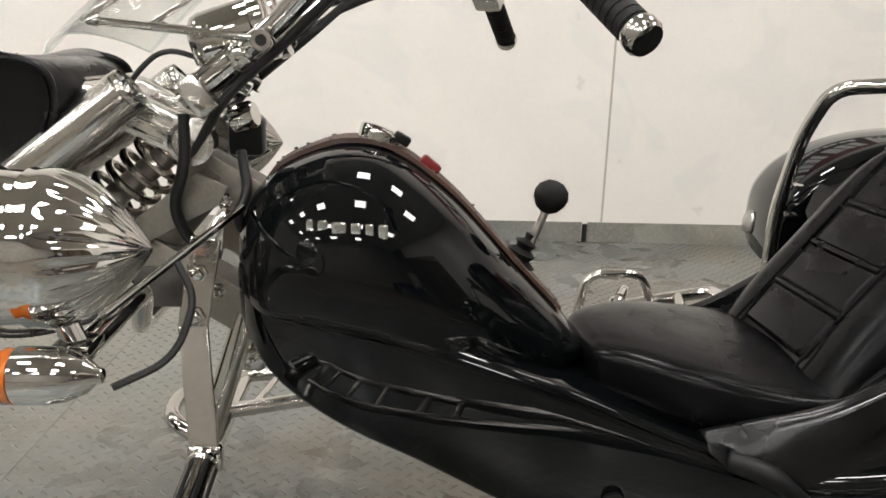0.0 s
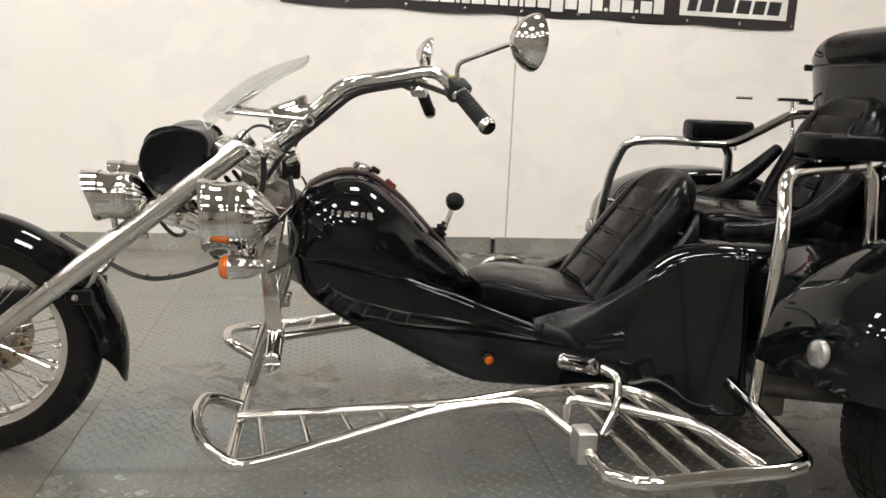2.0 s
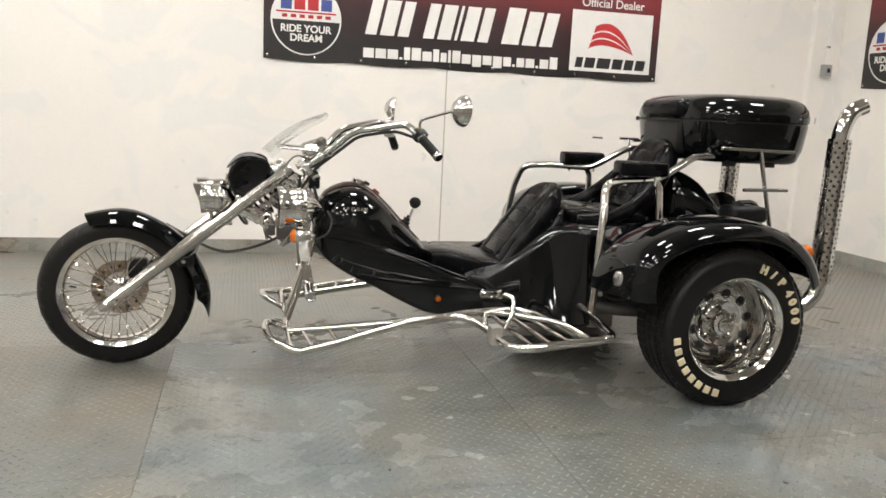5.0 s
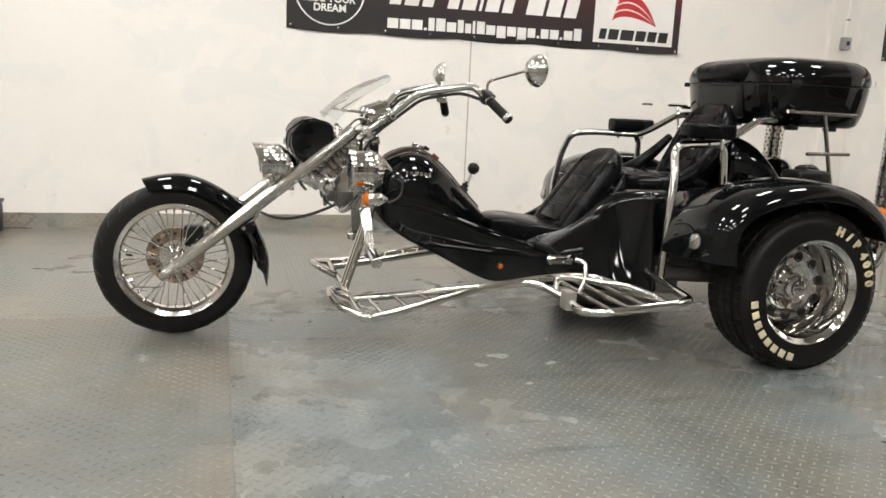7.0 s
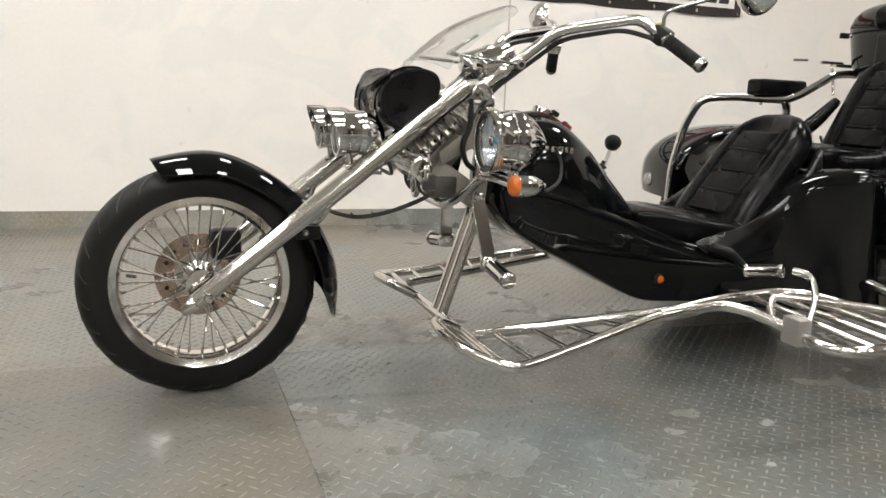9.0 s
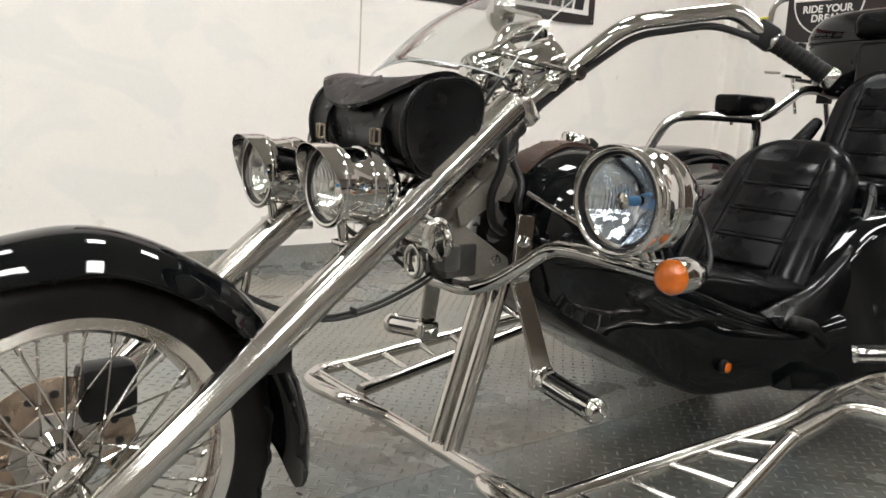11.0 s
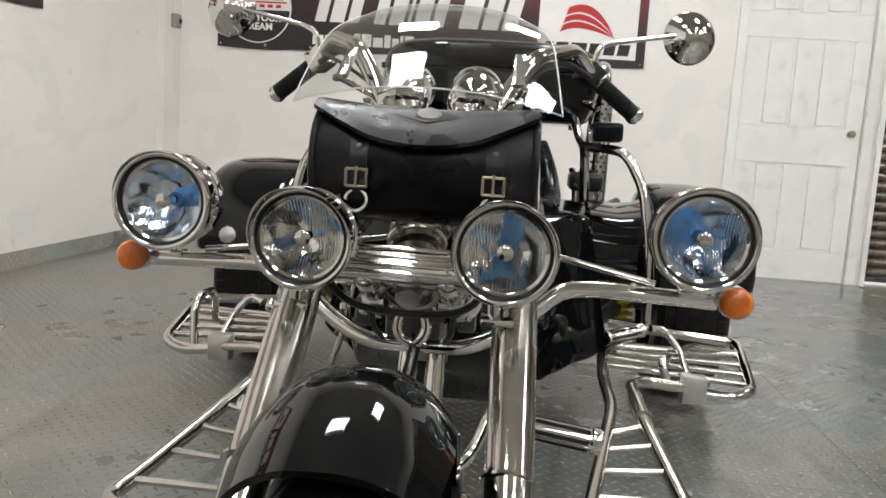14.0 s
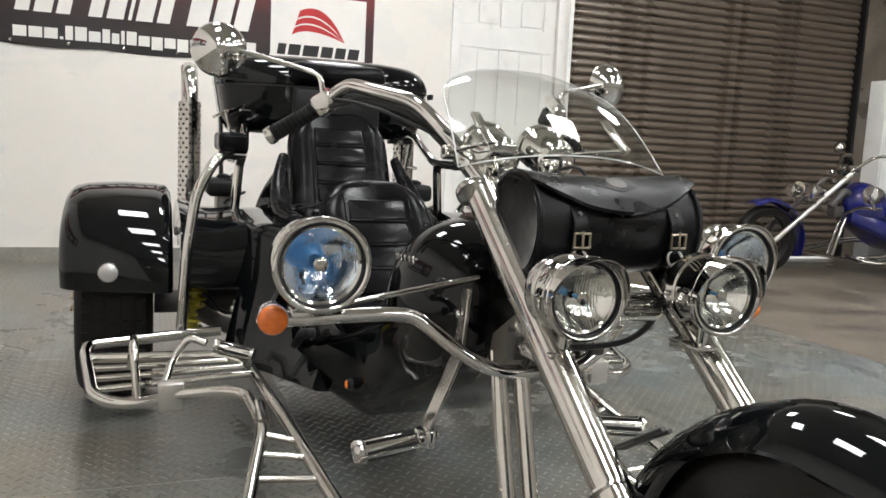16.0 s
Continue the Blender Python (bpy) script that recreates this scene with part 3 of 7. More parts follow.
for y0, y1 in ((DOOR_A + 0.125, -2.375), (-2.195, DOOR_B - 0.165)):
    for z0, z1 in DOOR_ROWS:
        part("raised_panel", rbox((DF - 0.009, y0 + 0.022, z0 + 0.022), (DF - 0.0004, y1 - 0.022, z1 - 0.022), 0.007), WHITEPL, door, smooth=20)
part("door_knob", lathe([(0.024, 0), (0.024, 0.006), (0.010, 0.010), (0.010, 0.03), (0.022, 0.036), (0.027, 0.05), (0.022, 0.062), (0.008, 0.066)], (DF - 0.012, DOOR_A + 0.085, 1.185), (-1, 0, 0), 20), BRASS, door, "round brushed metal knob")
trim = tagged(part("trim", rbox((X1 - 0.022, DOOR_A - 0.075, 0), (X1 - 0.001, DOOR_A - 0.001, DOOR_H + 0.075), 0.005), WHITEPL, smooth=20), "white painted door casing", "trim", kind="structure")
part("casing", rbox((X1 - 0.022, DOOR_B + 0.001, 0), (X1 - 0.001, DOOR_B + 0.075, DOOR_H + 0.075), 0.005), WHITEPL, trim, smooth=20)
part("casing", rbox((X1 - 0.022, DOOR_A, DOOR_H + 0.001), (X1 - 0.001, DOOR_B, DOOR_H + 0.075), 0.005), WHITEPL, trim, smooth=20)

# pale ground added outside the shutter, so the gap under it shows bright
tagged(part("forecourt", rbox((X1 + 0.078, SH_A, -0.10), (X1 + 9.0, SH_B, 0.004), 0), PALECONC, smooth=0), "sunlit pale concrete ground added outside the roller shutter to brighten its gap", "pavement", kind="structure")
# roller shutter, lifted a finger's breadth off the ground
shutter = tagged(part("roller_shutter", rbox((X1 + 0.03, SH_A, SH_H - 0.30), (X1 + 0.19, SH_B, SH_H + 0.02), 0.02), SHUTTER, smooth=20), "brown steel roller shutter, closed, daylight under its edge", "roller shutter", kind="structure")
PITCH = 0.076
pr = [(0.0, 0.0), (-0.011, 0.006), (-0.020, 0.020), (-0.021, 0.034), (-0.014, 0.052), (-0.002, 0.064), (0.004, 0.068), (0.004, PITCH), (0.012, PITCH), (0.012, 0.0)]
bm = bmesh.new()
skin(bm, [[(X1 + 0.055 + x, y, z) for x, z in pr] for y in (SH_A + 0.03, SH_B - 0.03)])
slat = part("slat", bm, SHUTTER, shutter, smooth=35)
slat.location.z = 0.075
k = 1
while 0.075 + (k + 1) * PITCH < SH_H - 0.28:
    again(slat, Matrix.Translation((0, 0, 0.075 + k * PITCH)), shutter)
    k += 1
part("bottom_bar", rbox((X1 + 0.035, SH_A + 0.03, 0.034), (X1 + 0.075, SH_B - 0.03, 0.075), 0.004), DARKMETAL, shutter, smooth=20)
for y in (SH_A, SH_B - 0.04):
    part("guide_rail", rbox((X1 - 0.03, y, 0.0), (X1 + 0.10, y + 0.04, SH_H - 0.302), 0.004), SATIN_BLACK if y < -5 else WHITEPL, shutter, smooth=20)

# small things on the walls
sw = empty("wall_isolator", (5.80, Y1 - 0.07, 1.76))
tagged(sw, "grey surface-mounted isolator switch with conduit on the wall", "switch")
part("box", rbox((-0.045, -0.055, -0.055), (0.045, 0.0, 0.055), 0.008), GREYBOX, sw)
part("toggle", rbox((-0.012, -0.072, -0.02), (0.012, -0.0555, 0.02), 0.004), CABLE, sw)
part("conduit", tube([(0, -0.012, 0.055), (0, -0.012, 0.20), (0.012, -0.012, 0.24), (0.012, -0.012, 2.5)], 0.009, 0.03), WHITEPL, sw)
part("clip", rbox((-0.004, -0.026, 0.205), (0.024, 0.0, 0.225), 0.003), GREYBOX, sw)
bin_ = empty("black_crate", (-1.55, Y1 - 0.30, 0))
tagged(bin_, "low black plastic crate standing by the wall", "crate")
part("body", rbox((-0.24, -0.13, 0.0), (0.24, 0.13, 0.21), 0.012), SATIN_BLACK, bin_)
part("lid", rbox((-0.25, -0.14, 0.21), (0.25, 0.14, 0.235), 0.008), SATIN_BLACK, bin_)
cab = empty("electric_cabinet", (X1 - 0.001, -6.95, 0))
tagged(cab, "pale grey wall cabinet with a yellow warning sign", "cabinet")
part("body", rbox((-0.22, -0.36, 0.35), (0.0, 0.36, 1.95), 0.01), WHITEPL, cab)
part("door_panel", rbox((-0.232, -0.34, 0.38), (-0.2205, 0.34, 1.92), 0.006), WHITEPL, cab)
part("sign", rbox((-0.2355, 0.02, 1.62), (-0.2325, 0.30, 1.80), 0.001), YLABEL, cab, "yellow sign with plain lettering bars")
for z in (1.68, 1.72, 1.76):
    part("text_bar", rbox((-0.2372, 0.05, z), (-0.2358, 0.27, z + 0.016), 0), PRINTBLACK, cab, smooth=0)
part("plinth", rbox((-0.20, -0.34, 0.0), (0.0, 0.34, 0.349), 0.01), GREYBOX, cab)


# ---- banners ----
def banner(m, width, height=0.86):
    """Printed vinyl banner: local x along it, y up, z out of the wall."""
    th = empty("banner")
    tagged(th, "dark red and black printed vinyl dealer banner on the wall", "banner", "dealer banners")
    bm = bmesh.new()
    nx, ny = 60, 8
    def wob(x, y):
        return 0.006 + 0.004 * math.sin(x * 2.3) * (1 - y / height) + 0.003 * math.sin(x * 7 + y * 4)
    def sag(x, y):
        return y - 0.014 * abs(math.sin(x * math.pi / (width / 5.0))) * (1 - y / height)
    front = [[bm.verts.new((x, sag(x, y), wob(x, y) + 0.002)) for x in np.linspace(0, width, nx)] for y in np.linspace(0, height, ny)]
    back = [[bm.verts.new((x, sag(x, y), wob(x, y))) for x in np.linspace(0, width, nx)] for y in np.linspace(0, height, ny)]
    for g, flip in ((front, False), (back, True)):
        for j in range(ny - 1):
            for i in range(nx - 1):
                q = (g[j][i], g[j][i + 1], g[j + 1][i + 1], g[j + 1][i])
                bm.faces.new(q[::-1] if flip else q)
    edge = [(front[0][i], back[0][i]) for i in range(nx)] + [(front[j][-1], back[j][-1]) for j in range(1, ny)] + [(front[-1][i], back[-1][i]) for i in range(nx - 2, -1, -1)] + [(front[j][0], back[j][0]) for j in range(ny - 2, 0, -1)]
    for (a, b), (c, d) in zip(edge, edge[1:] + edge[:1]):
        bm.faces.new((a, b, d, c))
    part("cloth", bm, BANNER, th)
    Z = 0.0165
    s = width / 3.41
    def flat(name, outline, mat, z=Z, t=0.0012, label=""):
        return part(name, slab([(x * s, y) for x, y in outline], t, Matrix.Translation((0, 0, z))), mat, th, label, smooth=0)
    # roundel
    cx, cy, r = 0.33, 0.315, 0.278
    flat("roundel", disc_outline(r, 56, cx=cx, cy=cy), PRINTWHITE, label="white roundel")
    flat("roundel_upper", [(x, y) for x, y in disc_outline(r - 0.014, 56, 0.12, math.pi - 0.12, cx, cy)], PRINTWHITE, Z + 0.0014)
    flat("roundel_lower", disc_outline(r - 0.014, 56, math.pi + 0.03, 2 * math.pi - 0.03, cx, cy - 0.004), PRINTBLACK, Z + 0.0014, label="black lower half of the roundel")
    for i, mt in enumerate((SLATEBLUE, PRINTRED, PRINTRED, SLATEBLUE)):
        x = cx - 0.2 + i * 0.105
        flat("letter_bar", [(x, cy + 0.07), (x + 0.085, cy + 0.07), (x + 0.085, cy + 0.16), (x, cy + 0.16)], mt, Z + 0.003)
    flat("stripe", [(cx - 0.235, cy + 0.045), (cx + 0.235, cy + 0.045), (cx + 0.235, cy + 0.058), (cx - 0.235, cy + 0.058)], PRINTRED, Z + 0.003)
    for i in range(6):
        x = cx - 0.19 + i * 0.068
        flat("letter_bar", [(x, cy + 0.008), (x + 0.042, cy + 0.008), (x + 0.042, cy + 0.034), (x, cy + 0.034)], PRINTRED, Z + 0.003)
    for txt, yy in (("RIDE YOUR", cy - 0.10), ("DREAM", cy - 0.17)):
        words(txt, 0.078, PRINTWHITE, th, Matrix.Translation((cx * s, yy, Z + 0.0034)), 0.0006, 0.0022, True)
    # title, as slanted plain bars of the letters' widths
    x = 0.80
    for word in ((0.10, 0.12, 0.10), (0.10, 0.12, 0.045, 0.12, 0.10), (0.15, 0.13, 0.12)):
        for i, w in enumerate(word):
            w *= 1.21
            h1 = 0.28 if not (len(word) == 3 and i == 0 and w > 0.17) else 0.30
            y0 = 0.235
            flat("title_bar", [(x, y0), (x + w - 0.03, y0), (x + w - 0.03 + 0.06, y0 + h1), (x + 0.06, y0 + h1)], PRINTWHITE)
            x += w
        x += 0.09
    # address line, as plain bars
    x = 0.79
    for i, w in enumerate((11, 11, 11, 4, 7, 10, 10, 7, 7, 4, 9, 10, 10, 10, 10, 9, 4, 9, 10, 4, 10, 9)):
        w = w * 0.0091
        tall = i in (4, 5, 7, 9, 10, 21)
        dot = i in (3, 16, 19)
        low = i in (12, 14)
        flat("letter_bar", [(x, 0.052 - 0.02 * low), (x + w - 0.013, 0.052 - 0.02 * low), (x + w - 0.013, 0.072 if dot else 0.152 if tall else 0.128), (x, 0.072 if dot else 0.152 if tall else 0.128)], PRINTWHITE)
        x += w
    # white panel with the red sail mark
    flat("logo_panel", [(2.58, 0.055), (3.34, 0.055), (3.34, 0.566), (2.58, 0.566)], PRINTWHITE, label="white logo panel")
    for a0, a1, k0, k1 in ((0.02, 0.30, 0.0, 0.30), (0.37, 0.62, 0.34, 0.62), (0.69, 1.0, 0.66, 1.0)):
        up, dn = [], []
        for i in range(13):
            q = i / 12
            base = lambda v: Vector((2.745 + 0.06 * v, 0.24 + 0.20 * v))
            tip = Vector((3.17, 0.215))
            def at(v):
                p0 = base(v)
                c = Vector((2.86 + 0.15 * v, 0.33 + 0.22 * v))
                return p0 * (1 - q) ** 2 + c * 2 * q * (1 - q) + tip * q * q
            up.append(at(a1))
            dn.append(at(a0))
        flat("sail_mark", [tuple(p) for p in dn] + [tuple(p) for p in up[::-1][1:]], PRINTRED, Z + 0.0014)
    x = 2.63
    for w in (0.085, 0.115, 0.145, 0.115, 0.105, 0.11):
        flat("letter_bar", [(x, 0.085), (x + w - 0.022, 0.085), (x + w - 0.008, 0.172), (x + 0.014, 0.172)], PRINTBLACK, Z + 0.0014)
        x += w
    words("Official Dealer", 0.10, PRINTWHITE, th, Matrix.Translation((2.66 * s, 0.60, Z)), 0.0006, 0.001, False)
    for i in range(10):
        for y in (0.022, height - 0.022):
            part("eyelet", lathe([(0.011, 0), (0.011, 0.003), (0.005, 0.004)], (0.03 + i * (width - 0.06) / 9, y, 0.0155), (0, 0, 1), 12), STEEL, th)
    th.matrix_world = m
    return th


banner(Matrix.Translation((0.69, Y1 - 0.0125, 1.565)) @ Matrix(((1, 0, 0, 0), (0, 0, -1, 0), (0, 1, 0, 0), (0, 0, 0, 1))), 3.41)
banner(Matrix.Translation((X1 - 0.0005, 2.46, 1.60)) @ Matrix(((0, 0, -1, 0), (-1, 0, 0, 0), (0, 1, 0, 0), (0, 0, 0, 1))), 3.49)

# ---- the trike ----
trike = empty("motor_trike")
tagged(trike, "black and chrome three-wheeled motor trike with long raked fork", "trike")
T = trike


def pipe(name, pts, r, mat=None, parent=None, bend=0.05, label="", **kw):
    return part(name, tube(pts, r, bend, **kw), mat or CHROME, parent or T, label)


def flip(pts):
    return [(x, -y, z) for x, y, z in pts]


def bolt(at, axis, r=0.012, h=0.012, parent=None, mat=None):
    bm = lathe([(r * 1.35, 0), (r * 1.35, 0.002), (r, 0.0025), (r, h * 0.8), (r * 0.8, h), (r * 0.3, h + 0.001)], at, axis, 6 if r > 0.008 else 10)
    return part("bolt", bm, mat or CHROME, parent or T)


front_set = set(bpy.data.objects)
# front wheel: hub, rim, tyre, spokes, brake
HUB = Vector((0.0, 0, 0.333))
RT, RR = 0.334, 0.256
fw = part("front_wheel", lathe([(0.018, -0.075), (0.045, -0.07), (0.045, -0.055), (0.028, -0.045), (0.026, 0.045), (0.045, 0.055), (0.045, 0.07), (0.018, 0.075)], HUB, (0, 1, 0), 28), CHROME, T, "spoked front wheel with a polished alloy rim")


def ring_profile(prof, origin, seg=72):
    """A closed ring turned about y from profile points (radius, y)."""
    bm = bmesh.new()
    rings = []
    for k in range(seg):
        a = 2 * math.pi * k / seg
        rings.append([(origin[0] + r * math.cos(a), origin[1] + y, origin[2] + r * math.sin(a)) for r, y in prof])
    skin(bm, rings, caps=False, closed=True)
    return bm


tp = []
for i in range(25):
    a = math.pi * (i / 24) - math.pi / 2
    tp.append((RR - 0.006 + (RT - RR + 0.006) * math.cos(a) ** 0.75, 0.066 * math.sin(a) * (1.0 - 0.12 * abs(math.sin(a)) ** 6)))
tp += [(RR - 0.012, 0.04), (RR - 0.012, -0.04)]
part("tyre", ring_profile(tp, HUB, 96), RUBBER, fw, "black rubber tyre with curved tread grooves")
rp = [(RR, -0.056), (RR + 0.004, -0.052), (RR - 0.004, -0.046), (RR - 0.02, -0.042), (RR - 0.03, -0.026), (RR - 0.034, 0), (RR - 0.03, 0.026), (RR - 0.02, 0.042), (RR - 0.004, 0.046), (RR + 0.004, 0.052), (RR, 0.056), (RR - 0.012, 0.050), (RR - 0.027, 0.044), (RR - 0.036, 0.027), (RR - 0.040, 0), (RR - 0.036, -0.027), (RR - 0.027, -0.044), (RR - 0.012, -0.050)]
part("rim", ring_profile(rp, HUB, 96), ALU, fw, "wide polished alloy rim")
sp = None
for i in range(40):
    side = 1 if i % 2 else -1
    a = 2 * math.pi * i / 40
    lead = a + (0.42 if (i // 2) % 2 else -0.42)
    p = HUB + Vector((0.043 * math.cos(lead), side * 0.062, 0.043 * math.sin(lead)))
    q = HUB + Vector(((RR - 0.036) * math.cos(a), side * 0.012, (RR - 0.036) * math.sin(a)))
    ln = (q - p).length
    if sp is None:
        bm = tube([(0, 0, 0), (0, 0, ln)], 0.0023, 0, 6)
        lathe([(0.0045, ln - 0.016), (0.0045, ln), (0.002, ln + 0.001)], seg=8, bm=bm)
        sp = part("spoke", bm, CHROME, fw)
        sp.matrix_world = frame_to(p, q - p)
    else:
        again(sp, frame_to(p, q - p), fw)
# tread grooves, as thin raised-edge ribs
gr = None
for i in range(26):
    a = 2 * math.pi * i / 26
    for s in (1, -1):
        pts = []
        for k in range(7):
            f = k / 6
            b = a + s * 0.02 + f * 0.22
            yy = s * (0.008 + 0.046 * f)
            r = RR - 0.006 + (RT - RR + 0.006) * math.cos(math.asin(min(abs(yy) / 0.066, 0.99))) ** 0.75
            pts.append(HUB + Vector(((r - 0.0022) * math.cos(b), yy, (r - 0.0022) * math.sin(b))))
        if i == 0:
            g = part("tread_groove", tube(pts, [0.0018, 0.0042, 0.0042, 0.0015], 0, 6), CABLE, fw)
            gr = {**(gr or {}), s: g}
        else:
            again(gr[s], Matrix.Translation(HUB) @ Matrix.Rotation(-a, 4, "Y") @ Matrix.Translation(-HUB), fw)
part("brake_disc", ring_profile([(0.062, 0.070), (0.125, 0.070), (0.125, 0.075), (0.062, 0.075)], HUB, 64), COPPER, fw, "heat-tinted drilled brake disc")
part("disc_carrier", lathe([(0.07, 0.066), (0.07, 0.0705), (0.03, 0.074)], HUB, (0, 1, 0), 10), SATIN, fw)
for i in range(16):
    a = i * math.pi / 8
    part("disc_hole", lathe([(0.007, 0), (0.007, 0.0006)], HUB + Vector((0.098 * math.cos(a), 0.0694, 0.098 * math.sin(a))), (0, -1, 0), 10), CABLE, fw)
part("valve", tube([HUB + Vector((-0.20, 0, 0.02)), HUB + Vector((-0.175, -0.01, 0.018))], 0.005, 0, 8), CABLE, fw)
part("brake_caliper", rbox((0.035, 0.045, 0.375), (0.125, 0.11, 0.47), 0.015), SATIN_BLACK, T, "black front brake caliper")

# front mudguard
bm = bmesh.new()
mid = spline([(-0.132, 0.682), (-0.10, 0.690), (-0.06, 0.699), (0.0, 0.707), (0.06, 0.703), (0.125, 0.682), (0.20, 0.643), (0.27, 0.591), (0.325, 0.528), (0.367, 0.45), (0.395, 0.37), (0.404, 0.29), (0.396, 0.198)], 121)


def guard_at(f, d, y):
    k = min(max(f, 0), 1) * 120
    i = min(int(k), 119)
    (xa, za), (xb, zb) = mid[i], mid[i + 1]
    nv = Vector((-(zb - za), 0, xb - xa)).normalized()
    return Vector((xa + (xb - xa) * (k - i), y, za + (zb - za) * (k - i))) - nv * d


cols = []
for j in range(17):
    q = -1 + j / 8
    f0, f1 = 0.05 * abs(q) ** 1.6, 1 - 0.10 * abs(q) ** 1.3
    cols.append([(f0 + (f1 - f0) * k / 40, 0.055 * abs(q) ** 2.3 * (0.85 + 0.15 * min(1, 5 * k / 40)), 0.090 * (0.86 + 0.14 * min(1, 5 * k / 40)) * math.copysign(abs(q) ** 0.92, q)) for k in range(41)])
rows = []
for k in range(41):
    outer = [guard_at(*c[k]) for c in cols]
    inner = [guard_at(c[k][0], c[k][1] + 0.006, c[k][2] * 0.96) for c in cols[::-1]]
    rows.append(outer + inner)
skin(bm, rows)
part("front_mudguard", bm, PAINT, T, "glossy black front mudguard with a pointed lip", smooth=50)
for s in (1, -1):
    pipe("mudguard_stay", [(0.30, s * 0.074, 0.50), (0.33, s * 0.105, 0.52), (0.36, s * 0.135, 0.59)], 0.008, bend=0.02)
    part("stay_plate", rbox((0.26, s * 0.090 - 0.006, 0.46), (0.33, s * 0.090 + 0.006, 0.50), 0.004), SATIN_BLACK, T)
    bolt((0.285, s * 0.095, 0.48), (0, s, 0), 0.007)

# fork
FD = Vector((0.745 - (-0.03), 0, 0.918 - 0.300)).normalized()
for s in (-1, 1):
    y = s * 0.150
    fork = pipe("fork_tube", [(-0.025, y, 0.304), (0.30, y, 0.563), (0.74, y, 0.914)], [0.025, 0.029, 0.031, 0.032], STEEL, bend=0, seg=24, label="thick polished fork tube")
    part("collar", lathe([(0.0325, 0), (0.0325, 0.004)], (0.245, y, 0.519), FD, 24), CHROME, fork)
    part("end_cap", lathe([(0.0325, 0), (0.0325, 0.012), (0.030, 0.016), (0.029, 0.013), (0.012, 0.013), (0.010, 0.016), (0.002, 0.016)], (0.735, y, 0.910), FD, 24), CHROME, fork, "embossed chrome fork cap")
    part("foot", tube([(-0.03, y, 0.300), (-0.055, y, 0.281)], [0.025, 0.015], 0, 16, round_end=True), CHROME, fork)
    bolt((0.004, y + s * 0.022, 0.322), (0, s, 0), 0.013, 0.02, fork)
pipe("axle", [(0.004, -0.165, 0.322), (0.004, 0.165, 0.322)], 0.010)

# the steered front end stands turned a little
steer = Matrix.Translation((0.74, 0, 0)) @ Matrix.Rotation(radians(2.0), 4, "Z") @ Matrix.Translation((-0.74, 0, 0))
for ob in set(bpy.data.objects) - front_set:
    if ob.parent is T:
        ob.matrix_basis = steer @ ob.matrix_basis

# yokes, headstock and spring
def yoke(name, c, tail, w, ribs, lab):
    """Clamp plate from the two fork tubes back to a pivot."""
    c, tail = Vector(c), Vector(tail)
    d = tail - c
    m = Matrix.Translation(c) @ Matrix((d.normalized(), Vector((0, 1, 0)), d.normalized().cross(Vector((0, 1, 0))))).transposed().to_4x4()
    o = part(name, rbox((-0.045, -0.124, -0.024), (0.03, 0.124, 0.024), 0.012, m), ALU, T, lab)
    for s in (1, -1):
        part("arm", rbox((-0.03, s * w - 0.016, -0.03), (d.length, s * w + 0.016, 0.03), 0.012, m), ALU, o)
        part("pivot_boss", lathe([(0.034, -0.018), (0.034, 0.016), (0.027, 0.019), (0.026, 0.017), (0.006, 0.017), (0.004, 0.019)], tail + Vector((0, s * w, 0)), (0, s, 0), 28), ALU, o)
        for k in range(ribs):
            part("rib", rbox((0.0, s * (w + 0.016) - 0.003, -0.018 + k * 0.018 - 0.003), (d.length - 0.035, s * (w + 0.016) + 0.003, -0.018 + k * 0.018 + 0.003), 0.002, m), CHROME, o)
    for k in range(4):
        part("front_rib", rbox((-0.049, -0.10, -0.021 + k * 0.0125), (-0.044, 0.10, -0.014 + k * 0.0125), 0.002, m), CHROME, o)
    return o


yoke("upper_yoke", (0.705, 0, 0.888), (0.808, 0, 0.838), 0.062, 3, "ribbed polished alloy upper yoke")
yoke("lower_yoke", (0.545, 0, 0.714), (0.648, 0, 0.668), 0.062, 3, "ribbed polished alloy lower yoke")
coil = []
S0, S1 = Vector((0.57, 0, 0.665)), Vector((0.775, 0, 0.828))
mm = frame_to(S0, S1 - S0)
for k in range(181):
    a = k / 180 * 2 * math.pi * 9
    coil.append(mm @ Vector((0.043 * math.cos(a), 0.043 * math.sin(a), (S1 - S0).length * k / 180)))
part("suspension_spring", tube(coil, 0.0065, 0, 8), SPRINGM, T, "bright coil suspension spring")
pipe("damper", [S0, S1], 0.02, SATIN, bend=0)
part("headstock", tube([(0.715, 0, 0.655), (0.83, 0, 0.79)], 0.035, 0, 24), GALV, T, "grey steering head tube")
for s in (-1, 1):
    part("neck_plate", slab([(0.03, 0.02), (0.15, 0.085), (0.165, 0.115), (0.12, 0.135), (0.02, 0.06)], 0.008, Matrix.Translation((0.69, s * 0.05, 0.655)) @ Matrix(((1, 0, 0, 0), (0, 0, -1, 0), (0, 1, 0, 0), (0, 0, 0, 1))), 0.002), GALV, T)
part("upper_frame_beam", rbox((0, -0.032, -0.032), (0.22, 0.032, 0.032), 0.006, frame_to((0.79, 0, 0.80), (0.15, 0, -0.085)) @ Matrix.Rotation(radians(-90), 4, "Y")), GALV, T, "grey square frame beam")
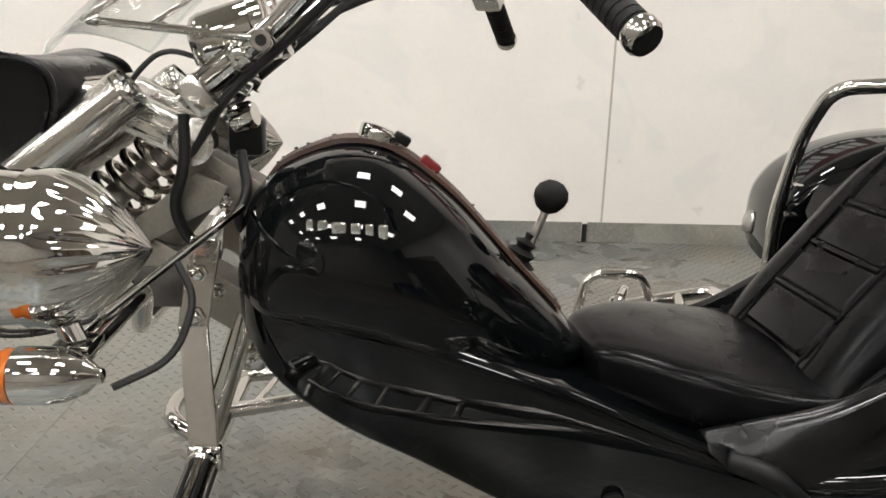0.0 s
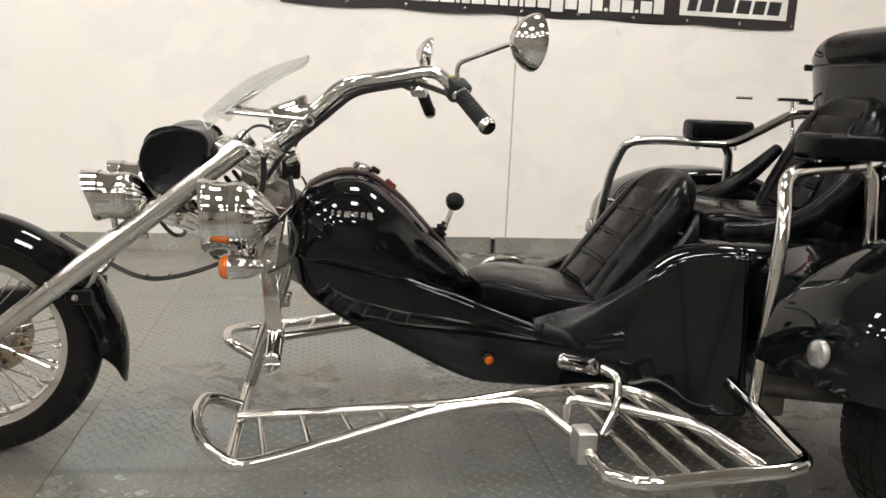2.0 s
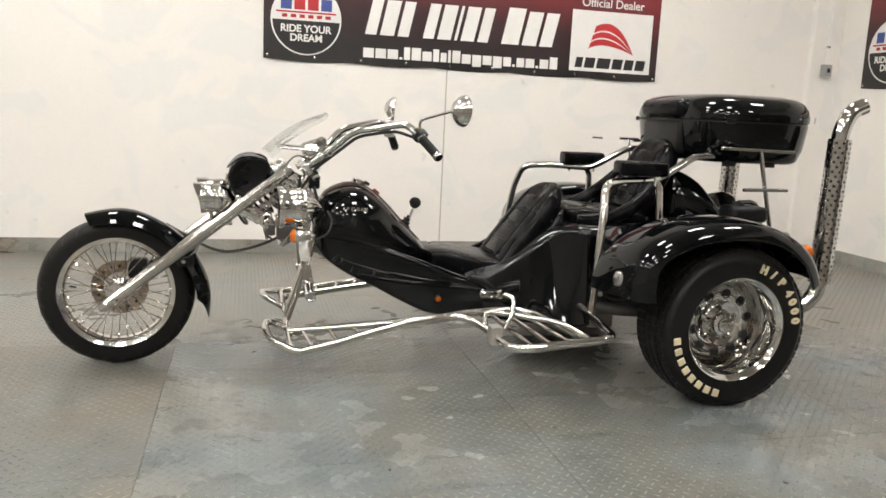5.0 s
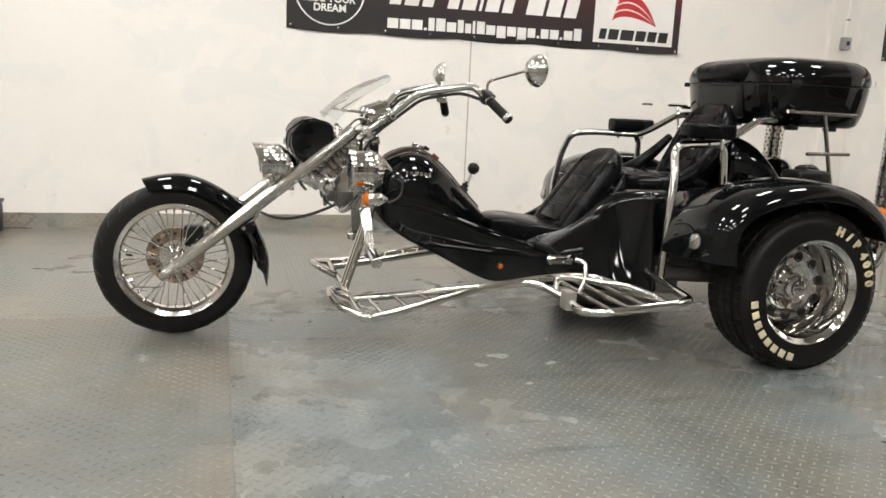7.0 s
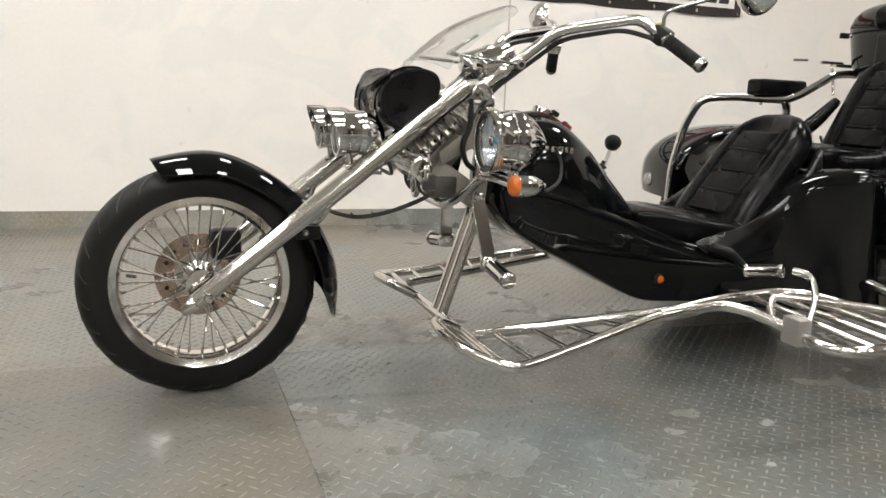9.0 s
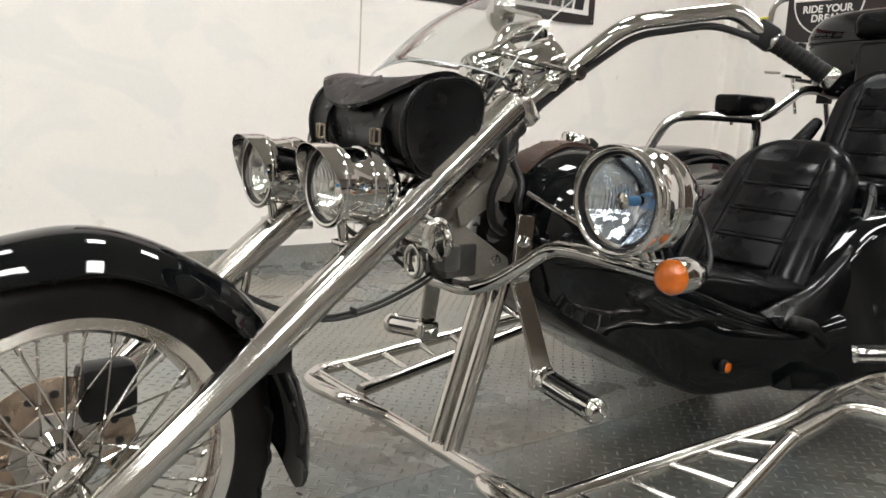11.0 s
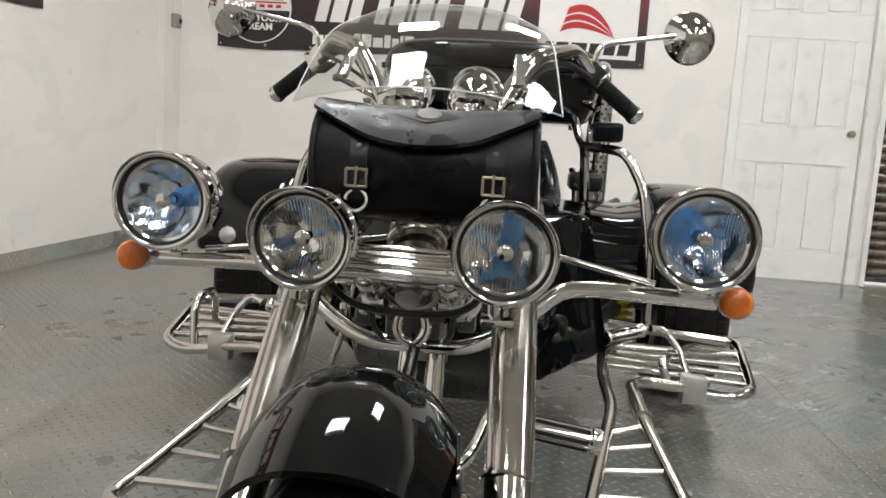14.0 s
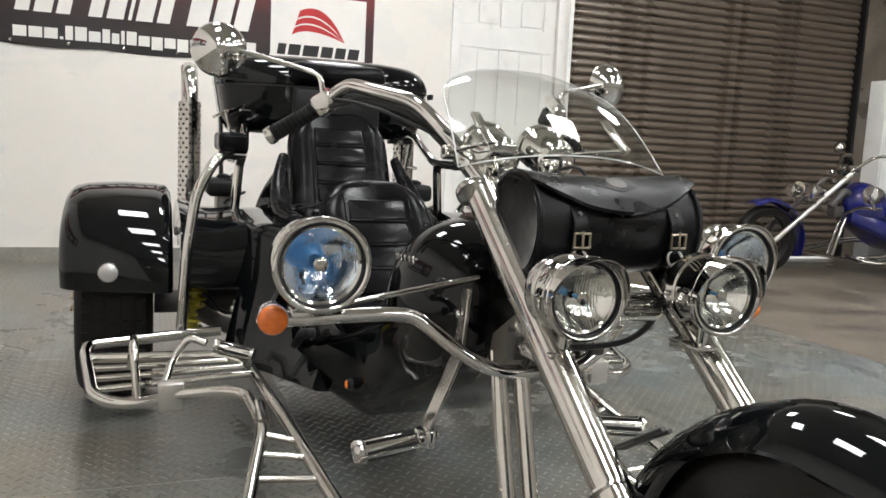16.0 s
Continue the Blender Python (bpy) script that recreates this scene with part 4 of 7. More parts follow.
part("lower_frame_beam", rbox((0, -0.035, -0.04), (0.34, 0.035, 0.04), 0.006, frame_to((0.70, 0, 0.665), (0.25, 0, -0.155)) @ Matrix.Rotation(radians(-90), 4, "Y")), GALV, T, "grey square frame beam")
for p, s in (((0.845, -0.036, 0.745), -1), ((0.83, -0.04, 0.60), -1), ((0.845, 0.036, 0.745), 1)):
    bolt(p, (0, s, 0), 0.010)
part("tow_eye", tube([(0.655 + 0.0, 0.024 * math.cos(a), 0.605 + 0.03 * math.sin(a)) for a in np.linspace(0, 2 * math.pi, 24, endpoint=False)], 0.009, 0, 10, closed=True), CHROME, T, "chrome ring bolt")
bolt((0.66, -0.06, 0.625), (-1, 0, 0), 0.012, 0.016)
bolt((0.66, 0.06, 0.625), (-1, 0, 0), 0.012, 0.016)
part("horn", lathe([(0.004, 0), (0.034, 0.002), (0.038, 0.01), (0.036, 0.02), (0.02, 0.03)], (0.665, -0.075, 0.655), (-1, 0, 0), 28), CHROME, T, "round chrome horn")
for y0, w, z0 in ((-0.088, 0.030, 0.628), (-0.040, 0.024, 0.640), (0.030, 0.026, 0.636), (0.078, 0.030, 0.626)):
    part("fork_fitting", rbox((0.650, y0 - w / 2, z0 - 0.028), (0.690, y0 + w / 2, z0 + 0.022), 0.006), DARKMETAL, T)
    bolt((0.651, y0, z0), (-1, 0, 0), 0.007, 0.010)
for y0 in (-0.055, 0.052):
    pipe("fitting_hose", [(0.655, y0, 0.668), (0.640, y0 * 1.25, 0.640), (0.645, y0 * 1.2, 0.600), (0.68, y0, 0.575)], 0.005, CABLE, bend=0.03, seg=8)
part("regulator_box", rbox((0.70, -0.045, 0.57), (0.78, 0.05, 0.64), 0.008), DARKMETAL, T)

# handlebar
bar_set = set(bpy.data.objects)
for s in (-1, 1):
    pts = [(0.855, s * 0.095, 0.935), (0.945, s * 0.125, 1.005), (1.02, s * 0.175, 1.083), (1.245, s * 0.27, 1.128), (1.288, s * 0.312, 1.083), (1.306, s * 0.333, 1.064)]
    bar = pipe("handlebar", pts, 0.0165, CHROME, bend=0.05, seg=20, label="swept-back chrome handlebar")
    g0, g1 = Vector((1.304, s * 0.330, 1.066)), Vector((1.362, s * 0.450, 0.980))
    d = (g1 - g0).normalized()
    prof = [(0.017, 0), (0.0205, 0.002)]
    for k in range(9):
        z = 0.006 + k * 0.0125
        prof += [(0.0205, z), (0.0205, z + 0.009), (0.019, z + 0.010), (0.019, z + 0.012)]
    part("grip", lathe(prof + [(0.0205, 0.121), (0.017, 0.122)], g0, d, 20), GRIP, bar, "ribbed black rubber grip")
    part("grip_end", lathe([(0.0215, 0), (0.0225, 0.003), (0.0225, 0.014), (0.019, 0.020), (0.004, 0.021)], g0 + d * 0.121, d, 20), CHROME, bar, "chrome grip end")
    part("switch_block", rbox((-0.024, -0.026, -0.05), (0.030, 0.026, 0.0), 0.008, frame_to(g0, d)), SATIN_BLACK if s < 0 else CHROME, bar, "handlebar switch block")
    part("lever_clamp", lathe([(0.023, 0), (0.024, 0.004), (0.024, 0.02), (0.02, 0.024)], g0 - d * 0.02, d, 18), CHROME, bar)
    part("switch_button", rbox((-0.006, -0.008, 0.0), (0.006, 0.008, 0.006), 0.002, frame_to(g0 + Vector((-0.012, 0, 0.030)) - d * 0.025, (-0.3, 0, 1))), YELLOW if s < 0 else REDSW, bar)
    # mirror on its stalk
    mc = Vector((1.416 if s < 0 else 1.365, s * 0.555, 1.194))
    pipe("mirror_stalk", [g0 - d * 0.02 + Vector((0, 0, 0.01)), (1.290, s * 0.325, 1.145), (1.32, s * 0.36, 1.160), tuple(mc + Vector((-0.03, -s * 0.04, 0)))], 0.0062, CHROME, bar, 0.02, seg=10)
    md = Vector((1.0, -s * 0.22, -0.05)).normalized()
    mir = part("mirror", lathe([(0.004, -0.052), (0.018, -0.048), (0.042, -0.034), (0.060, -0.014), (0.066, 0.0), (0.066, 0.006), (0.062, 0.008)], mc, md, 32), CHROME, T, "round chrome rear-view mirror")
    part("mirror_glass", lathe([(0.062, 0.0082), (0.03, 0.0088), (0.003, 0.009)], mc, md, 32), BOWL, mir)
    part("riser", tube([(0.80, s * 0.085, 0.895), (0.845, s * 0.093, 0.925), (0.90, s * 0.108, 0.968)], [0.021, 0.021, 0.0205], 0.02, 18), CHROME, T)
    part("riser_clamp", lathe([(0.022, 0), (0.024, 0.003), (0.024, 0.022), (0.022, 0.025)], (0.878, s * 0.1, 0.95), (0.09, s * 0.03, 0.07), 20), CHROME, T)
    # cable along the bar
    pipe("handlebar_cable", [(0.80, s * 0.07, 0.80), (0.86, s * 0.09, 0.90), (0.96, s * 0.125, 0.985), (1.04, s * 0.18, 1.06), (1.20, s * 0.25, 1.095), (1.27, s * 0.31, 1.07)], 0.0075, CABLE, bend=0.04, seg=8)
pipe("control_cable", [(1.24, 0.275, 1.10), (1.06, 0.19, 1.065), (0.93, 0.135, 1.015)], 0.0035, CABLE, bend=0.1, seg=8)
pipe("brake_hose", [(1.26, 0.30, 1.09), (1.10, 0.26, 1.075), (0.97, 0.14, 1.01), (0.88, 0.05, 0.93)], 0.004, CABLE, bend=0.15, seg=8)
part("top_clamp", rbox((-0.03, -0.12, -0.018), (0.03, 0.12, 0.018), 0.008, frame_to((0.825, 0, 0.90), FD) @ Matrix.Rotation(radians(90), 4, "Z") @ Matrix.Rotation(0, 4, "X")), ALU, T)
for s in (1, -1):
    bolt((0.875, s * 0.05, 0.905), (0.5, 0, 0.8), 0.014, 0.02)
part("ignition_lock", lathe([(0.022, 0), (0.022, 0.03), (0.018, 0.036), (0.004, 0.037)], (0.86, -0.02, 0.86), (0.85, -0.2, 0.25), 20), CHROME, T)
part("brake_reservoir", rbox((0.845, 0.0, 0.80), (0.90, 0.05, 0.86), 0.008), SATIN_BLACK, T)

# the bar stands turned a little to one side
turn = Matrix.Translation((0.83, 0, 0.009)) @ Matrix.Rotation(radians(2), 4, "Z") @ Matrix.Translation((-0.83, 0, 0))
for ob in set(bpy.data.objects) - bar_set:
    ob.data.transform(turn)

# instruments
for s in (-1, 1):
    ax = Vector((0.12, 0, 0.042))
    gg = part("gauge", lathe([(0.006, -0.012), (0.030, -0.008), (0.042, 0.0), (0.046, 0.012), (0.046, 0.085), (0.049, 0.088), (0.049, 0.104), (0.044, 0.108), (0.003, 0.108)], (0.826, s * 0.063, 0.976), ax, 36), CHROME, T, "chrome-cased round instrument")
    part("gauge_screw", lathe([(0.006, 0), (0.006, 0.004), (0.002, 0.005)], (0.822, s * 0.063, 0.955), -ax, 10), CABLE, gg)
    part("gauge_bracket", rbox((0.86, s * 0.063 - 0.012, 0.915), (0.885, s * 0.063 + 0.012, 0.955), 0.004), CHROME, T)
part("warning_lamp_bar", rbox((0.845, -0.03, 0.925), (0.885, 0.03, 0.945), 0.006), SATIN_BLACK, T)

# windscreen
bm = bmesh.new()
nu, nv = 28, 18
sheets = []
for off in (0.0, 0.0035):
    g = []
    for j in range(nv + 1):
        v = j / nv
        row = []
        for i in range(nu + 1):
            u = -1 + 2 * i / nu
            wide = 0.215 * (1 - 0.14 * v) * math.sqrt(max(1 - max(0, (v - 0.55) / 0.45) ** 2.6 * abs(u) ** 0.0 * 0.35, 0.02))
            top = 1 - 0.16 * abs(u) ** 3.0
            vv = v * top
            x = 0.628 + 0.290 * vv + 0.04 * u * u * (1 - 0.25 * vv)
            z = 0.992 + 0.176 * vv - 0.030 * abs(u) ** 2.2 * (1 - v)
            bow = 0.024 * math.sin(math.pi * min(v, 1)) * (1 - 0.3 * u * u)
            row.append(bm.verts.new((x + off - 0.53 * bow, wide * u, z - off + 0.85 * bow)))
        g.append(row)
    sheets.append(g)
for g, f in ((sheets[0], 0), (sheets[1], 1)):
    for j in range(nv):
        for i in range(nu):
            q = (g[j][i], g[j][i + 1], g[j + 1][i + 1], g[j + 1][i])
            bm.faces.new(q[::-1] if f else q)
A, B = sheets
loop = [(0, i) for i in range(nu)] + [(j, nu) for j in range(nv)] + [(nv, i) for i in range(nu, 0, -1)] + [(j, 0) for j in range(nv, 0, -1)]
sheets_co = [A[a][b].co.copy() for a, b in loop]
for (a, b), (c, d) in zip(loop, loop[1:] + loop[:1]):
    bm.faces.new((A[a][b], A[c][d], B[c][d], B[a][b]))
ws = part("windscreen", bm, ACRYLIC, T, "small clear acrylic windscreen", smooth=60)
ws.visible_shadow = False
# pale bead round the sheet, painting in its edge-lit line
part("polished_edge", tube(sheets_co, 0.0012, 0, 6, closed=True), EDGEGLOW, T)
for s in (-1, 1):
    part("screen_bracket", rbox((-0.010, -0.004, -0.055), (0.010, 0.004, 0.055), 0.003, frame_to((0.737, s * 0.142, 1.036), (0.262, 0, 0.170))), ALU, T)
    pipe("screen_stay", [(0.700, s * 0.150, 1.006), (0.728, s * 0.149, 1.005), (0.922, s * 0.130, 0.990)], 0.0055, CHROME, bend=0.02, seg=10)
    part("stay_clamp", lathe([(0.014, -0.02), (0.016, -0.016), (0.016, 0.016), (0.014, 0.02)], (0.927, s * 0.130, 0.988), (0, 1, 0), 18), CHROME, T)
    part("clamp_socket", lathe([(0.008, 0), (0.008, 0.001)], (0.927, s * 0.150, 0.988), (0, s, 0), 12), CABLE, T)
    bolt((0.712, s * 0.153, 1.006), (0, s, 0), 0.006, 0.008)


# lamps
def headlamp(name, c, r, length, bowl, lab, ribs=True, peak=0.0, bulb=0.065):
    """Bullet headlamp looking towards -x; c is the centre of the glass."""
    c = Vector(c)
    prof = [(r * 0.80, 0.006), (r * 0.96, 0.0), (r, -0.005), (r, 0.012), (r * 0.95, 0.018), (r * 0.94, 0.05), (r * 0.985, 0.052), (r * 0.975, 0.06)]
    for k in range(1, 13):
        f = k / 12
        prof.append((r * (1 - f**2.1) * 0.96 + 0.003, 0.06 + (length - 0.06) * f))
    def wave(a, i):
        if not ribs or i < 10:
            return 1.0
        f = (i - 9) / 10
        return 1 - 0.075 * min(1, f * 2.5) * (1 - 0.6 * f) * (0.5 + 0.5 * math.cos(18 * a)) ** 3
    body = part(name, lathe(prof, c, (1, 0, 0), 144 if ribs else 40, wave=wave, caps=False), CHROME, T, lab)
    part("rim_ring", lathe([(r * 0.905, -0.002)] + [(r * 0.985 + 0.075 * r * math.cos(a), -0.003 - 0.075 * r * math.sin(a)) for a in np.linspace(math.pi * 0.95, -math.pi * 0.35, 14)] + [(r * 1.0, 0.012)], c, (1, 0, 0), 64, caps=False), CHROME, body)
    part("gasket", lathe([(r * 0.925, -0.007), (r * 0.870, -0.005), (r * 0.862, 0.003)], c, (1, 0, 0), 48, caps=False), SATIN_BLACK, body)
    refl = [(r * 0.93, -0.001)] + [(r * 0.93 * math.sqrt(1 - f), 0.0 + f * r * 0.62) for f in np.linspace(0.05, 0.99, 12)]
    part("reflector_bowl", lathe(refl, c, (1, 0, 0), 48, caps=False), bowl, body)
    part("bulb_shield", lathe([(0.002, r * 0.05), (r * 0.10, r * 0.055), (r * 0.16, r * 0.085), (r * 0.15, r * 0.125)], c, (1, 0, 0), 24), CHROME, body)
    part("bulb", lathe([(0.003, r * 0.13), (r * min(0.13, 1.2 * bulb), r * 0.16), (r * bulb, r * 0.22), (r * bulb, r * 0.44), (r * min(0.1, bulb), r * 0.52)], c, (1, 0, 0), 16), BLUEBULB, body, "blue-tinted bulb")
    dome = [(0.001, -0.016), (r * 0.3, -0.0150), (r * 0.6, -0.0115), (r * 0.8, -0.007), (r * 0.91, -0.001)]
    gl = part("lens", lathe(dome, c, (1, 0, 0), 48, caps=False), LENS, body, "moulded clear glass lens")
    gl.visible_shadow = False
    if peak:
        bm = bmesh.new()
        arc = np.linspace(-0.7, math.pi + 0.7, 37)

        def hood(rr, a, f):
            return c + Vector((0.004 - f * peak * (0.5 + 0.5 * math.sin(a)) ** 1.3, rr * math.cos(a), rr * math.sin(a)))

        ring = [[hood(r * 1.035, a, 0), hood(r * 1.035, a, 1), hood(r * 1.05, a, 1), hood(r * 1.05, a, 0)] for a in arc]
        skin(bm, ring)
        part("peak", bm, CHROME, body)
    return body


for s in (-1, 1):
    headlamp("headlamp", (0.700, -0.458 if s < 0 else 0.445, 0.777), 0.083, 0.165, BLUEBOWL, "large chrome bullet headlamp with ribbed shell and blue tint", bulb=0.10, peak=0.024)
    part("lamp_mount", tube([(0.765, s * 0.456, 0.712), (0.785, s * 0.462, 0.672)], 0.013, 0, 14), CHROME, T)
    part("lamp_foot", rbox((0.765, s * 0.462 - 0.024, 0.668), (0.805, s * 0.462 + 0.024, 0.682), 0.004), CHROME, T)
    headlamp("spotlamp", (0.374, s * 0.131 - 0.011, 0.773), 0.0650, 0.140, BOWL, "smaller chrome spotlamp with a peaked rim and clear lens", ribs=True, peak=0.046, bulb=0.045)
    part("spotlamp_foot", rbox((0.395, s * 0.138 - 0.022, 0.672), (0.475, s * 0.138 + 0.022, 0.682), 0.003), CHROME, T)
    part("spotlamp_post", tube([(0.405, s * 0.132, 0.720), (0.412, s * 0.134, 0.672)], 0.009, 0, 12), CHROME, T)
    bolt((0.452, s * 0.152, 0.671), (0, 0, -1), 0.010, 0.014)
    part("spotlamp_bracket", rbox((0.44, s * 0.148 - 0.012, 0.655), (0.50, s * 0.148 + 0.012, 0.672), 0.003), ALU, T)
    # indicator
    ind = part("indicator", lathe([(0.028, 0.012), (0.0285, 0.016), (0.0285, 0.04), (0.025, 0.060), (0.017, 0.078), (0.009, 0.086), (0.007, 0.092), (0.002, 0.094)], (0.742, s * 0.529 - (0.010 if s > 0 else 0), 0.669), (1, 0, 0), 32), CHROME, T, "chrome bullet indicator with amber lens")
    part("amber_lens", lathe([(0.002, -0.010), (0.014, -0.009), (0.023, -0.005), (0.0275, 0.002), (0.0275, 0.0118)], (0.742, s * 0.531 - (0.010 if s > 0 else 0), 0.669), (1, 0, 0), 32), ORANGE, ind, "round amber lens")
    part("indicator_stem", tube([(0.785, s * 0.505, 0.672), (0.785, s * 0.470, 0.667)], 0.009, 0, 12), CHROME, T)
    # bracket bar
    pipe("lamp_bar", [(0.722, 0, 0.556), (0.722, s * 0.085, 0.556), (0.745, s * 0.15, 0.585), (0.782, s * 0.245, 0.664), (0.785, s * 0.30, 0.668), (0.785, s * 0.505, 0.662)], 0.0145, CHROME, bend=0.05, seg=18, label="bent chrome lamp bar")
    pipe("lamp_strut", [(0.788, s * 0.40, 0.685), (0.88, s * 0.075, 0.742 if s < 0 else 0.722)], 0.0058, CHROME, bend=0, seg=10)
    pipe("lamp_wire", [(0.89, s * 0.46, 0.765), (0.91, s * 0.47, 0.73), (0.895, s * 0.50, 0.675), (0.84, s * 0.525, 0.655)], 0.0042, CABLE, bend=0.04, seg=8)
    # footpeg on a flat hanger
    hp = Vector((0.835, s * 0.118, 0.705)), Vector((0.815, s * 0.135, 0.575)), Vector((0.838, s * 0.192, 0.400))
    for a, b in zip(hp, hp[1:]):
        part("peg_hanger", rbox((-0.004, -0.022, 0), (0.004, 0.022, (b - a).length + 0.004), 0.002, frame_to(a, b - a, (0, 1, 0)) @ Matrix.Rotation(radians(90), 4, "Z")), STEEL, T, "flat polished steel peg hanger", smooth=20)
    part("peg_lug", rbox((0.812, s * 0.186 - 0.012, 0.366), (0.864, s * 0.186 + 0.012, 0.412), 0.009, seg=3), CHROME, T)
    bolt((0.838, s * 0.174, 0.390), (0, -s, 0), 0.009)
    bolt((0.825, s * 0.130, 0.655), (0, s, 0), 0.010)
    bolt((0.818, s * 0.140, 0.590), (0, s, 0), 0.012)
    peg = part("footpeg", lathe([(0.024, 0), (0.025, 0.003), (0.025, 0.014), (0.021, 0.017), (0.021, 0.125), (0.025, 0.128), (0.025, 0.142), (0.021, 0.147), (0.004, 0.148)], (0.838, s * 0.196, 0.388), (0.0, s * 1.0, -0.14), 28), CHROME, T, "chrome footpeg with black rubber strips")
    for k in range(6):
        a = k * math.pi / 3
        fm = frame_to((0.838, s * 0.196, 0.388), (0.0, s * 1.0, -0.14))
        part("rubber_strip", tube([fm @ Vector((0.0195 * math.cos(a), 0.0195 * math.sin(a), 0.02)), fm @ Vector((0.0195 * math.cos(a), 0.0195 * math.sin(a), 0.122))], 0.0045, 0, 8), GRIP, peg)

# front down posts and cross tube
for s in (-1, 1):
    pipe("front_post", [(0.872, s * 0.026, 0.56), (0.752, s * 0.026, 0.185)], 0.0185, STEEL, bend=0, seg=20, label="polished tubular front post")
YC = 0.015
pipe("cross_tube", [(0.748, YC - 0.56, 0.182), (0.748, YC + 0.56, 0.182)], 0.0165, STEEL, bend=0, seg=18)

# ladder footboards, one on each side
def rack(s):
    def P(x, y, z):
        if s > 0:
            y -= np.interp(x, [0.80, 1.20, 1.36, 1.56], [0, 0.042, 0.042, 0])
        return (x, s * y + YC * (1 if s > 0 else 0.4), z)
    r = pipe("footboard", [P(0.748, 0.20, 0.185), P(0.655, 0.225, 0.232), P(0.640, 0.34, 0.228), P(0.672, 0.46, 0.205), P(0.765, 0.565, 0.184), P(0.85, 0.548, 0.196), P(1.26, 0.487, 0.284), P(1.47, 0.482, 0.306), P(1.53, 0.53, 0.300), P(1.585, 0.655, 0.277)], 0.0165, STEEL, bend=0.06, seg=18, label="polished tubular ladder footboard")
    inner = [P(0.75, 0.318, 0.205), P(1.34, 0.425, 0.276), P(1.53, 0.418, 0.304), P(1.72, 0.432, 0.322), P(1.815, 0.49, 0.322), P(1.93, 0.875, 0.300)]
    part("inner_rail", tube(inner, 0.0165, 0.06, 18), STEEL, r)
    for k, x in enumerate((0.835, 0.945, 1.05, 1.145, 1.225)):
        yo = np.interp(x, [0.85, 1.26], [0.548, 0.487])
        zo = np.interp(x, [0.85, 1.26], [0.196, 0.284])
        yi = np.interp(x - 0.03, [0.75, 1.34], [0.318, 0.425])
        zi = np.interp(x - 0.03, [0.75, 1.34], [0.205, 0.276])
        part("rung", tube([P(x - 0.03, yi, zi), P(x, yo, zo)], 0.0085, 0, 12), STEEL, r)
    part("clamp_block", rbox((1.563, -0.034, 0.235), (1.612, 0.034, 0.315), 0.008, Matrix.Translation((0, s * 0.668, 0))), SATIN, r, "satin metal clamp block")
    part("collar", lathe([(0.0205, 0), (0.0205, 0.12)], P(1.26, 0.487, 0.284), (0.21, -0.005 * s, 0.022), 18), STEEL, r)
    # rear passenger board
    q = pipe("rear_footboard", [P(1.59, 0.66, 0.268), P(1.60, 0.78, 0.252), P(1.66, 0.855, 0.262), P(1.98, 0.895, 0.306), P(2.03, 0.885, 0.318), P(2.055, 0.48, 0.345)], 0.0175, CHROME, bend=0.06, seg=18, label="polished tubular rear board and grab rail")
    dx = 0.028 if s > 0 else 0.0
    part("grab_rail", tube([P(2.053, 0.607, 0.345), P(2.075 - dx, 0.592, 0.62), P(2.10 - dx, 0.562, 0.80 + dx / 3), P(2.125 - dx, 0.500, 0.913 + dx / 3), P(2.22, 0.455, 0.925 + dx / 3), P(2.44, 0.375, 0.930), P(2.50, 0.365, 0.955), P(2.655, 0.345, 1.045), P(2.72, 0.34, 1.052), P(2.98, 0.33, 1.045)], 0.0175, 0.05, 18), CHROME, q, "chrome grab rail")
    for k in range(3):
        a = P(1.62 + 0.075 * k, 0.430 + 0.006 * k, 0.316)
        b = P(1.70 + 0.075 * k, 0.862 + 0.009 * k, 0.268 + 0.010 * k)
        part("cross_bar", tube([a, b], 0.010, 0, 12), STEEL, q)
    if s < 0:
        loop = [P(1.565, 0.60, 0.285), P(1.57, 0.575, 0.352), P(1.66, 0.62, 0.350), P(1.86, 0.72, 0.335), P(1.94, 0.868, 0.302)]
    else:
        loop = [P(1.60, 0.74, 0.270), P(1.625, 0.75, 0.405), P(1.78, 0.75, 0.408), P(1.815, 0.76, 0.300)]
    part("hand_loop", tube(loop, 0.0125, 0.05, 14), STEEL, q)
    part("rail_post", tube([P(2.43, 0.378, 0.93), P(2.455, 0.385, 0.90), P(2.465, 0.40, 0.72)], 0.0175, 0.03, 18), CHROME, q)
    for k, tt in enumerate((0.62, 0.80)):
        part("weld_ring", lathe([(0.019, 0), (0.0195, 0.004), (0.019, 0.008)], P(2.055 + 0.035 * tt, 0.605 - 0.028 * tt, 0.36 + 0.40 * tt), (0.035, -0.03 * s, 0.40), 18), STEEL, q)
    # passenger peg
    dz = 0.0 if s < 0 else -0.02
    a, b = Vector(P(1.600, 0.425, 0.395 + dz)), Vector(P(1.665, 0.555, 0.420 + dz))
    d = (b - a).normalized()
    peg = part("passenger_peg", lathe([(0.012, 0), (0.020, 0.002), (0.021, 0.008), (0.0185, 0.011), (0.0185, 0.105), (0.021, 0.108), (0.021, 0.118), (0.012, 0.122)], a, d, 24), CHROME, T, "chrome passenger peg with rubber strips")
    fm = frame_to(a, d)
    for k in range(6):
        an = k * math.pi / 3
        part("rubber_strip", tube([fm @ Vector((0.0172 * math.cos(an), 0.0172 * math.sin(an), 0.014)), fm @ Vector((0.0172 * math.cos(an), 0.0172 * math.sin(an), 0.102))], 0.004, 0, 8), GRIP, peg)
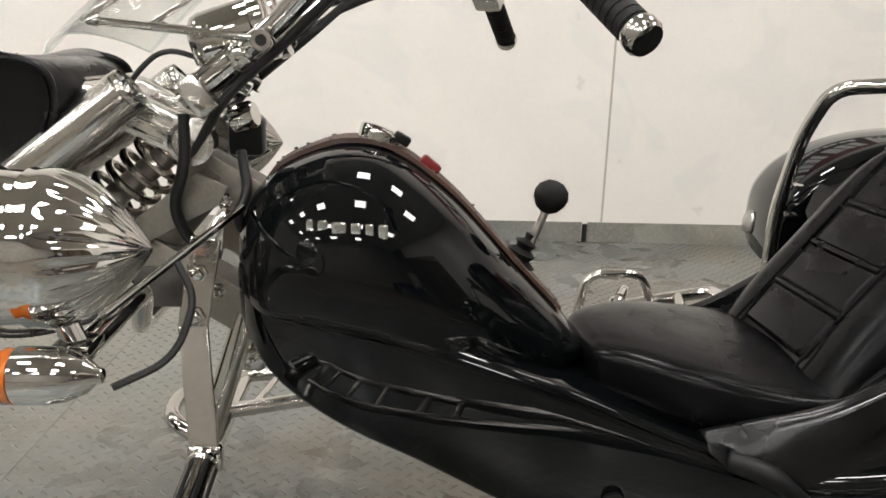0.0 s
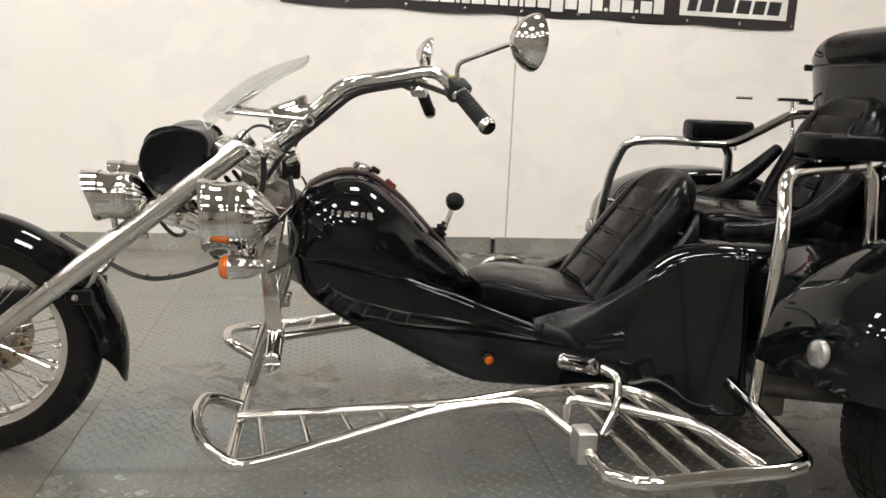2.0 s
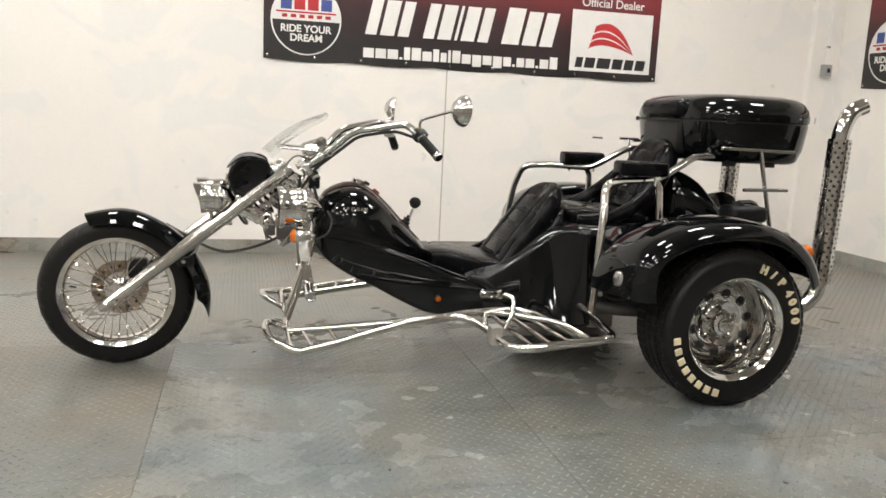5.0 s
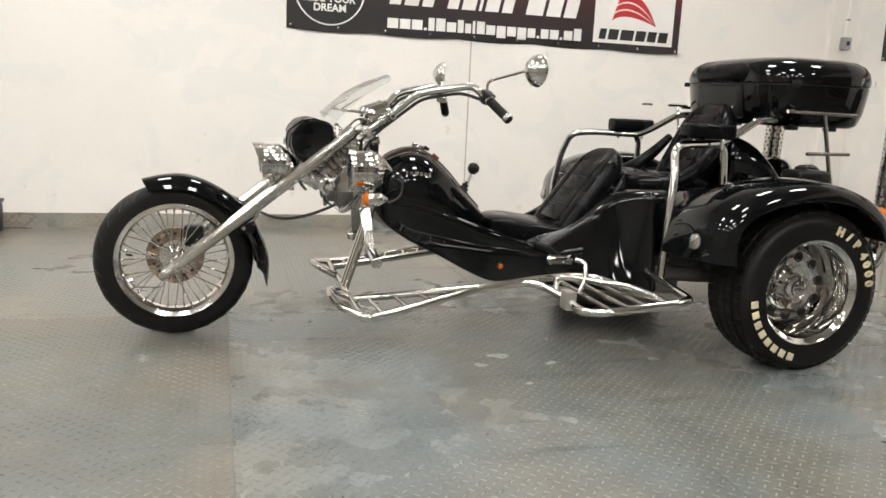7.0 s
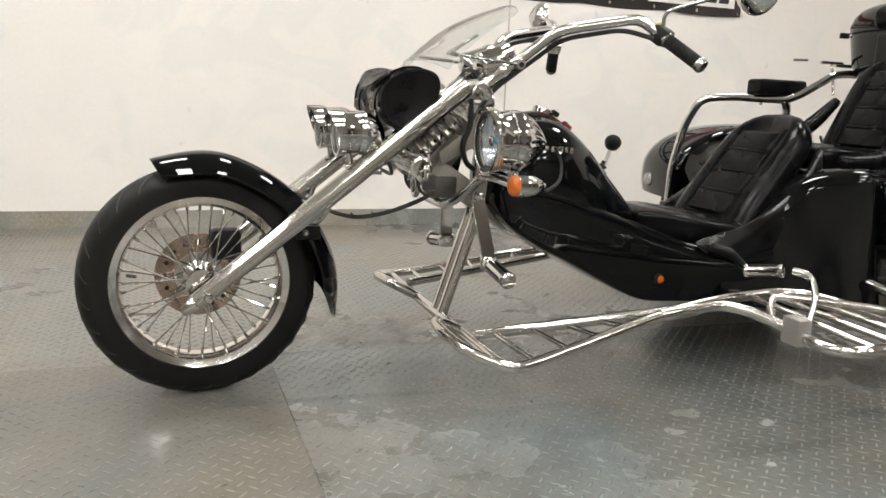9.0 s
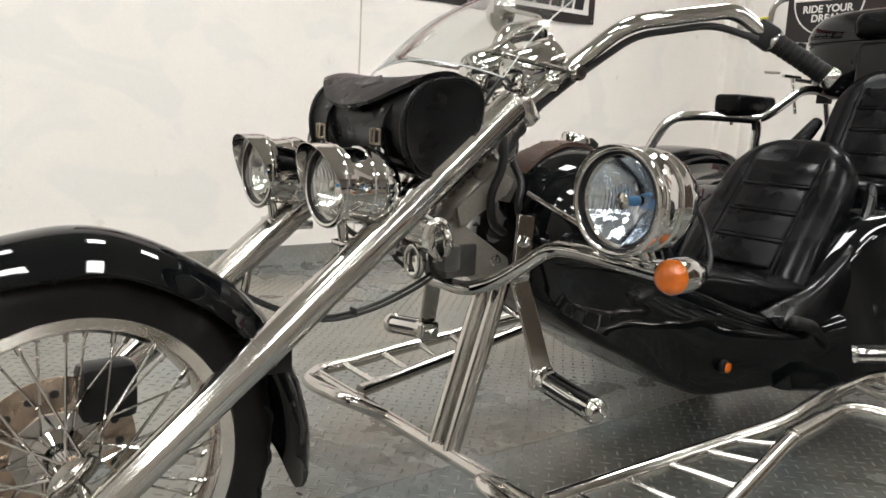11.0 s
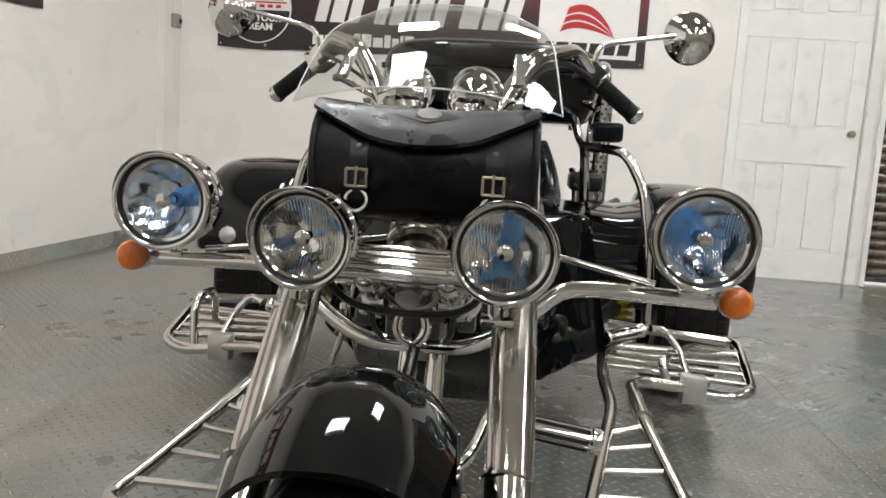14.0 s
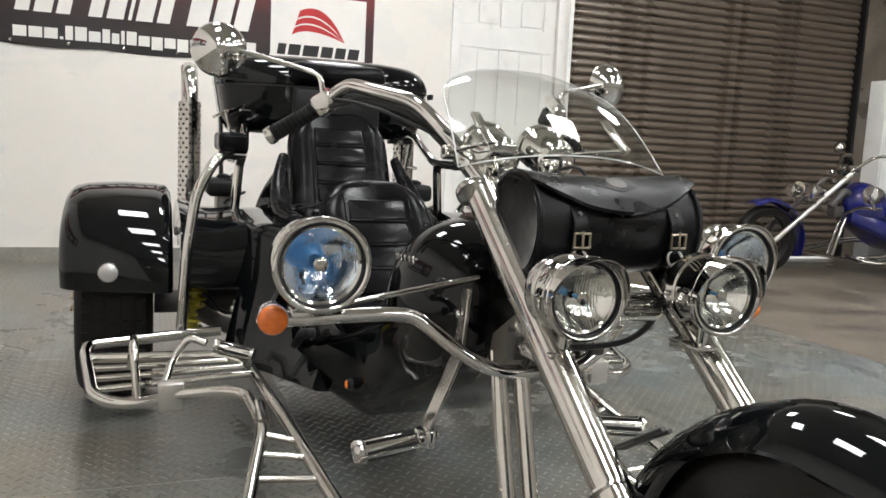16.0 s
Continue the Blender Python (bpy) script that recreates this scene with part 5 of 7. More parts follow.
    part("peg_arm", tube([tuple(b), P(1.69, 0.60, 0.415), P(1.675, 0.645, 0.36), P(1.635, 0.668, 0.295)], 0.011, 0.04, 14), CHROME, T)
    # armrest pad on the grab rail
    pad = part("armrest_pad", rbox((2.205, s * 0.435 - 0.052, 0.950), (2.445, s * 0.435 + 0.052, 1.018), 0.016, Matrix.Translation((0.095 if s > 0 else 0, 0, -0.004 if s > 0 else 0)), seg=3), LEATHER, T, "black padded armrest")
    for x in ((2.25, 2.40) if s < 0 else (2.345, 2.495)):
        part("pad_screw", tube([(x, s * 0.435, 0.905), (x, s * 0.435, 0.952)], 0.007, 0, 8), CHROME, pad)


rack(-1)
rack(1)

# ---- bodywork ----
bm = bmesh.new()
rings = []
for x, w, zb, zt in spline([(0.866, 0.045, 0.60, 0.655), (0.880, 0.105, 0.555, 0.665), (0.93, 0.158, 0.490, 0.655), (1.03, 0.188, 0.425, 0.622), (1.16, 0.194, 0.362, 0.578), (1.30, 0.194, 0.288, 0.528), (1.42, 0.197, 0.238, 0.482), (1.55, 0.222, 0.232, 0.436), (1.70, 0.268, 0.240, 0.410), (1.82, 0.300, 0.250, 0.43)], 60):
    r = min(0.024, 0.4 * w, 0.22 * (zt - zb))
    wb = w * 0.88
    half = [(0.0, zt), (w - 1.6 * r, zt), (w - r, zt - 0.03 * r), (w - 0.6 * r, zt - 0.10 * r), (w - 0.28 * r, zt - 0.30 * r), (w - 0.08 * r, zt - 0.62 * r), (w, zt - r)]
    half += [(w + (wb - w) * v * v, zt - r - (zt - zb - 2 * r) * v) for v in np.linspace(0.1, 1, 10)]
    half += [(wb - 0.10 * r, zb + 0.55 * r), (wb - 0.42 * r, zb + 0.18 * r), (wb - 1.0 * r, zb), (0.0, zb)]
    rings.append([(x, -y, z) for y, z in half] + [(x, y, z) for y, z in half[-2:0:-1]])
skin(bm, rings)
body = part("lower_body", bm, PAINT, T, "glossy black lower body tub", smooth=60)
tank = part("fuel_tank", loft_x([(0.863, 0.02, 0.655, 0.70), (0.876, 0.085, 0.60, 0.735), (0.915, 0.155, 0.575, 0.787), (0.975, 0.196, 0.57, 0.822), (1.04, 0.209, 0.555, 0.837), (1.11, 0.206, 0.535, 0.824), (1.20, 0.186, 0.503, 0.760), (1.30, 0.150, 0.473, 0.655), (1.38, 0.105, 0.492, 0.572), (1.422, 0.055, 0.495, 0.525)], 60, 2.55, -0.27, 64), PAINT, T, "glossy black teardrop fuel tank")
# rolled rim of the tub beside the seat
for s in (-1, 1):
    rim = [(x, s * y, z) for x, y, z in spline([(1.26, 0.178, 0.533), (1.36, 0.184, 0.500), (1.46, 0.196, 0.462), (1.56, 0.218, 0.430), (1.66, 0.250, 0.411)], 20)]
    part("tub_rim", tube(rim, [0.004, 0.007, 0.008, 0.008, 0.006], 0, 10, round_end=True), PAINT, body)
# leather strip along the tank ridge
prof = spline([(0.885, 0.735), (0.925, 0.797), (0.98, 0.828), (1.04, 0.843), (1.11, 0.830), (1.20, 0.766), (1.30, 0.661), (1.385, 0.574)], 40)
bm = bmesh.new()
skin(bm, [[(x, -0.036, z - 0.004), (x, -0.034, z + 0.004), (x, 0.0, z + 0.0065), (x, 0.034, z + 0.004), (x, 0.036, z - 0.004)] for x, z in prof])
strap = part("tank_strap", bm, STRAPLEATHER, T, "studded dark brown leather tank strap")
for x, z in prof[2::4]:
    for s in (-1, 1):
        part("stud", lathe([(0.004, 0), (0.0035, 0.002), (0.001, 0.003)], (x, s * 0.029, z + 0.004), (0, 0, 1), 8), DARKMETAL, strap)
part("filler_cap", lathe([(0.034, -0.01), (0.036, 0.006), (0.034, 0.012), (0.02, 0.015), (0.003, 0.016)], (1.085, 0.0, 0.846), (0.35, 0, 0.93), 32), CHROME, T, "chrome filler cap")
part("rocker_switch", rbox((-0.014, -0.010, 0), (0.014, 0.010, 0.016), 0.004, Matrix.Translation((1.115, -0.018, 0.838)) @ Matrix.Rotation(radians(30), 4, "Y")), SATIN_BLACK, T)
part("starter_button", rbox((-0.018, -0.010, 0), (0.018, 0.010, 0.016), 0.005, Matrix.Translation((1.160, -0.02, 0.800)) @ Matrix.Rotation(radians(38), 4, "Y")), REDSW, T, "red rocker button")
# chrome name badge as plain bars
xs = 0.985
for w in (0.016, 0.020, 0.026, 0.020, 0.018, 0.020):
    for s in (-1, 1):
        x = xs + w / 2
        wy = float(np.interp(x, [0.975, 1.04, 1.11, 1.2], [0.196, 0.209, 0.206, 0.186]))
        zz = 0.738 - (x - 1.04) * 0.05
        yy = s * wy * 0.915
        part("badge_bar", rbox((x - w / 2 + 0.003, -0.0025, -0.011), (x + w / 2 - 0.003, 0.0025, 0.011), 0.002, Matrix.Translation((0, yy, zz)) @ Matrix.Rotation(s * radians(-10), 4, "X")), CHROME, T)
    xs += w
for s in (-1, 1):
    m = part("marker_lamp", lathe([(0.017, -0.006), (0.017, 0.002), (0.013, 0.004), (0.013, 0.010), (0.009, 0.014), (0.002, 0.015)], (1.450, s * 0.199, 0.320), (0, s, 0), 24), SATIN_BLACK, T, "small amber side marker")
    part("amber_lens", lathe([(0.013, 0.0045), (0.0128, 0.011), (0.009, 0.0145), (0.002, 0.0155)], (1.450, s * 0.199, 0.320), (0, s, 0), 24), ORANGE, m)

# gear lever
part("gear_rod", tube([(1.325, 0.012, 0.64), (1.362, 0.014, 0.738)], 0.007, 0, 12), SATIN, T)
part("gear_knob", lathe([(0.006, -0.028), (0.018, -0.022), (0.027, -0.008), (0.029, 0.003), (0.025, 0.016), (0.013, 0.026), (0.002, 0.028)], (1.366, 0.014, 0.752), (0.3, 0, 0.95), 28), GRIP, T, "round black textured gear knob")
bl = [(0.040, 0)]
for k in range(4):
    r = 0.040 - 0.007 * k
    bl += [(r, 0.006 + 0.017 * k), (r - 0.013, 0.013 + 0.017 * k), (r - 0.012, 0.017 + 0.017 * k)]
part("gear_gaiter", lathe(bl + [(0.008, 0.074)], (1.305, 0.012, 0.622), (0.42, 0, 0.9), 28), GRIP, T, "pleated black rubber gaiter")

# driver's seat
cush = part("seat_cushion", loft_x([(1.415, 0.03, 0.47, 0.515), (1.43, 0.095, 0.445, 0.531), (1.48, 0.135, 0.425, 0.541), (1.56, 0.185, 0.41, 0.537), (1.66, 0.212, 0.40, 0.522), (1.76, 0.212, 0.40, 0.510), (1.80, 0.2, 0.43, 0.505)], 40, 3.6, 0.15, 48), LEATHER, T, "black leather saddle cushion")
for s in (-1, 1):
    pts = [(x, s * y, z) for x, y, z in spline([(1.435, 0.075, 0.522), (1.48, 0.118, 0.526), (1.56, 0.168, 0.521), (1.66, 0.196, 0.506), (1.76, 0.198, 0.496)], 20)]
    part("piping", tube(pts, 0.0035, 0, 8), LEATHER, cush)


def backrest(name, foot, top, w0, w1, thick, lab, pads=4):
    """Leaning padded back: foot and top are the front face's lower and upper middle."""
    foot, top = Vector(foot), Vector(top)
    up = (top - foot)
    L_ = up.length
    up.normalize()
    out = Vector((0, -1, 0)).cross(up)
    if out.x > 0:
        out = -out
    m = Matrix((Vector((0, 1, 0)), up, out)).transposed().to_4x4()
    m.translation = foot
    bm = bmesh.new()
    n = 44
    rings = []
    for t in np.linspace(0, 1, 26):
        w = (w0 + (w1 - w0) * t) * math.sqrt(max(1 - max(0, (t - 0.58) / 0.424) ** 2.8, 0.012))
        h = thick * 0.94 * math.sqrt(max(1 - max(0, (t - 0.70) / 0.302) ** 2.4, 0.02)) * (0.80 + 0.20 * min(1, t / 0.25))
        ring = []
        for k in range(n):
            a = 2 * math.pi * k / n
            c, s = math.cos(a), math.sin(a)
            x = w * math.copysign(abs(c) ** (2 / 3.4), c)
            z = -thick / 2 + h / 2 * math.copysign(abs(s) ** (2 / 3.0), s)
            if s > 0:
                z -= 0.026 * max(0, 1 - abs(x) / (0.62 * w + 1e-6)) ** 0.5 * min(1, 6 * (1 - t)) * min(1, 5 * t + 0.3)
            ring.append(m @ Vector((x, t * L_, z)))
        rings.append(ring)
    skin(bm, rings)
    o = part(name, bm, LEATHER, T, lab, smooth=60)
    for k in range(pads):
        t0 = 0.10 + k * 0.70 / pads
        wp = (w0 + (w1 - w0) * t0) * 0.50
        part("quilted_pad", rbox((-wp, t0 * L_ + 0.004, -0.032), (wp, (t0 + 0.70 / pads) * L_ - 0.004, -0.012), 0.009, m, seg=3), LEATHER, o)
        if k:
            part("pad_roll", tube([m @ Vector((-wp, t0 * L_, -0.016)), m @ Vector((wp, t0 * L_, -0.016))], 0.006, 0, 10, round_end=True), LEATHER, o)
    for s in (-1, 1):
        pts = [m @ Vector((s * (w0 + (w1 - w0) * t) * 0.56, t * L_, -0.012)) for t in np.linspace(0.04, 0.82, 12)]
        part("seam_piping", tube(pts, 0.003, 0, 6), LEATHER, o)
    return o


backrest("backrest", (1.715, 0, 0.485), (2.035, 0, 0.905), 0.205, 0.195, 0.125, "tall quilted black leather driver's backrest")

# seat tub sides
for s in (-1, 1):
    bm = bmesh.new()
    rows = []
    for x, y, zt, zb in spline([(1.57, 0.200, 0.446, 0.43), (1.60, 0.212, 0.460, 0.41), (1.66, 0.224, 0.480, 0.40), (1.74, 0.234, 0.505, 0.38), (1.84, 0.238, 0.560, 0.38), (1.92, 0.238, 0.622, 0.40), (1.99, 0.226, 0.690, 0.44), (2.045, 0.205, 0.765, 0.52)], 24):
        rows.append([(x, s * (y + 0.040), zb), (x, s * (y + 0.034), 0.6 * zt + 0.4 * zb), (x, s * (y + 0.020), zt - 0.018), (x, s * (y + 0.014), zt - 0.004), (x, s * (y + 0.004), zt), (x, s * (y - 0.008), zt - 0.006), (x, s * (y - 0.016), zb)])
    skin(bm, rows)
    part("seat_shell", bm, SHELL, T, "satin black moulded seat shell side", smooth=60)
    part("handbrake_grip" if s < 0 else "belt_stalk", tube([(1.585, s * 0.285, 0.440), (1.64, s * 0.300, 0.425), (1.70, s * 0.31, 0.375)], [0.015, 0.017, 0.012], 0.03, 14, round_end=True), SATIN_BLACK, T)

# rear shoulders of the body, left and right of the seat
bm = bmesh.new()
rings = []
for x, wt, wb, zb, zt in spline([(1.66, 0.235, 0.262, 0.236, 0.400), (1.74, 0.245, 0.290, 0.232, 0.460), (1.82, 0.250, 0.330, 0.230, 0.535), (1.90, 0.270, 0.365, 0.230, 0.612), (1.96, 0.288, 0.414, 0.234, 0.662), (2.02, 0.332, 0.452, 0.240, 0.690), (2.07, 0.376, 0.476, 0.246, 0.702), (2.10, 0.398, 0.484, 0.250, 0.704), (2.108, 0.394, 0.478, 0.254, 0.700)], 40):
    fold = 0.006 * math.exp(-((x - 1.90) / 0.03) ** 2) - 0.006 * math.exp(-((x - 1.98) / 0.03) ** 2)
    half = [(0.0, zt), (0.6 * wt, zt), (wt - 0.05, zt - 0.001), (wt - 0.03, zt - 0.005), (wt - 0.013, zt - 0.014), (wt - 0.004, zt - 0.026), (wt, zt - 0.04)]
    for v in np.linspace(0.08, 1, 14):
        half.append((wt + (wb - wt) * (0.8 * v + 0.2 * v * v) + fold * math.sin(math.pi * v), zt - 0.04 - (zt - zb - 0.052) * v))
    half += [(wb - 0.006, zb + 0.004), (wb - 0.03, zb), (0.0, zb)]
    rings.append([(x, -y, z) for y, z in half] + [(x, y, z) for y, z in half[-2:0:-1]])
skin(bm, rings)
part("rear_body", bm, PAINT, T, "glossy black flared rear body", smooth=50)
# deck under the passenger seat, between the mudguards
part("rear_deck", loft_x([(2.09, 0.36, 0.40, 0.702), (2.12, 0.395, 0.40, 0.708), (2.25, 0.40, 0.41, 0.712), (2.45, 0.42, 0.42, 0.716), (2.62, 0.44, 0.44, 0.72), (2.75, 0.42, 0.50, 0.71)], 24, 7.0, 0.1, 48), PAINT, T, "glossy black rear deck")
# black inner wings joining the body to the mudguards
for s in (-1, 1):
    bm = bmesh.new()
    rows = []
    for x, zb, zt in spline([(2.13, 0.50, 0.62), (2.17, 0.47, 0.70), (2.30, 0.47, 0.735), (2.55, 0.52, 0.75), (2.80, 0.55, 0.70), (2.92, 0.56, 0.62)], 20):
        rows.append([(x, s * 0.40, zb), (x, s * 0.40, zt - 0.02), (x, s * 0.50, zt - 0.03), (x, s * 0.58, zt - 0.02), (x, s * 0.622, zt), (x, s * 0.616, zt - 0.05), (x, s * 0.60, zb)])
    skin(bm, rows)
    part("inner_wing", bm, PAINT, T, "black inner wing panel", smooth=50)

# passenger seat
pc = part("passenger_cushion", loft_x([(2.075, 0.10, 0.68, 0.74), (2.09, 0.185, 0.665, 0.762), (2.16, 0.215, 0.66, 0.775), (2.30, 0.225, 0.66, 0.765), (2.44, 0.225, 0.66, 0.755), (2.52, 0.2, 0.66, 0.75)], 30, 4.0, 0.1, 44), LEATHER, T, "black leather passenger cushion")
backrest("passenger_backrest", (2.405, 0, 0.725), (2.625, 0, 1.152), 0.205, 0.20, 0.125, "quilted black leather passenger backrest")
for s in (-1, 1):
    pts = [(x, s * y, z) for x, y, z in spline([(2.12, 0.245, 0.715), (2.24, 0.262, 0.722), (2.36, 0.262, 0.765), (2.46, 0.25, 0.84), (2.54, 0.225, 0.93)], 20)]
    part("seat_bolster", tube(pts, [0.03, 0.034, 0.034, 0.03, 0.02], 0, 14, round_end=True), LEATHER, T, "black leather side bolster")
# engine cowl behind the passenger seat
part("rear_cowl", loft_x([(2.60, 0.10, 0.60, 0.90), (2.64, 0.19, 0.58, 0.975), (2.72, 0.235, 0.57, 0.965), (2.80, 0.262, 0.56, 0.925), (2.87, 0.285, 0.55, 0.84), (2.93, 0.29, 0.55, 0.74), (2.97, 0.26, 0.55, 0.66)], 34, 2.8, -0.1, 44), PAINT, T, "glossy black engine cowl")

# rear wheels and mudguards
RX, RZ, RRT = 2.572, 0.347, 0.347


def rear_wheel(s):
    c = Vector((RX, 0, RZ))
    out = 0.035 if s > 0 else 0.0
    yo = s * (0.935 + out)
    yi = s * (0.665 + out)
    mid, hw = (yo + yi) / 2, abs(yo - yi) / 2
    prof = []
    for i in range(29):
        a = math.pi * (i / 28) - math.pi / 2
        sn, cs = math.sin(a), math.cos(a)
        prof.append((0.226 + (RRT - 0.226) * abs(cs) ** 0.42, mid + s * hw * math.copysign(abs(sn) ** 0.8, sn) * (1.0 if abs(sn) < 0.97 else 0.96)))
    prof += [(0.215, mid + s * hw * 0.8), (0.215, mid - s * hw * 0.8)]
    ty = part("rear_wheel", ring_profile(prof, c, 96), RUBBER, T, "wide black rear tyre on a deep chrome wheel")
    # tread blocks across the crown
    blk = None
    for i in range(58):
        a = 2 * math.pi * i / 58
        for j, (y0, y1) in enumerate(((-0.104, -0.074), (-0.066, -0.028), (-0.021, 0.021), (0.028, 0.066), (0.074, 0.104))):
            if i == 0:
                bm = rbox((-0.0165, mid + y0, RRT - 0.022 if j in (0, 4) else RRT - 0.008), (0.0165, mid + y1, RRT + (0.0025 if j in (1, 2, 3) else -0.0035)), 0.0015, seg=1)
                o = part("tread_block", bm, RUBBER, ty, smooth=0)
                o.matrix_world = Matrix.Translation(c) @ Matrix.Rotation(0.02 * (j % 2), 4, "Y")
                blk = {**(blk or {}), j: o}
            else:
                again(blk[j], Matrix.Translation(c) @ Matrix.Rotation(a + 0.02 * (j % 2), 4, "Y"), ty)
    lip = [(0.232, yo - s * 0.022), (0.236, yo - s * 0.012), (0.232, yo - s * 0.006), (0.222, yo - s * 0.010), (0.213, yo - s * 0.022), (0.204, yo - s * 0.030), (0.200, yo - s * 0.075), (0.196, yo - s * 0.080), (0.192, yo - s * 0.165), (0.200, yo - s * 0.20), (0.21, yo - s * 0.20), (0.215, yo - s * 0.06)]
    part("rim", ring_profile(lip, c, 80), CHROME, ty, "deep polished chrome rim")
    face = [(0.196, yo - s * 0.182), (0.182, yo - s * 0.172), (0.160, yo - s * 0.150), (0.138, yo - s * 0.136), (0.118, yo - s * 0.132), (0.098, yo - s * 0.142), (0.080, yo - s * 0.156), (0.060, yo - s * 0.158), (0.057, yo - s * 0.112), (0.050, yo - s * 0.098), (0.036, yo - s * 0.092), (0.034, yo - s * 0.084), (0.02, yo - s * 0.080), (0.002, yo - s * 0.080)]
    bm = bmesh.new()
    rings = [[(c.x + r * math.cos(a), y, c.z + r * math.sin(a)) for a in (2 * math.pi * k / 80 for k in range(80))] for r, y in face]
    skin(bm, rings, caps=False)
    part("wheel_centre", bm, CHROME, ty, "chrome wheel centre with round holes")
    for k in range(10):
        a = 2 * math.pi * k / 10 + 0.2
        part("vent_hole", lathe([(0.021, 0), (0.0225, 0.004), (0.019, 0.005), (0.017, 0.001)], Vector((c.x + 0.132 * math.cos(a), yo - s * 0.1335, c.z + 0.132 * math.sin(a))), (0, s, 0), 20), CABLE, ty)
    for k in range(5):
        a = 2 * math.pi * k / 5 + 0.3
        part("wheel_nut", lathe([(0.011, 0), (0.011, 0.016), (0.007, 0.022), (0.002, 0.023)], Vector((c.x + 0.078 * math.cos(a), yo - s * 0.157, c.z + 0.078 * math.sin(a))), (0, s, 0), 6), CHROME, ty)
    # raised cream lettering: maker's mark as plain bars, type mark as letters
    def on_arc(a, r, twist):
        # outward-facing frame, text up away from the hub when twist is 0
        rad = Vector((math.cos(a), 0, math.sin(a)))
        tan = Vector((math.sin(a), 0, -math.cos(a))) if s < 0 else Vector((-math.sin(a), 0, math.cos(a)))
        up, right = rad, tan
        m = Matrix((right, up, Vector((0, s, 0)))).transposed().to_4x4()
        m.translation = Vector((c.x, yo + s * 0.0005, c.z)) + rad * r
        return m
    for k in range(8):
        a = radians(188.5 + k * 9.4)
        part("tyre_mark", rbox((-0.0155, -0.016, -0.004), (0.0145, 0.016, 0.003), 0.003, on_arc(a if s < 0 else math.pi - a, 0.281, 0)), TYRELETTER, ty, smooth=0)
    for k, ch in enumerate("H/P 4000"):
        if ch == " ":
            continue
        a = radians((70, 59, 48, 41, 35, 26, 17, 8)[k])
        lettering(ch, 0.048, TYRELETTER, ty, on_arc(a if s < 0 else math.pi - a, 0.262, 0) @ Matrix.Translation((0, 0, 0.001)), 0.0022, "tyre_letter", 0.0030, "CENTER")
    # mudguard
    edge = spline([(2.062, 0.474), (2.066, 0.55), (2.10, 0.645), (2.19, 0.726), (2.33, 0.784), (2.50, 0.808), (2.66, 0.799), (2.79, 0.758), (2.885, 0.692), (2.935, 0.622), (2.962, 0.558)], 44)
    bm = bmesh.new()
    rows = []
    for i, (x, z) in enumerate(edge):
        xa, za = edge[max(i - 1, 0)]
        xb, zb = edge[min(i + 1, len(edge) - 1)]
        n = Vector((-(zb - za), 0, xb - xa)).normalized()
        sec = [(w_ + out, h_) for w_, h_ in ((0.618, -0.10), (0.612, -0.03), (0.628, -0.006), (0.665, 0.0), (0.78, 0.003), (0.89, -0.004), (0.935, -0.015), (0.958, -0.038), (0.966, -0.066))]
        lean = 0.035 * max(0, 1 - i / 14)
        sh = lambda y: lean * (y - 0.81) / 0.14 + (0.03 * max(0, 1 - i / 30) if s > 0 else 0)
        outer = [Vector((x + sh(y), s * y, z)) + n * h for y, h in sec]
        inner = [Vector((x + sh(y), s * (y - 0.006 if y > 0.8 else y + 0.006), z)) + n * (h - 0.008) for y, h in sec[::-1]]
        rows.append(outer + inner)
    skin(bm, rows)
    mg = part("rear_mudguard", bm, PAINT, T, "glossy black rear mudguard", smooth=50)
    part("front_reflector", lathe([(0.034, 0), (0.034, 0.006), (0.029, 0.014), (0.012, 0.019), (0.002, 0.020)], (2.069 + (0.03 if s > 0 else 0), s * (0.812 + out), 0.546 if s < 0 else 0.538), (-1, 0, 0.12), 28), REFLECTOR, mg, "round clear marker lens")
    part("tail_light", lathe([(0.030, -0.015), (0.032, 0.012), (0.025, 0.026), (0.004, 0.031)], (2.905, s * (0.87 + out), 0.672), (1, 0, 0.55), 24), ORANGE, mg, "amber rear lamp")


rear_wheel(-1)
rear_wheel(1)

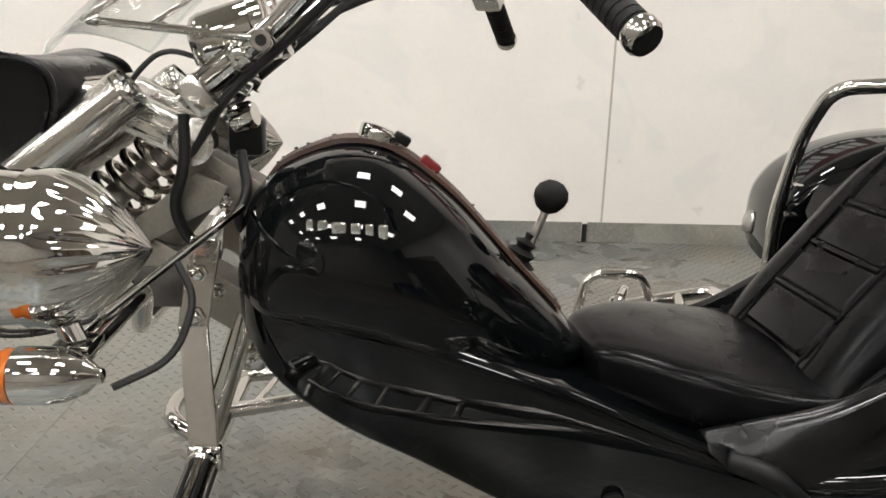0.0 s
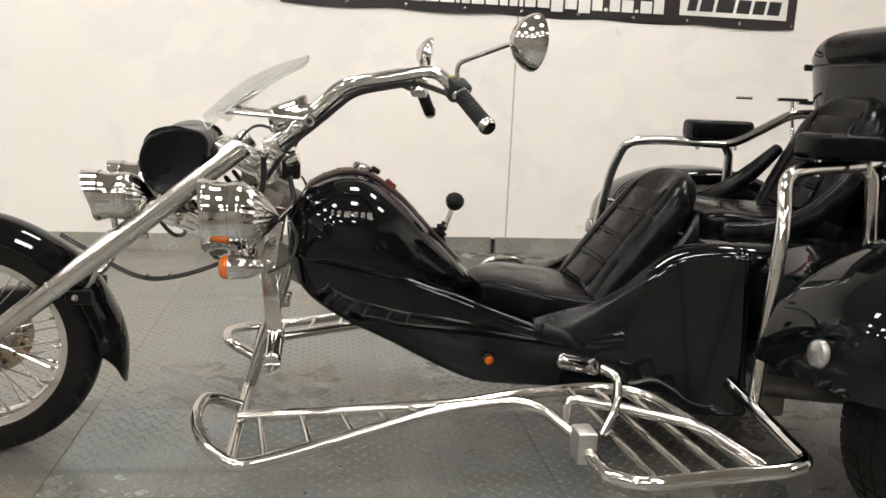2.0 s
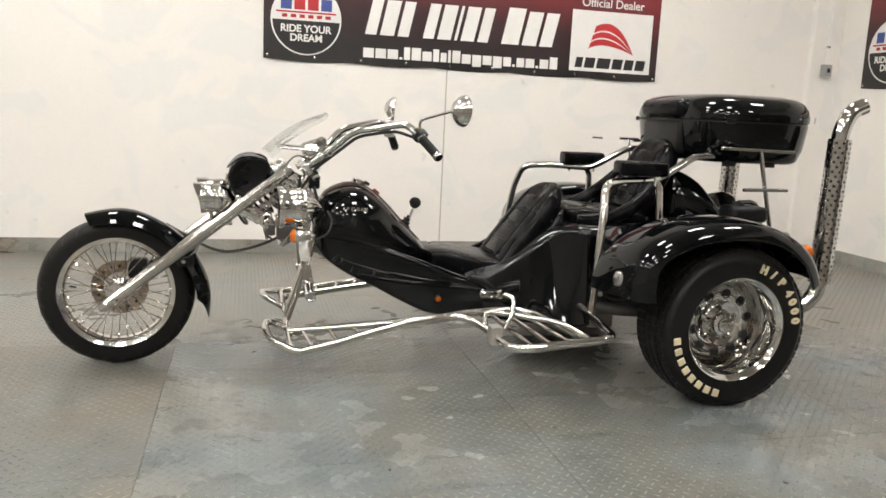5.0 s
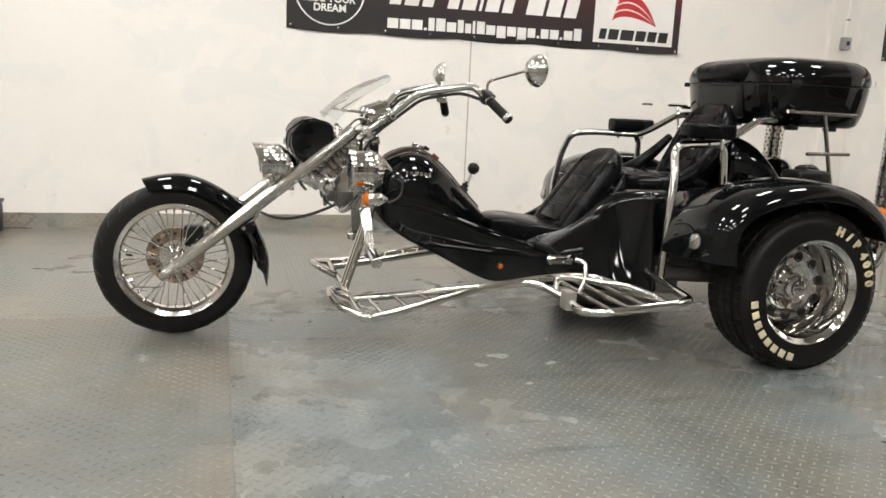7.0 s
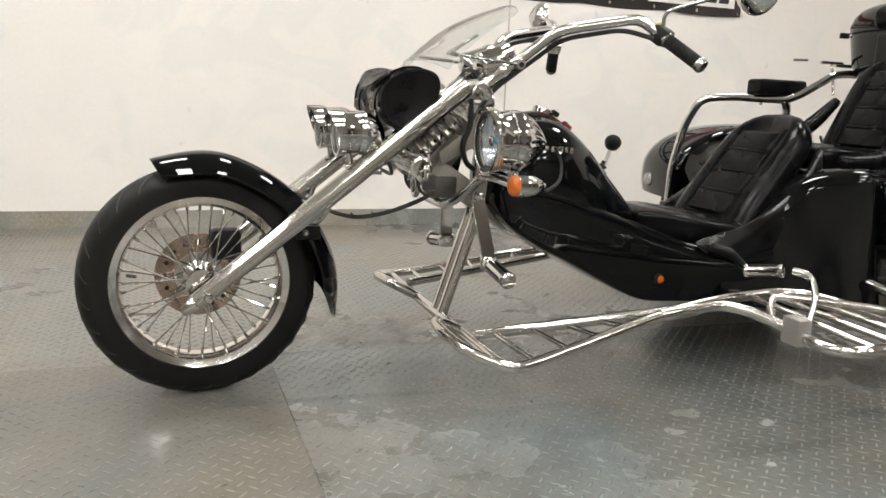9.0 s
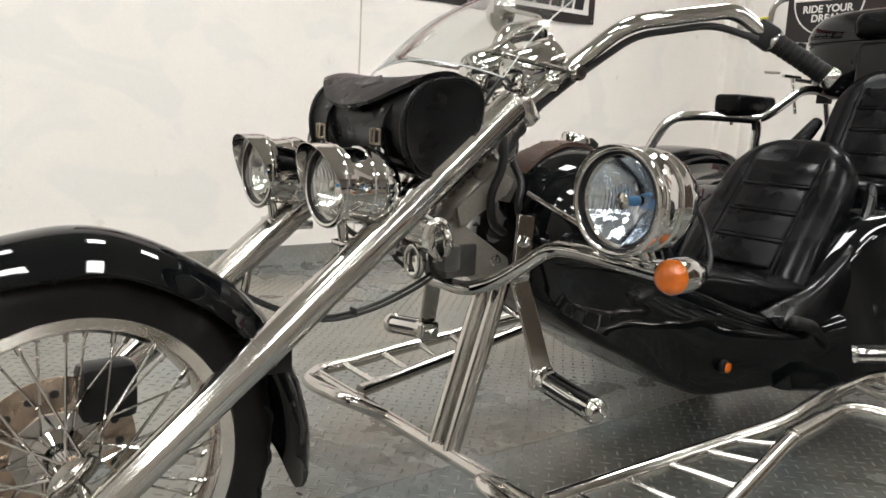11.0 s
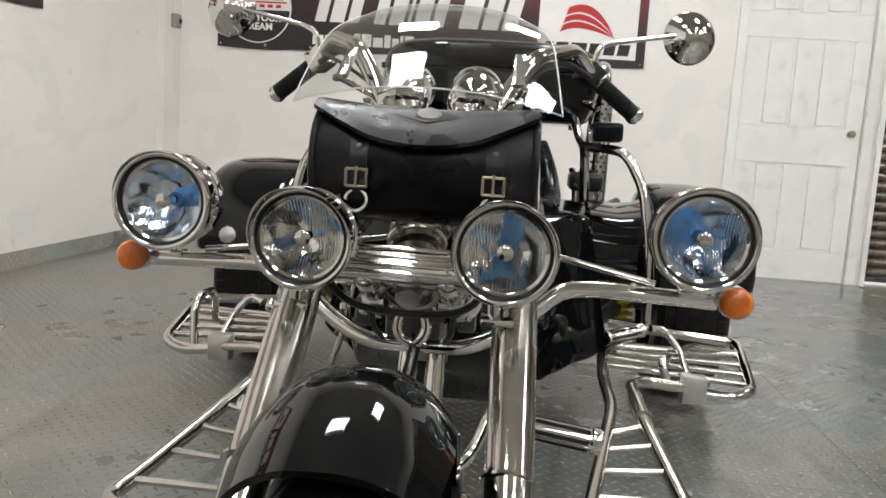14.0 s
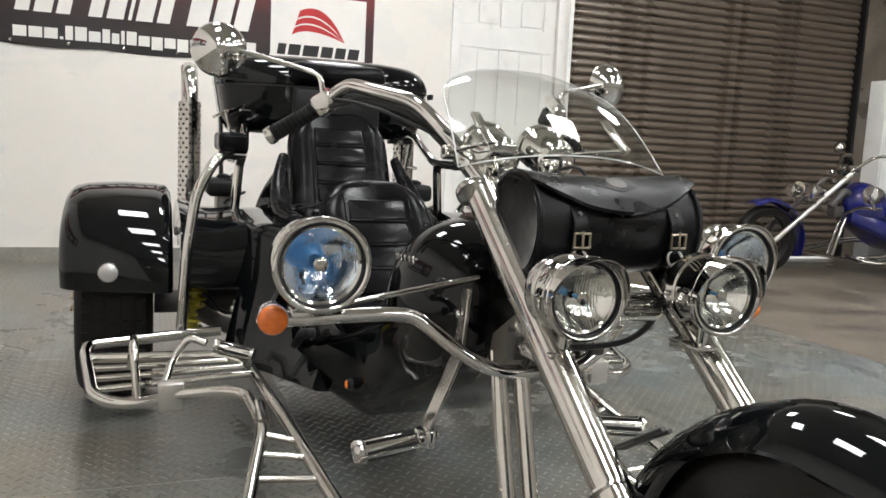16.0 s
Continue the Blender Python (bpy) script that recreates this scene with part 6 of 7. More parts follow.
# running gear
part("rear_axle", tube([(RX, -0.70, RZ), (RX, 0.70, RZ)], 0.045, 0, 16), DARKMETAL, T)
part("gearbox", loft_x([(1.88, 0.10, 0.25, 0.42), (2.0, 0.15, 0.22, 0.46), (2.25, 0.17, 0.21, 0.48), (2.45, 0.20, 0.20, 0.50), (2.6, 0.2, 0.2, 0.5)], 14, 3, 0, 24), DARKMETAL, T, "oily grey gearbox casing")
part("engine_block", rbox((2.62, -0.36, 0.26), (3.12, 0.36, 0.60), 0.03), DARKMETAL, T, "air-cooled engine with finned barrels")
for s in (-1, 1):
    for k in range(9):
        part("cooling_fin", rbox((2.70, s * (0.37 + 0.02 * k) - 0.004, 0.27), (2.98, s * (0.37 + 0.02 * k) + 0.004, 0.45), 0.003, seg=1), SATIN, T)
    part("mount_bracket", rbox((2.135, s * 0.435 - 0.006, 0.30), (2.20, s * 0.435 + 0.006, 0.42), 0.004), DARKMETAL, T)
    for z in (0.325, 0.395):
        part("mount_bolt", lathe([(0.012, 0), (0.012, 0.008), (0.006, 0.011)], (2.165, s * 0.441, z), (0, s, 0), 6), SATIN, T)
    part("brake_hose", tube([(2.13, s * 0.42, 0.40), (2.24, s * 0.47, 0.36), (2.34, s * 0.52, 0.42), (2.46, s * 0.56, 0.40)], 0.007, 0.06, 8), CABLE, T)
    part("side_engine_plate", rbox((2.11, s * 0.40 - 0.05, 0.235), (2.24, s * 0.40 + 0.05, 0.345), 0.01), GALV, T)
    part("axle_gaiter", lathe([(0.05, 0), (0.062, 0.01), (0.05, 0.02), (0.064, 0.03), (0.052, 0.04), (0.066, 0.05), (0.054, 0.06), (0.068, 0.07), (0.056, 0.08), (0.06, 0.09)], (RX, s * 0.52, RZ), (0, s, 0), 24), GRIP, T)
    sm = frame_to((2.38, s * 0.575, 0.23), (0.03, -s * 0.03, 0.28))
    part("shock_absorber", tube([sm @ Vector((0, 0, 0)), sm @ Vector((0, 0, 0.26))], 0.02, 0, 14), YELLOW, T, "yellow rear shock absorber")
    cs = [sm @ Vector((0.036 * math.cos(a), 0.036 * math.sin(a), 0.03 + 0.19 * a / (14 * math.pi))) for a in np.linspace(0, 14 * math.pi, 140)]
    part("shock_spring", tube(cs, 0.006, 0, 6), YELLOW, T)
    part("trailing_arm", tube([(2.05, s * 0.40, 0.33), (2.30, s * 0.50, 0.33), (RX, s * 0.60, RZ)], 0.03, 0.05, 12), DARKMETAL, T)
    # flat black air box with a chrome hoop behind the cowl
    part("air_box", rbox((2.80, s * 0.42 - 0.07, 0.745), (2.985, s * 0.42 + 0.07, 0.822), 0.022, seg=3), SATIN_BLACK, T, "low black air box")
    part("air_box_cap", lathe([(0.03, 0), (0.028, 0.012), (0.01, 0.02)], (2.86, s * 0.42, 0.8225), (0, 0, 1), 20), SATIN_BLACK, T)
    part("carburettor", tube([(2.88, s * 0.42, 0.58), (2.88, s * 0.42, 0.75)], 0.035, 0, 16), SATIN, T)
    pipe("air_hoop", [(2.90, s * 0.36, 0.83), (2.98, s * 0.37, 0.835), (3.015, s * 0.38, 0.79), (3.02, s * 0.39, 0.68)], 0.011, CHROME, bend=0.05, seg=12)
    pipe("fuel_line", [(2.62, s * 0.36, 0.78), (2.70, s * 0.42, 0.74), (2.80, s * 0.42, 0.72)], 0.006, CABLE, bend=0.05, seg=8)
    # upright exhaust with a perforated guard
    ex_x, ex_y = (3.30, 0.50) if s < 0 else (3.43, 0.53)
    ex = pipe("exhaust_pipe", [(3.08, s * 0.40, 0.33), (ex_x - 0.08, s * ex_y, 0.33), (ex_x, s * ex_y, 0.42), (ex_x + 0.02, s * ex_y, 1.20), (ex_x + 0.06, s * ex_y, 1.29), (ex_x + 0.13, s * ex_y, 1.32)], 0.040, CHROME, bend=0.11, seg=24, label="upright chrome exhaust stack")
    gm = frame_to((ex_x + 0.002, s * ex_y, 0.46), (0.02, 0, 0.76))
    bm = bmesh.new()
    rings = [[gm @ Vector((r * math.cos(a), r * math.sin(a), h)) for a in np.linspace(0, 2 * math.pi, 28, endpoint=False)] for h, r in ((0.0, 0.05), (0.0, 0.053), (0.70, 0.053), (0.70, 0.05))]
    skin(bm, rings, caps=False)
    g = part("perforated_guard", bm, STEEL, ex, "perforated polished heat guard")
    hole = None
    for row in range(30):
        for k in range(10):
            a = 2 * math.pi * (k + 0.5 * (row % 2)) / 10
            p = gm @ Vector((0.0532 * math.cos(a), 0.0532 * math.sin(a), 0.02 + row * 0.0228))
            d = gm.to_3x3() @ Vector((math.cos(a), math.sin(a), 0))
            if hole is None:
                hole = part("guard_hole", lathe([(0.0066, 0), (0.0062, 0.0006)], seg=8), CABLE, g, smooth=0)
                hole.matrix_world = frame_to(p, d)
            else:
                again(hole, frame_to(p, d), g)
    # chrome rods beside the top box
    pipe("luggage_rail", [(2.73, s * 0.44, 1.092), (3.12, s * 0.44, 1.086)], 0.0085, STEEL, bend=0, seg=12)
    pipe("rail_stay", [(2.943, s * 0.43, 1.088), (3.00, s * 0.42, 0.90), (3.07, s * 0.41, 0.66)], 0.0105, STEEL, bend=0.02, seg=12)
    part("box_mount", rbox((2.80, s * 0.36 - 0.02, 1.005), (2.85, s * 0.36 + 0.02, 1.075), 0.004), SATIN_BLACK, T)
    part("box_mount", rbox((3.02, s * 0.36 - 0.02, 1.005), (3.07, s * 0.36 + 0.02, 1.075), 0.004), SATIN_BLACK, T)
    pipe("side_marker_stalk", [(2.50, s * 0.36, 1.10), (2.46, s * 0.40, 1.10)], 0.005, STEEL, bend=0, seg=8)
pipe("grab_tee", [(2.64, 0.43, 1.10), (2.76, 0.43, 1.10)], 0.007, STEEL, bend=0, seg=10)
pipe("grab_tee_post", [(2.70, 0.43, 1.10), (2.70, 0.40, 0.96)], 0.006, STEEL, bend=0, seg=10)
pipe("short_rod", [(2.877, -0.425, 0.897), (3.118, -0.425, 0.901)], 0.0085, STEEL, bend=0, seg=12)
pipe("rear_bumper", [(3.02, -0.58, 0.70), (3.10, -0.52, 0.66), (3.18, 0.0, 0.64), (3.10, 0.52, 0.66), (3.02, 0.58, 0.70)], 0.019, CHROME, bend=0.1, seg=18, label="chrome rear bumper tube")
part("generator_cover", lathe([(0.05, 0), (0.12, 0.01), (0.13, 0.05), (0.12, 0.09), (0.04, 0.11)], (3.0, 0, 0.72), (1, 0, 0.1), 36), CHROME, T, "round chrome fan cover")

# top box with a padded back
bm = bmesh.new()
rings = []
box_st = [(1.022, 0.84), (1.036, 0.90), (1.09, 0.955), (1.17, 0.985), (1.214, 1.0)]
def box_ring(z, k, lift=0.0):
    out = []
    n = 72
    for i in range(n):
        a = 2 * math.pi * i / n
        cx_, sy_ = math.cos(a), math.sin(a)
        x = 2.995 + 0.345 * k * math.copysign(abs(cx_) ** (2 / 4.5), cx_)
        y = 0.455 * k * math.copysign(abs(sy_) ** (2 / 4.0), sy_)
        if cx_ < 0:
            x += 0.05 * (abs(y) / 0.455) ** 2
        else:
            x -= 0.09 * (abs(y) / 0.455) ** 2.2
        out.append((x, y, z))
    return out
skin(bm, [box_ring(z, k) for z, k in box_st])
tb = part("top_box", bm, PAINT, T, "large glossy black luggage top box", smooth=50)
bm = bmesh.new()
skin(bm, [box_ring(z, k) for z, k in ((1.220, 0.985), (1.224, 1.008), (1.250, 1.012), (1.285, 0.985), (1.315, 0.93), (1.335, 0.84), (1.349, 0.66), (1.355, 0.40), (1.357, 0.1))])
part("lid", bm, PAINT, tb, "domed glossy black lid", smooth=50)
bm = bmesh.new()
skin(bm, [box_ring(z, 0.987) for z in (1.212, 1.222)])
part("lid_seal", bm, CABLE, tb)
part("back_pad", rbox((2.625, -0.205, 1.222), (2.74, 0.195, 1.320), 0.04, seg=4), LEATHER, T, "padded black backrest on the top box")
part("back_pad_lower", rbox((2.645, -0.185, 1.05), (2.71, 0.175, 1.218), 0.02, seg=3), SATIN_BLACK, T)
for s in (-1, 1):
    part("lock", lathe([(0.016, 0), (0.016, 0.004), (0.012, 0.007), (0.002, 0.008)], (3.29, s * 0.345, 1.243), (0.75, s * 0.65, 0), 16), SATIN, T)
    part("catch", rbox((2.74, s * 0.440 - 0.008, 1.208), (2.785, s * 0.440 + 0.008, 1.232), 0.004), SATIN_BLACK, T)

# loose cables at the front
for y, dz in ((-0.006, 0.0), (0.006, 0.004)):
    run = spline([(0.20, 0.085, 0.62), (0.29, 0.065, 0.570), (0.36, 0.045, 0.532), (0.42, 0.025, 0.510), (0.48, 0.010, 0.503), (0.56, 0.0, 0.517), (0.64, -0.004, 0.544), (0.70, -0.004, 0.572), (0.76, -0.004, 0.62)], 40)
    pipe("front_cable", [(px, py + y, pz + dz) for px, py, pz in run], 0.0038, CABLE, bend=0, seg=8)
for tx, ty_, tz in ((0.455, 0.016, 0.506), (0.52, 0.005, 0.511)):
    part("cable_tie", rbox((tx - 0.003, ty_ - 0.013, tz - 0.006), (tx + 0.003, ty_ + 0.013, tz + 0.011), 0.002), CABLE, T)
pipe("speedo_cable", [(0.85, -0.05, 0.95), (0.78, -0.09, 0.975), (0.735, -0.10, 0.93), (0.70, -0.09, 0.86)], 0.004, CABLE, bend=0.06, seg=8)
pipe("spotlamp_wire", [(0.50, 0.135, 0.75), (0.55, 0.10, 0.655), (0.57, 0.0, 0.640), (0.55, -0.10, 0.655), (0.50, -0.135, 0.745)], 0.006, CABLE, bend=0.08, seg=8)
pipe("loom", [(0.80, -0.075, 0.88), (0.80, -0.085, 0.80), (0.775, -0.075, 0.74), (0.80, -0.06, 0.68), (0.84, -0.05, 0.66)], 0.009, CABLE, bend=0.06, seg=10)
pipe("loom", [(0.87, -0.02, 0.82), (0.885, -0.05, 0.76), (0.865, -0.06, 0.72), (0.90, -0.04, 0.66)], 0.008, CABLE, bend=0.05, seg=10)

# ---- leather roll bag strapped across the fork ----
bag = empty("tool_bag")
tagged(bag, "black leather tool roll bag strapped across the fork", "bag")
SEC = [(0.556, 0.785), (0.522, 0.799), (0.499, 0.831), (0.491, 0.872), (0.502, 0.912), (0.531, 0.941), (0.573, 0.953), (0.618, 0.954), (0.650, 0.938), (0.658, 0.905), (0.647, 0.862), (0.620, 0.820), (0.589, 0.791)]
loop = spline(SEC + [SEC[0]], 49)[:-1]
cx_, cz_ = loop.mean(0)
bm = bmesh.new()
rows = []
for y, k in ((-0.176, 0.90), (-0.180, 0.965), (-0.173, 1.0), (-0.09, 1.0), (-0.02, 0.992), (0.06, 1.0), (0.138, 1.0), (0.145, 0.965), (0.141, 0.90)):
    rows.append([(cx_ + (x - cx_) * k, y, cz_ + (z - cz_) * k) for x, z in loop])
skin(bm, rows)
bb = part("bag_body", bm, BAGLEATHER, bag, "stiff black leather body", smooth=50)
for y in (-0.174, 0.139):
    part("edge_welt", tube([(cx_ + (x - cx_) * 1.01, y, cz_ + (z - cz_) * 1.01) for x, z in loop], 0.005, 0, 8, closed=True), BAGLEATHER, bag)
# flap over the top with a bowed front edge
bm = bmesh.new()
rows = []
top = [(0.655, 0.921), (0.630, 0.940), (0.598, 0.952), (0.566, 0.952), (0.532, 0.943), (0.501, 0.924), (0.476, 0.899)]
tops = spline(top, 16)
for y in np.linspace(-0.178, 0.146, 31):
    q = (y + 0.016) / 0.162
    cut = 0.70 + 0.30 * (1 - q * q)
    row = []
    for i in range(14):
        f = i / 13 * cut * 15
        a = int(min(f, 14))
        x, z = tops[a] + (tops[a + 1] - tops[a]) * (f - a)
        rise = 0.009 * q * q
        row.append((x - 0.004, z + 0.004 + rise))
    rows.append([(x, y, z) for x, z in row] + [(x + 0.003, y, z - 0.006) for x, z in row[::-1]])
skin(bm, rows)
part("flap", bm, BAGLEATHER, bag, "curved leather flap", smooth=60)
part("badge", lathe([(0.019, 0), (0.0175, 0.0025), (0.008, 0.0035), (0.002, 0.0035)], (0.528, -0.02, 0.947), (-0.45, 0, 0.9), 28), DARKMETAL, bag, "oval metal badge")
part("badge_leather", slab([(-0.05, 0.0), (0.0, -0.03), (0.05, 0.0), (0.0, 0.02)], 0.004, frame_to((0.523, -0.02, 0.941), (-0.5, 0, 0.88), (0, 1, 0)) @ Matrix.Rotation(radians(90), 4, "Z"), 0.001), BAGLEATHER, bag)
for s in (-0.119, 0.071):
    pts = [(0.498, s, 0.908), (0.482, s, 0.884), (0.479, s, 0.852), (0.484, s, 0.825), (0.496, s, 0.803)]
    bm = bmesh.new()
    pts = spline(pts, 14)
    skin(bm, [[(x, y - 0.0125, z), (x, y + 0.0125, z), (x + 0.005, y + 0.0125, z), (x + 0.005, y - 0.0125, z)] for x, y, z in pts])
    st_ = part("strap", bm, BAGLEATHER, bag, "leather strap with a brass buckle", smooth=50)
    bz = 0.852
    fr = [(0.474, s - 0.0145, bz - 0.012), (0.474, s + 0.0145, bz - 0.012), (0.474, s + 0.0145, bz + 0.012), (0.474, s - 0.0145, bz + 0.012)]
    for a, b in zip(fr, fr[1:] + fr[:1]):
        part("buckle_bar", tube([a, b], 0.0020, 0, 8, round_end=True), BRASS, st_)
    part("buckle_pin", tube([(0.472, s, bz + 0.016), (0.471, s, bz - 0.014)], 0.002, 0, 8), BRASS, st_)
    part("ring", tube([(0.480 + 0.004 * math.sin(a), s + 0.015 * math.cos(a), 0.820 + 0.015 * math.sin(a)) for a in np.linspace(0, 2 * math.pi, 22, endpoint=False)], 0.0022, 0, 8, closed=True), SATIN, st_)
    part("rivet", lathe([(0.005, 0), (0.004, 0.002), (0.001, 0.003)], (0.487, s, 0.896), (-1, 0, 0.5), 10), DARKMETAL, st_)

# the machine is a little wider on its right-hand side
def sway(p):
    c = 0.013 * min(max((p[0] - 0.1) / 0.6, 0), 1)
    return c * (1 + min(max(p[1] / 0.45, -1), 1))


for ob in trike.children_recursive + bag.children_recursive:
    m = ob.matrix_basis
    if ob.data.users == 1 and m == Matrix():
        for v in ob.data.vertices:
            v.co.y += sway(v.co)
    elif ob.parent in (trike, bag) or ob.parent.matrix_basis == Matrix():
        mid = m @ (sum((Vector(b) for b in ob.bound_box), Vector()) / 8)
        ob.matrix_basis = Matrix.Translation((0, sway(mid), 0)) @ m

# ---- blue trike parked by the shutter ----
blue = empty("blue_trike")
tagged(blue, "blue and chrome motor trike parked by the roller shutter", "trike")
B = Vector((5.05, -4.52, 0))
bd = Vector((-0.06, -1.0, 0)).normalized()


def bp(f, side, z):
    lat = Vector((-bd.y, bd.x, 0))
    return B + bd * f + lat * side + Vector((0, 0, z))


wax = Vector((-bd.y, bd.x, 0))
o = part("front_wheel", lathe([(0.23, -0.05), (0.29, -0.055), (0.315, -0.03), (0.322, 0), (0.315, 0.03), (0.29, 0.055), (0.23, 0.05)], bp(0, 0, 0.322), wax, 48, caps=False), RUBBER, blue)
part("rim", lathe([(0.23, -0.045), (0.245, -0.05), (0.24, 0), (0.245, 0.05), (0.23, 0.045)], bp(0, 0, 0.322), wax, 48, caps=False), DARKMETAL, o)
part("hub", lathe([(0.03, -0.06), (0.03, 0.06)], bp(0, 0, 0.322), wax, 16), CHROME, o)
for i in range(20):
    a = 2 * math.pi * i / 20
    e = bp(0.235 * math.cos(a), 0.0, 0.322 + 0.235 * math.sin(a))
    part("spoke", tube([bp(0, 0.03 * (-1) ** i, 0.322), e], 0.0022, 0, 5), DARKMETAL, o)
bm = bmesh.new()
rows = []
for a in np.linspace(radians(118), radians(-22), 24):
    rows.append([bp(0.372 * math.cos(a), y, 0.322 + (0.385 - 0.03 * abs(y / 0.09) ** 3) * math.sin(a)) for y in np.linspace(-0.09, 0.09, 9)] + [bp(0.365 * math.cos(a), y, 0.320 + (0.377 - 0.03 * abs(y / 0.09) ** 3) * math.sin(a)) for y in np.linspace(0.088, -0.088, 9)])
skin(bm, rows)
part("front_mudguard", bm, BLUEPAINT, blue)
for s in (-1, 1):
    fk = part("fork_tube", tube([bp(0, s * 0.12, 0.322), bp(0.42, s * 0.12, 0.66), bp(0.78, s * 0.12, 0.95)], [0.024, 0.022, 0.022], 0, 14), DARKMETAL if s > 0 else SATIN, blue)
    part("fork_cap", lathe([(0.026, 0), (0.027, 0.014), (0.020, 0.02), (0.003, 0.021)], bp(0.78, s * 0.12, 0.95), bd * 0.78 + Vector((0, 0, 0.63)), 16), CHROME, fk)
    hb = part("handlebar", tube([bp(0.80, s * 0.08, 0.97), bp(0.95, s * 0.2, 1.12), bp(1.15, s * 0.30, 1.14), bp(1.24, s * 0.37, 1.07)], 0.015, 0.05, 12), CHROME, blue)
    part("grip", tube([bp(1.235, s * 0.37, 1.075), bp(1.30, s * 0.45, 1.0)], 0.021, 0, 14, round_end=True), GRIP, hb)
    part("switch_block", rbox((-0.022, -0.022, -0.045), (0.026, 0.022, 0.0), 0.006, frame_to(bp(1.235, s * 0.37, 1.075), bd * 0.5 + Vector((0, 0, -0.5)))), SATIN_BLACK, hb)
    mr = part("mirror", lathe([(0.006, -0.045), (0.03, -0.036), (0.055, -0.014), (0.061, 0.0), (0.058, 0.006), (0.003, 0.008)], bp(1.18, s * 0.50, 1.20), bd, 24), CHROME, blue)
    part("mirror_stalk", tube([bp(1.16, s * 0.32, 1.12), bp(1.18, s * 0.40, 1.17), bp(1.17, s * 0.49, 1.20)], 0.006, 0.03, 8), CHROME, mr)
    for f, side, z, r, nm in ((0.34, 0.135, 0.78, 0.064, "spotlamp"), (0.70, 0.44, 0.78, 0.082, "headlamp")):
        lm = part(nm, lathe([(r * 0.97, 0.0), (r * 1.04, 0.004), (r * 1.02, 0.022), (r * 0.96, 0.045), (r * 0.80, 0.09), (r * 0.45, 0.135), (0.004, 0.155)], bp(f, s * side, z), bd, 28), CHROME, blue)
        part("lamp_glass", lathe([(0.002, -0.012), (r * 0.6, -0.008), (r * 0.95, -0.0005)], bp(f, s * side, z), bd, 24), BOWL if nm == "spotlamp" or s < 0 else BRICKPAD, lm)
        part("lamp_stem", tube([bp(f + 0.05, s * side, z - r), bp(f + 0.07, s * side, z - r - 0.05)], 0.010, 0, 8), CHROME, lm)
    part("lamp_bar", tube([bp(0.74, 0, 0.56), bp(0.76, s * 0.15, 0.60), bp(0.78, s * 0.25, 0.66), bp(0.78, s * 0.50, 0.66)], 0.014, 0.05, 10), CHROME, blue)
    fb = part("footboard", tube([bp(0.65, s * 0.30, 0.225), bp(0.66, s * 0.46, 0.20), bp(0.78, s * 0.56, 0.185), bp(1.26, s * 0.49, 0.28), bp(1.6, s * 0.55, 0.29), bp(2.05, s * 0.62, 0.30)], 0.017, 0.05, 12), CHROME, blue)
    part("inner_rail", tube([bp(0.75, s * 0.31, 0.20), bp(1.34, s * 0.42, 0.275), bp(2.0, s * 0.45, 0.30)], 0.015, 0.05, 10), CHROME, fb)
    for k in range(4):
        part("rung", tube([bp(0.85 + 0.11 * k, s * (0.33 + 0.02 * k), 0.21 + 0.014 * k), bp(0.88 + 0.11 * k, s * (0.545 - 0.014 * k), 0.205 + 0.022 * k)], 0.008, 0, 8), CHROME, fb)
    part("frame_post", tube([bp(0.86, s * 0.03, 0.55), bp(0.74, s * 0.03, 0.19)], 0.018, 0, 12), CHROME, blue)
    part("grab_rail", tube([bp(2.05, s * 0.60, 0.31), bp(2.08, s * 0.58, 0.80), bp(2.13, s * 0.50, 0.91), bp(2.45, s * 0.38, 0.93)], 0.017, 0.06, 10), CHROME, blue)
    part("rear_wheel", lathe([(0.20, -0.10), (0.30, -0.13), (0.34, -0.10), (0.345, 0.10), (0.30, 0.13), (0.20, 0.10)], bp(2.55, s * 0.8, 0.345), wax, 40), RUBBER, blue)
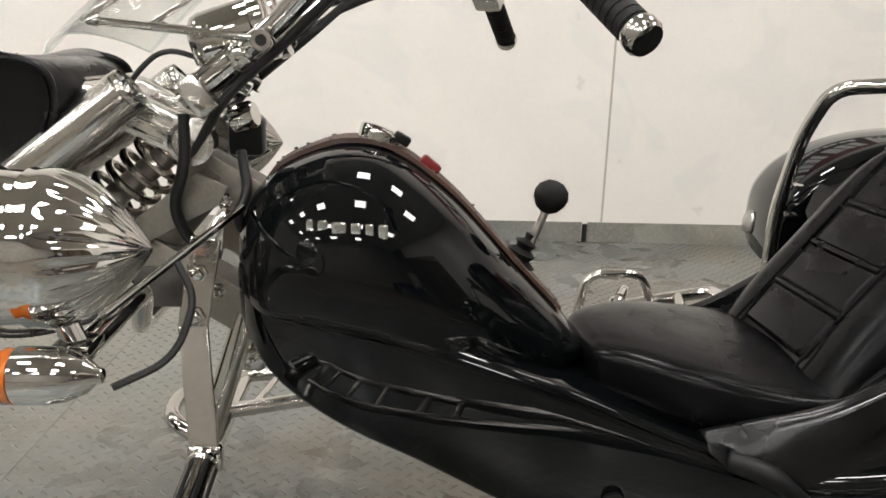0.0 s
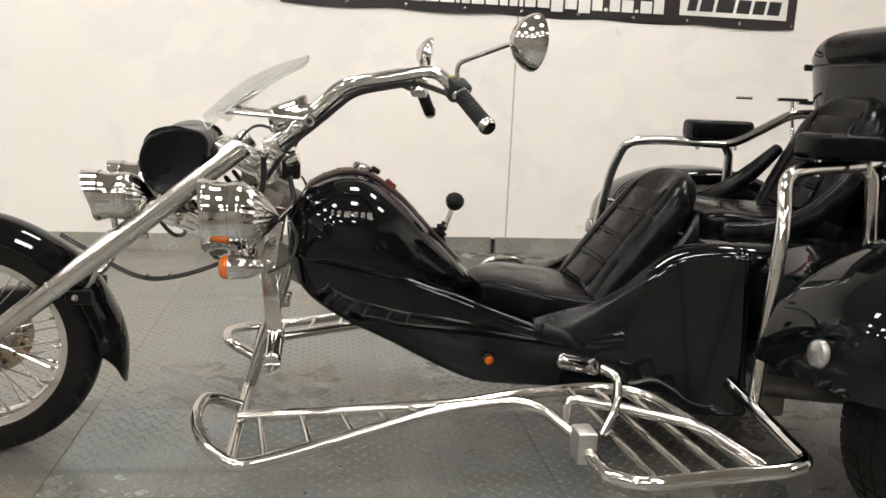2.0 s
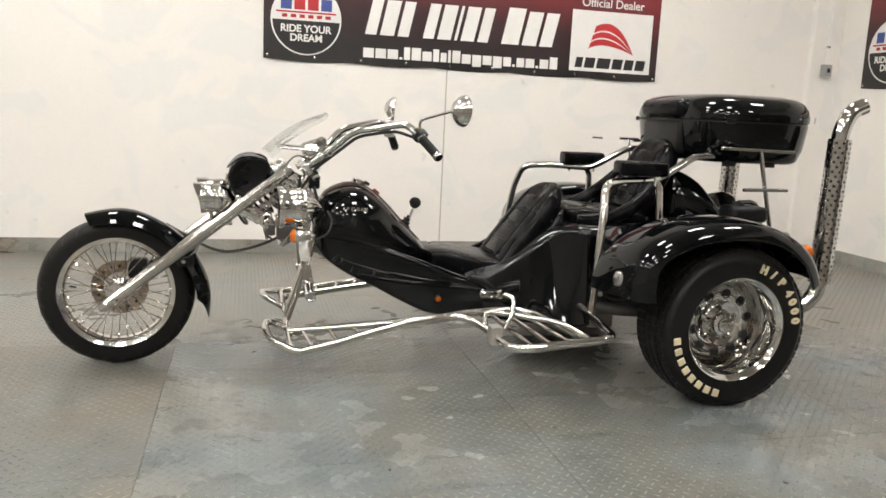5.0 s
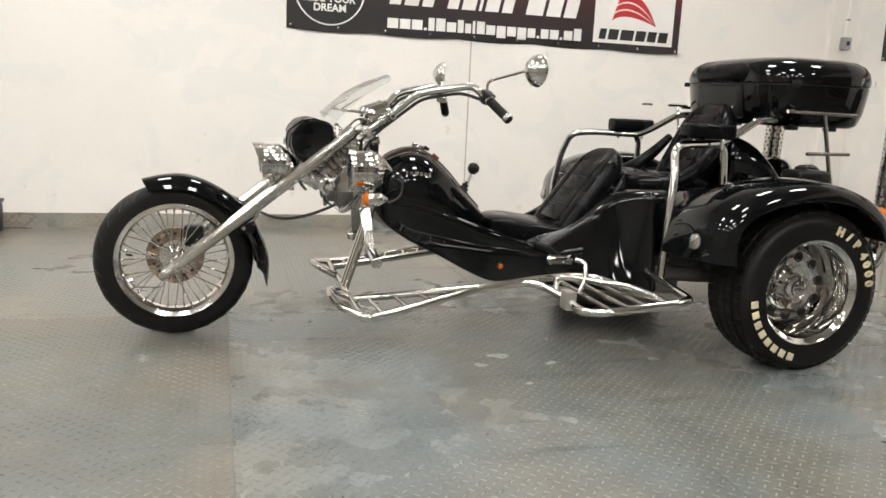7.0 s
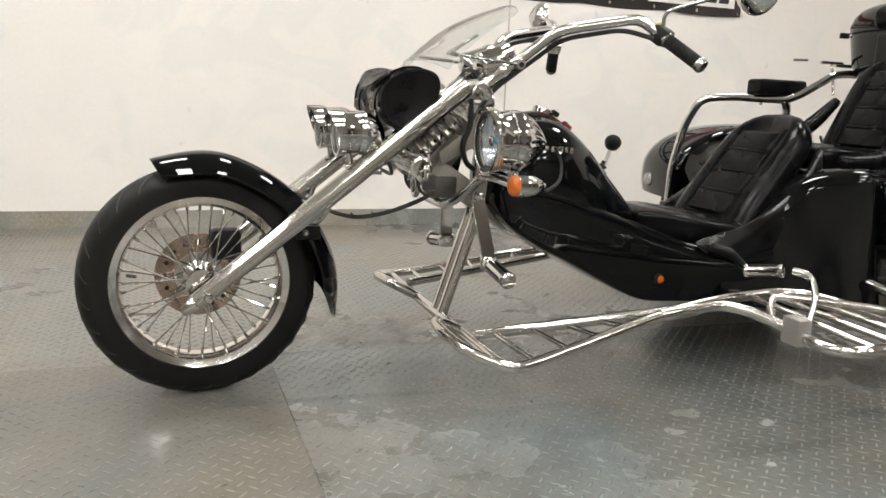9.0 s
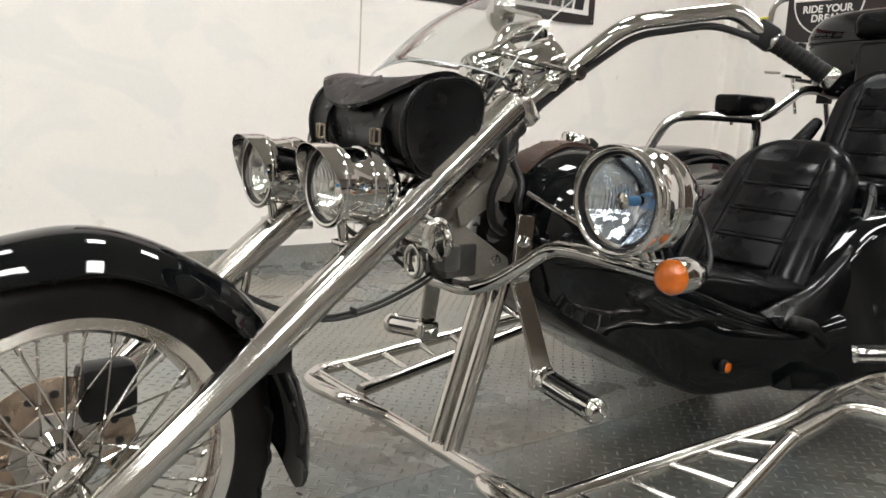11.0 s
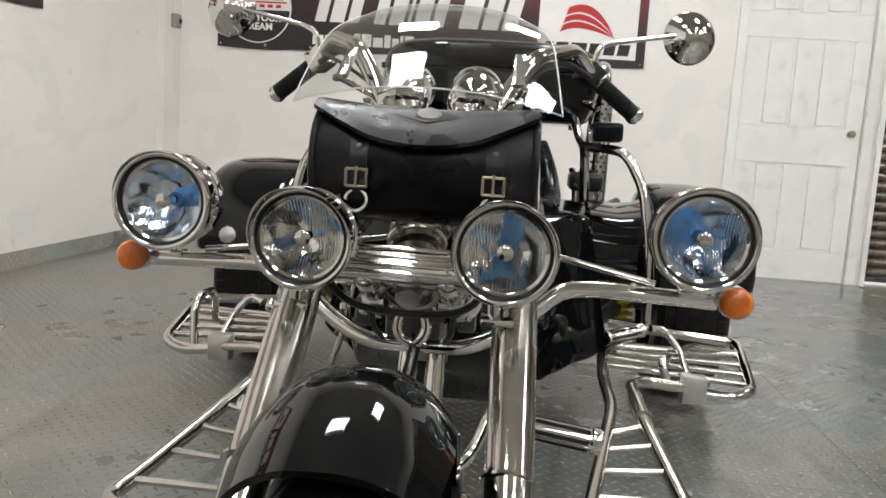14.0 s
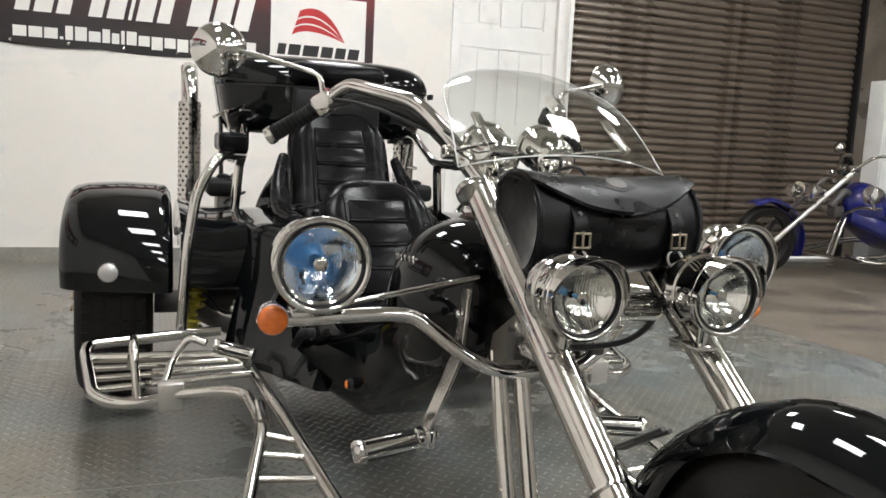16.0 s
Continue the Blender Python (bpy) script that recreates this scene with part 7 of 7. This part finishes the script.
part("yoke", rbox((-0.135, -0.035, -0.02), (0.135, 0.035, 0.02), 0.008, frame_to(bp(0.72, 0, 0.90), bd * 0.78 + Vector((0, 0, 0.63)))), ALU, blue)
part("lower_yoke", rbox((-0.135, -0.035, -0.02), (0.135, 0.035, 0.02), 0.008, frame_to(bp(0.50, 0, 0.72), bd * 0.78 + Vector((0, 0, 0.63)))), ALU, blue)
part("steering_head", tube([bp(0.70, 0, 0.64), bp(0.84, 0, 0.80), bp(1.0, 0, 0.68)], 0.036, 0.05, 14), DARKMETAL, blue)
part("headstock_cover", rbox((-0.05, -0.06, -0.05), (0.05, 0.06, 0.05), 0.015, Matrix.Translation(bp(0.76, 0, 0.60))), DARKMETAL, blue)
for s in (-1, 1):
    part("gauge", lathe([(0.01, 0), (0.042, 0.006), (0.046, 0.02), (0.046, 0.08), (0.04, 0.09), (0.002, 0.092)], bp(0.80, s * 0.06, 0.98), bd * 0.9 + Vector((0, 0, 0.3)), 20), CHROME, blue)
part("cross_bar", tube([bp(0.65, -0.5, 0.19), bp(0.65, 0.5, 0.19)], 0.018, 0, 10), CHROME, blue)


def along(stations, p=2.5):
    bm = bmesh.new()
    rings = []
    for f, w, zb, zt in spline(stations, 30):
        ring = oval(0, w, zb, zt, p, 32)
        rings.append([bp(f, y, z) for _, y, z in ring])
    skin(bm, rings)
    return bm


part("tank", along([(0.86, 0.04, 0.58, 0.72), (0.95, 0.15, 0.52, 0.85), (1.05, 0.2, 0.50, 0.88), (1.2, 0.18, 0.48, 0.78), (1.4, 0.10, 0.46, 0.56)]), BLUEPAINT, blue, "glossy blue fuel tank")
part("body", along([(0.88, 0.08, 0.50, 0.64), (1.1, 0.2, 0.38, 0.58), (1.4, 0.24, 0.24, 0.50), (1.8, 0.32, 0.25, 0.55), (2.1, 0.48, 0.30, 0.72), (2.9, 0.5, 0.40, 0.80)], 3.2), BLUEPAINT, blue, "glossy blue body")
part("seat", along([(1.45, 0.12, 0.45, 0.56), (1.7, 0.2, 0.45, 0.55), (1.85, 0.2, 0.5, 0.75), (2.05, 0.2, 0.55, 0.95)], 3.2), LEATHER, blue)
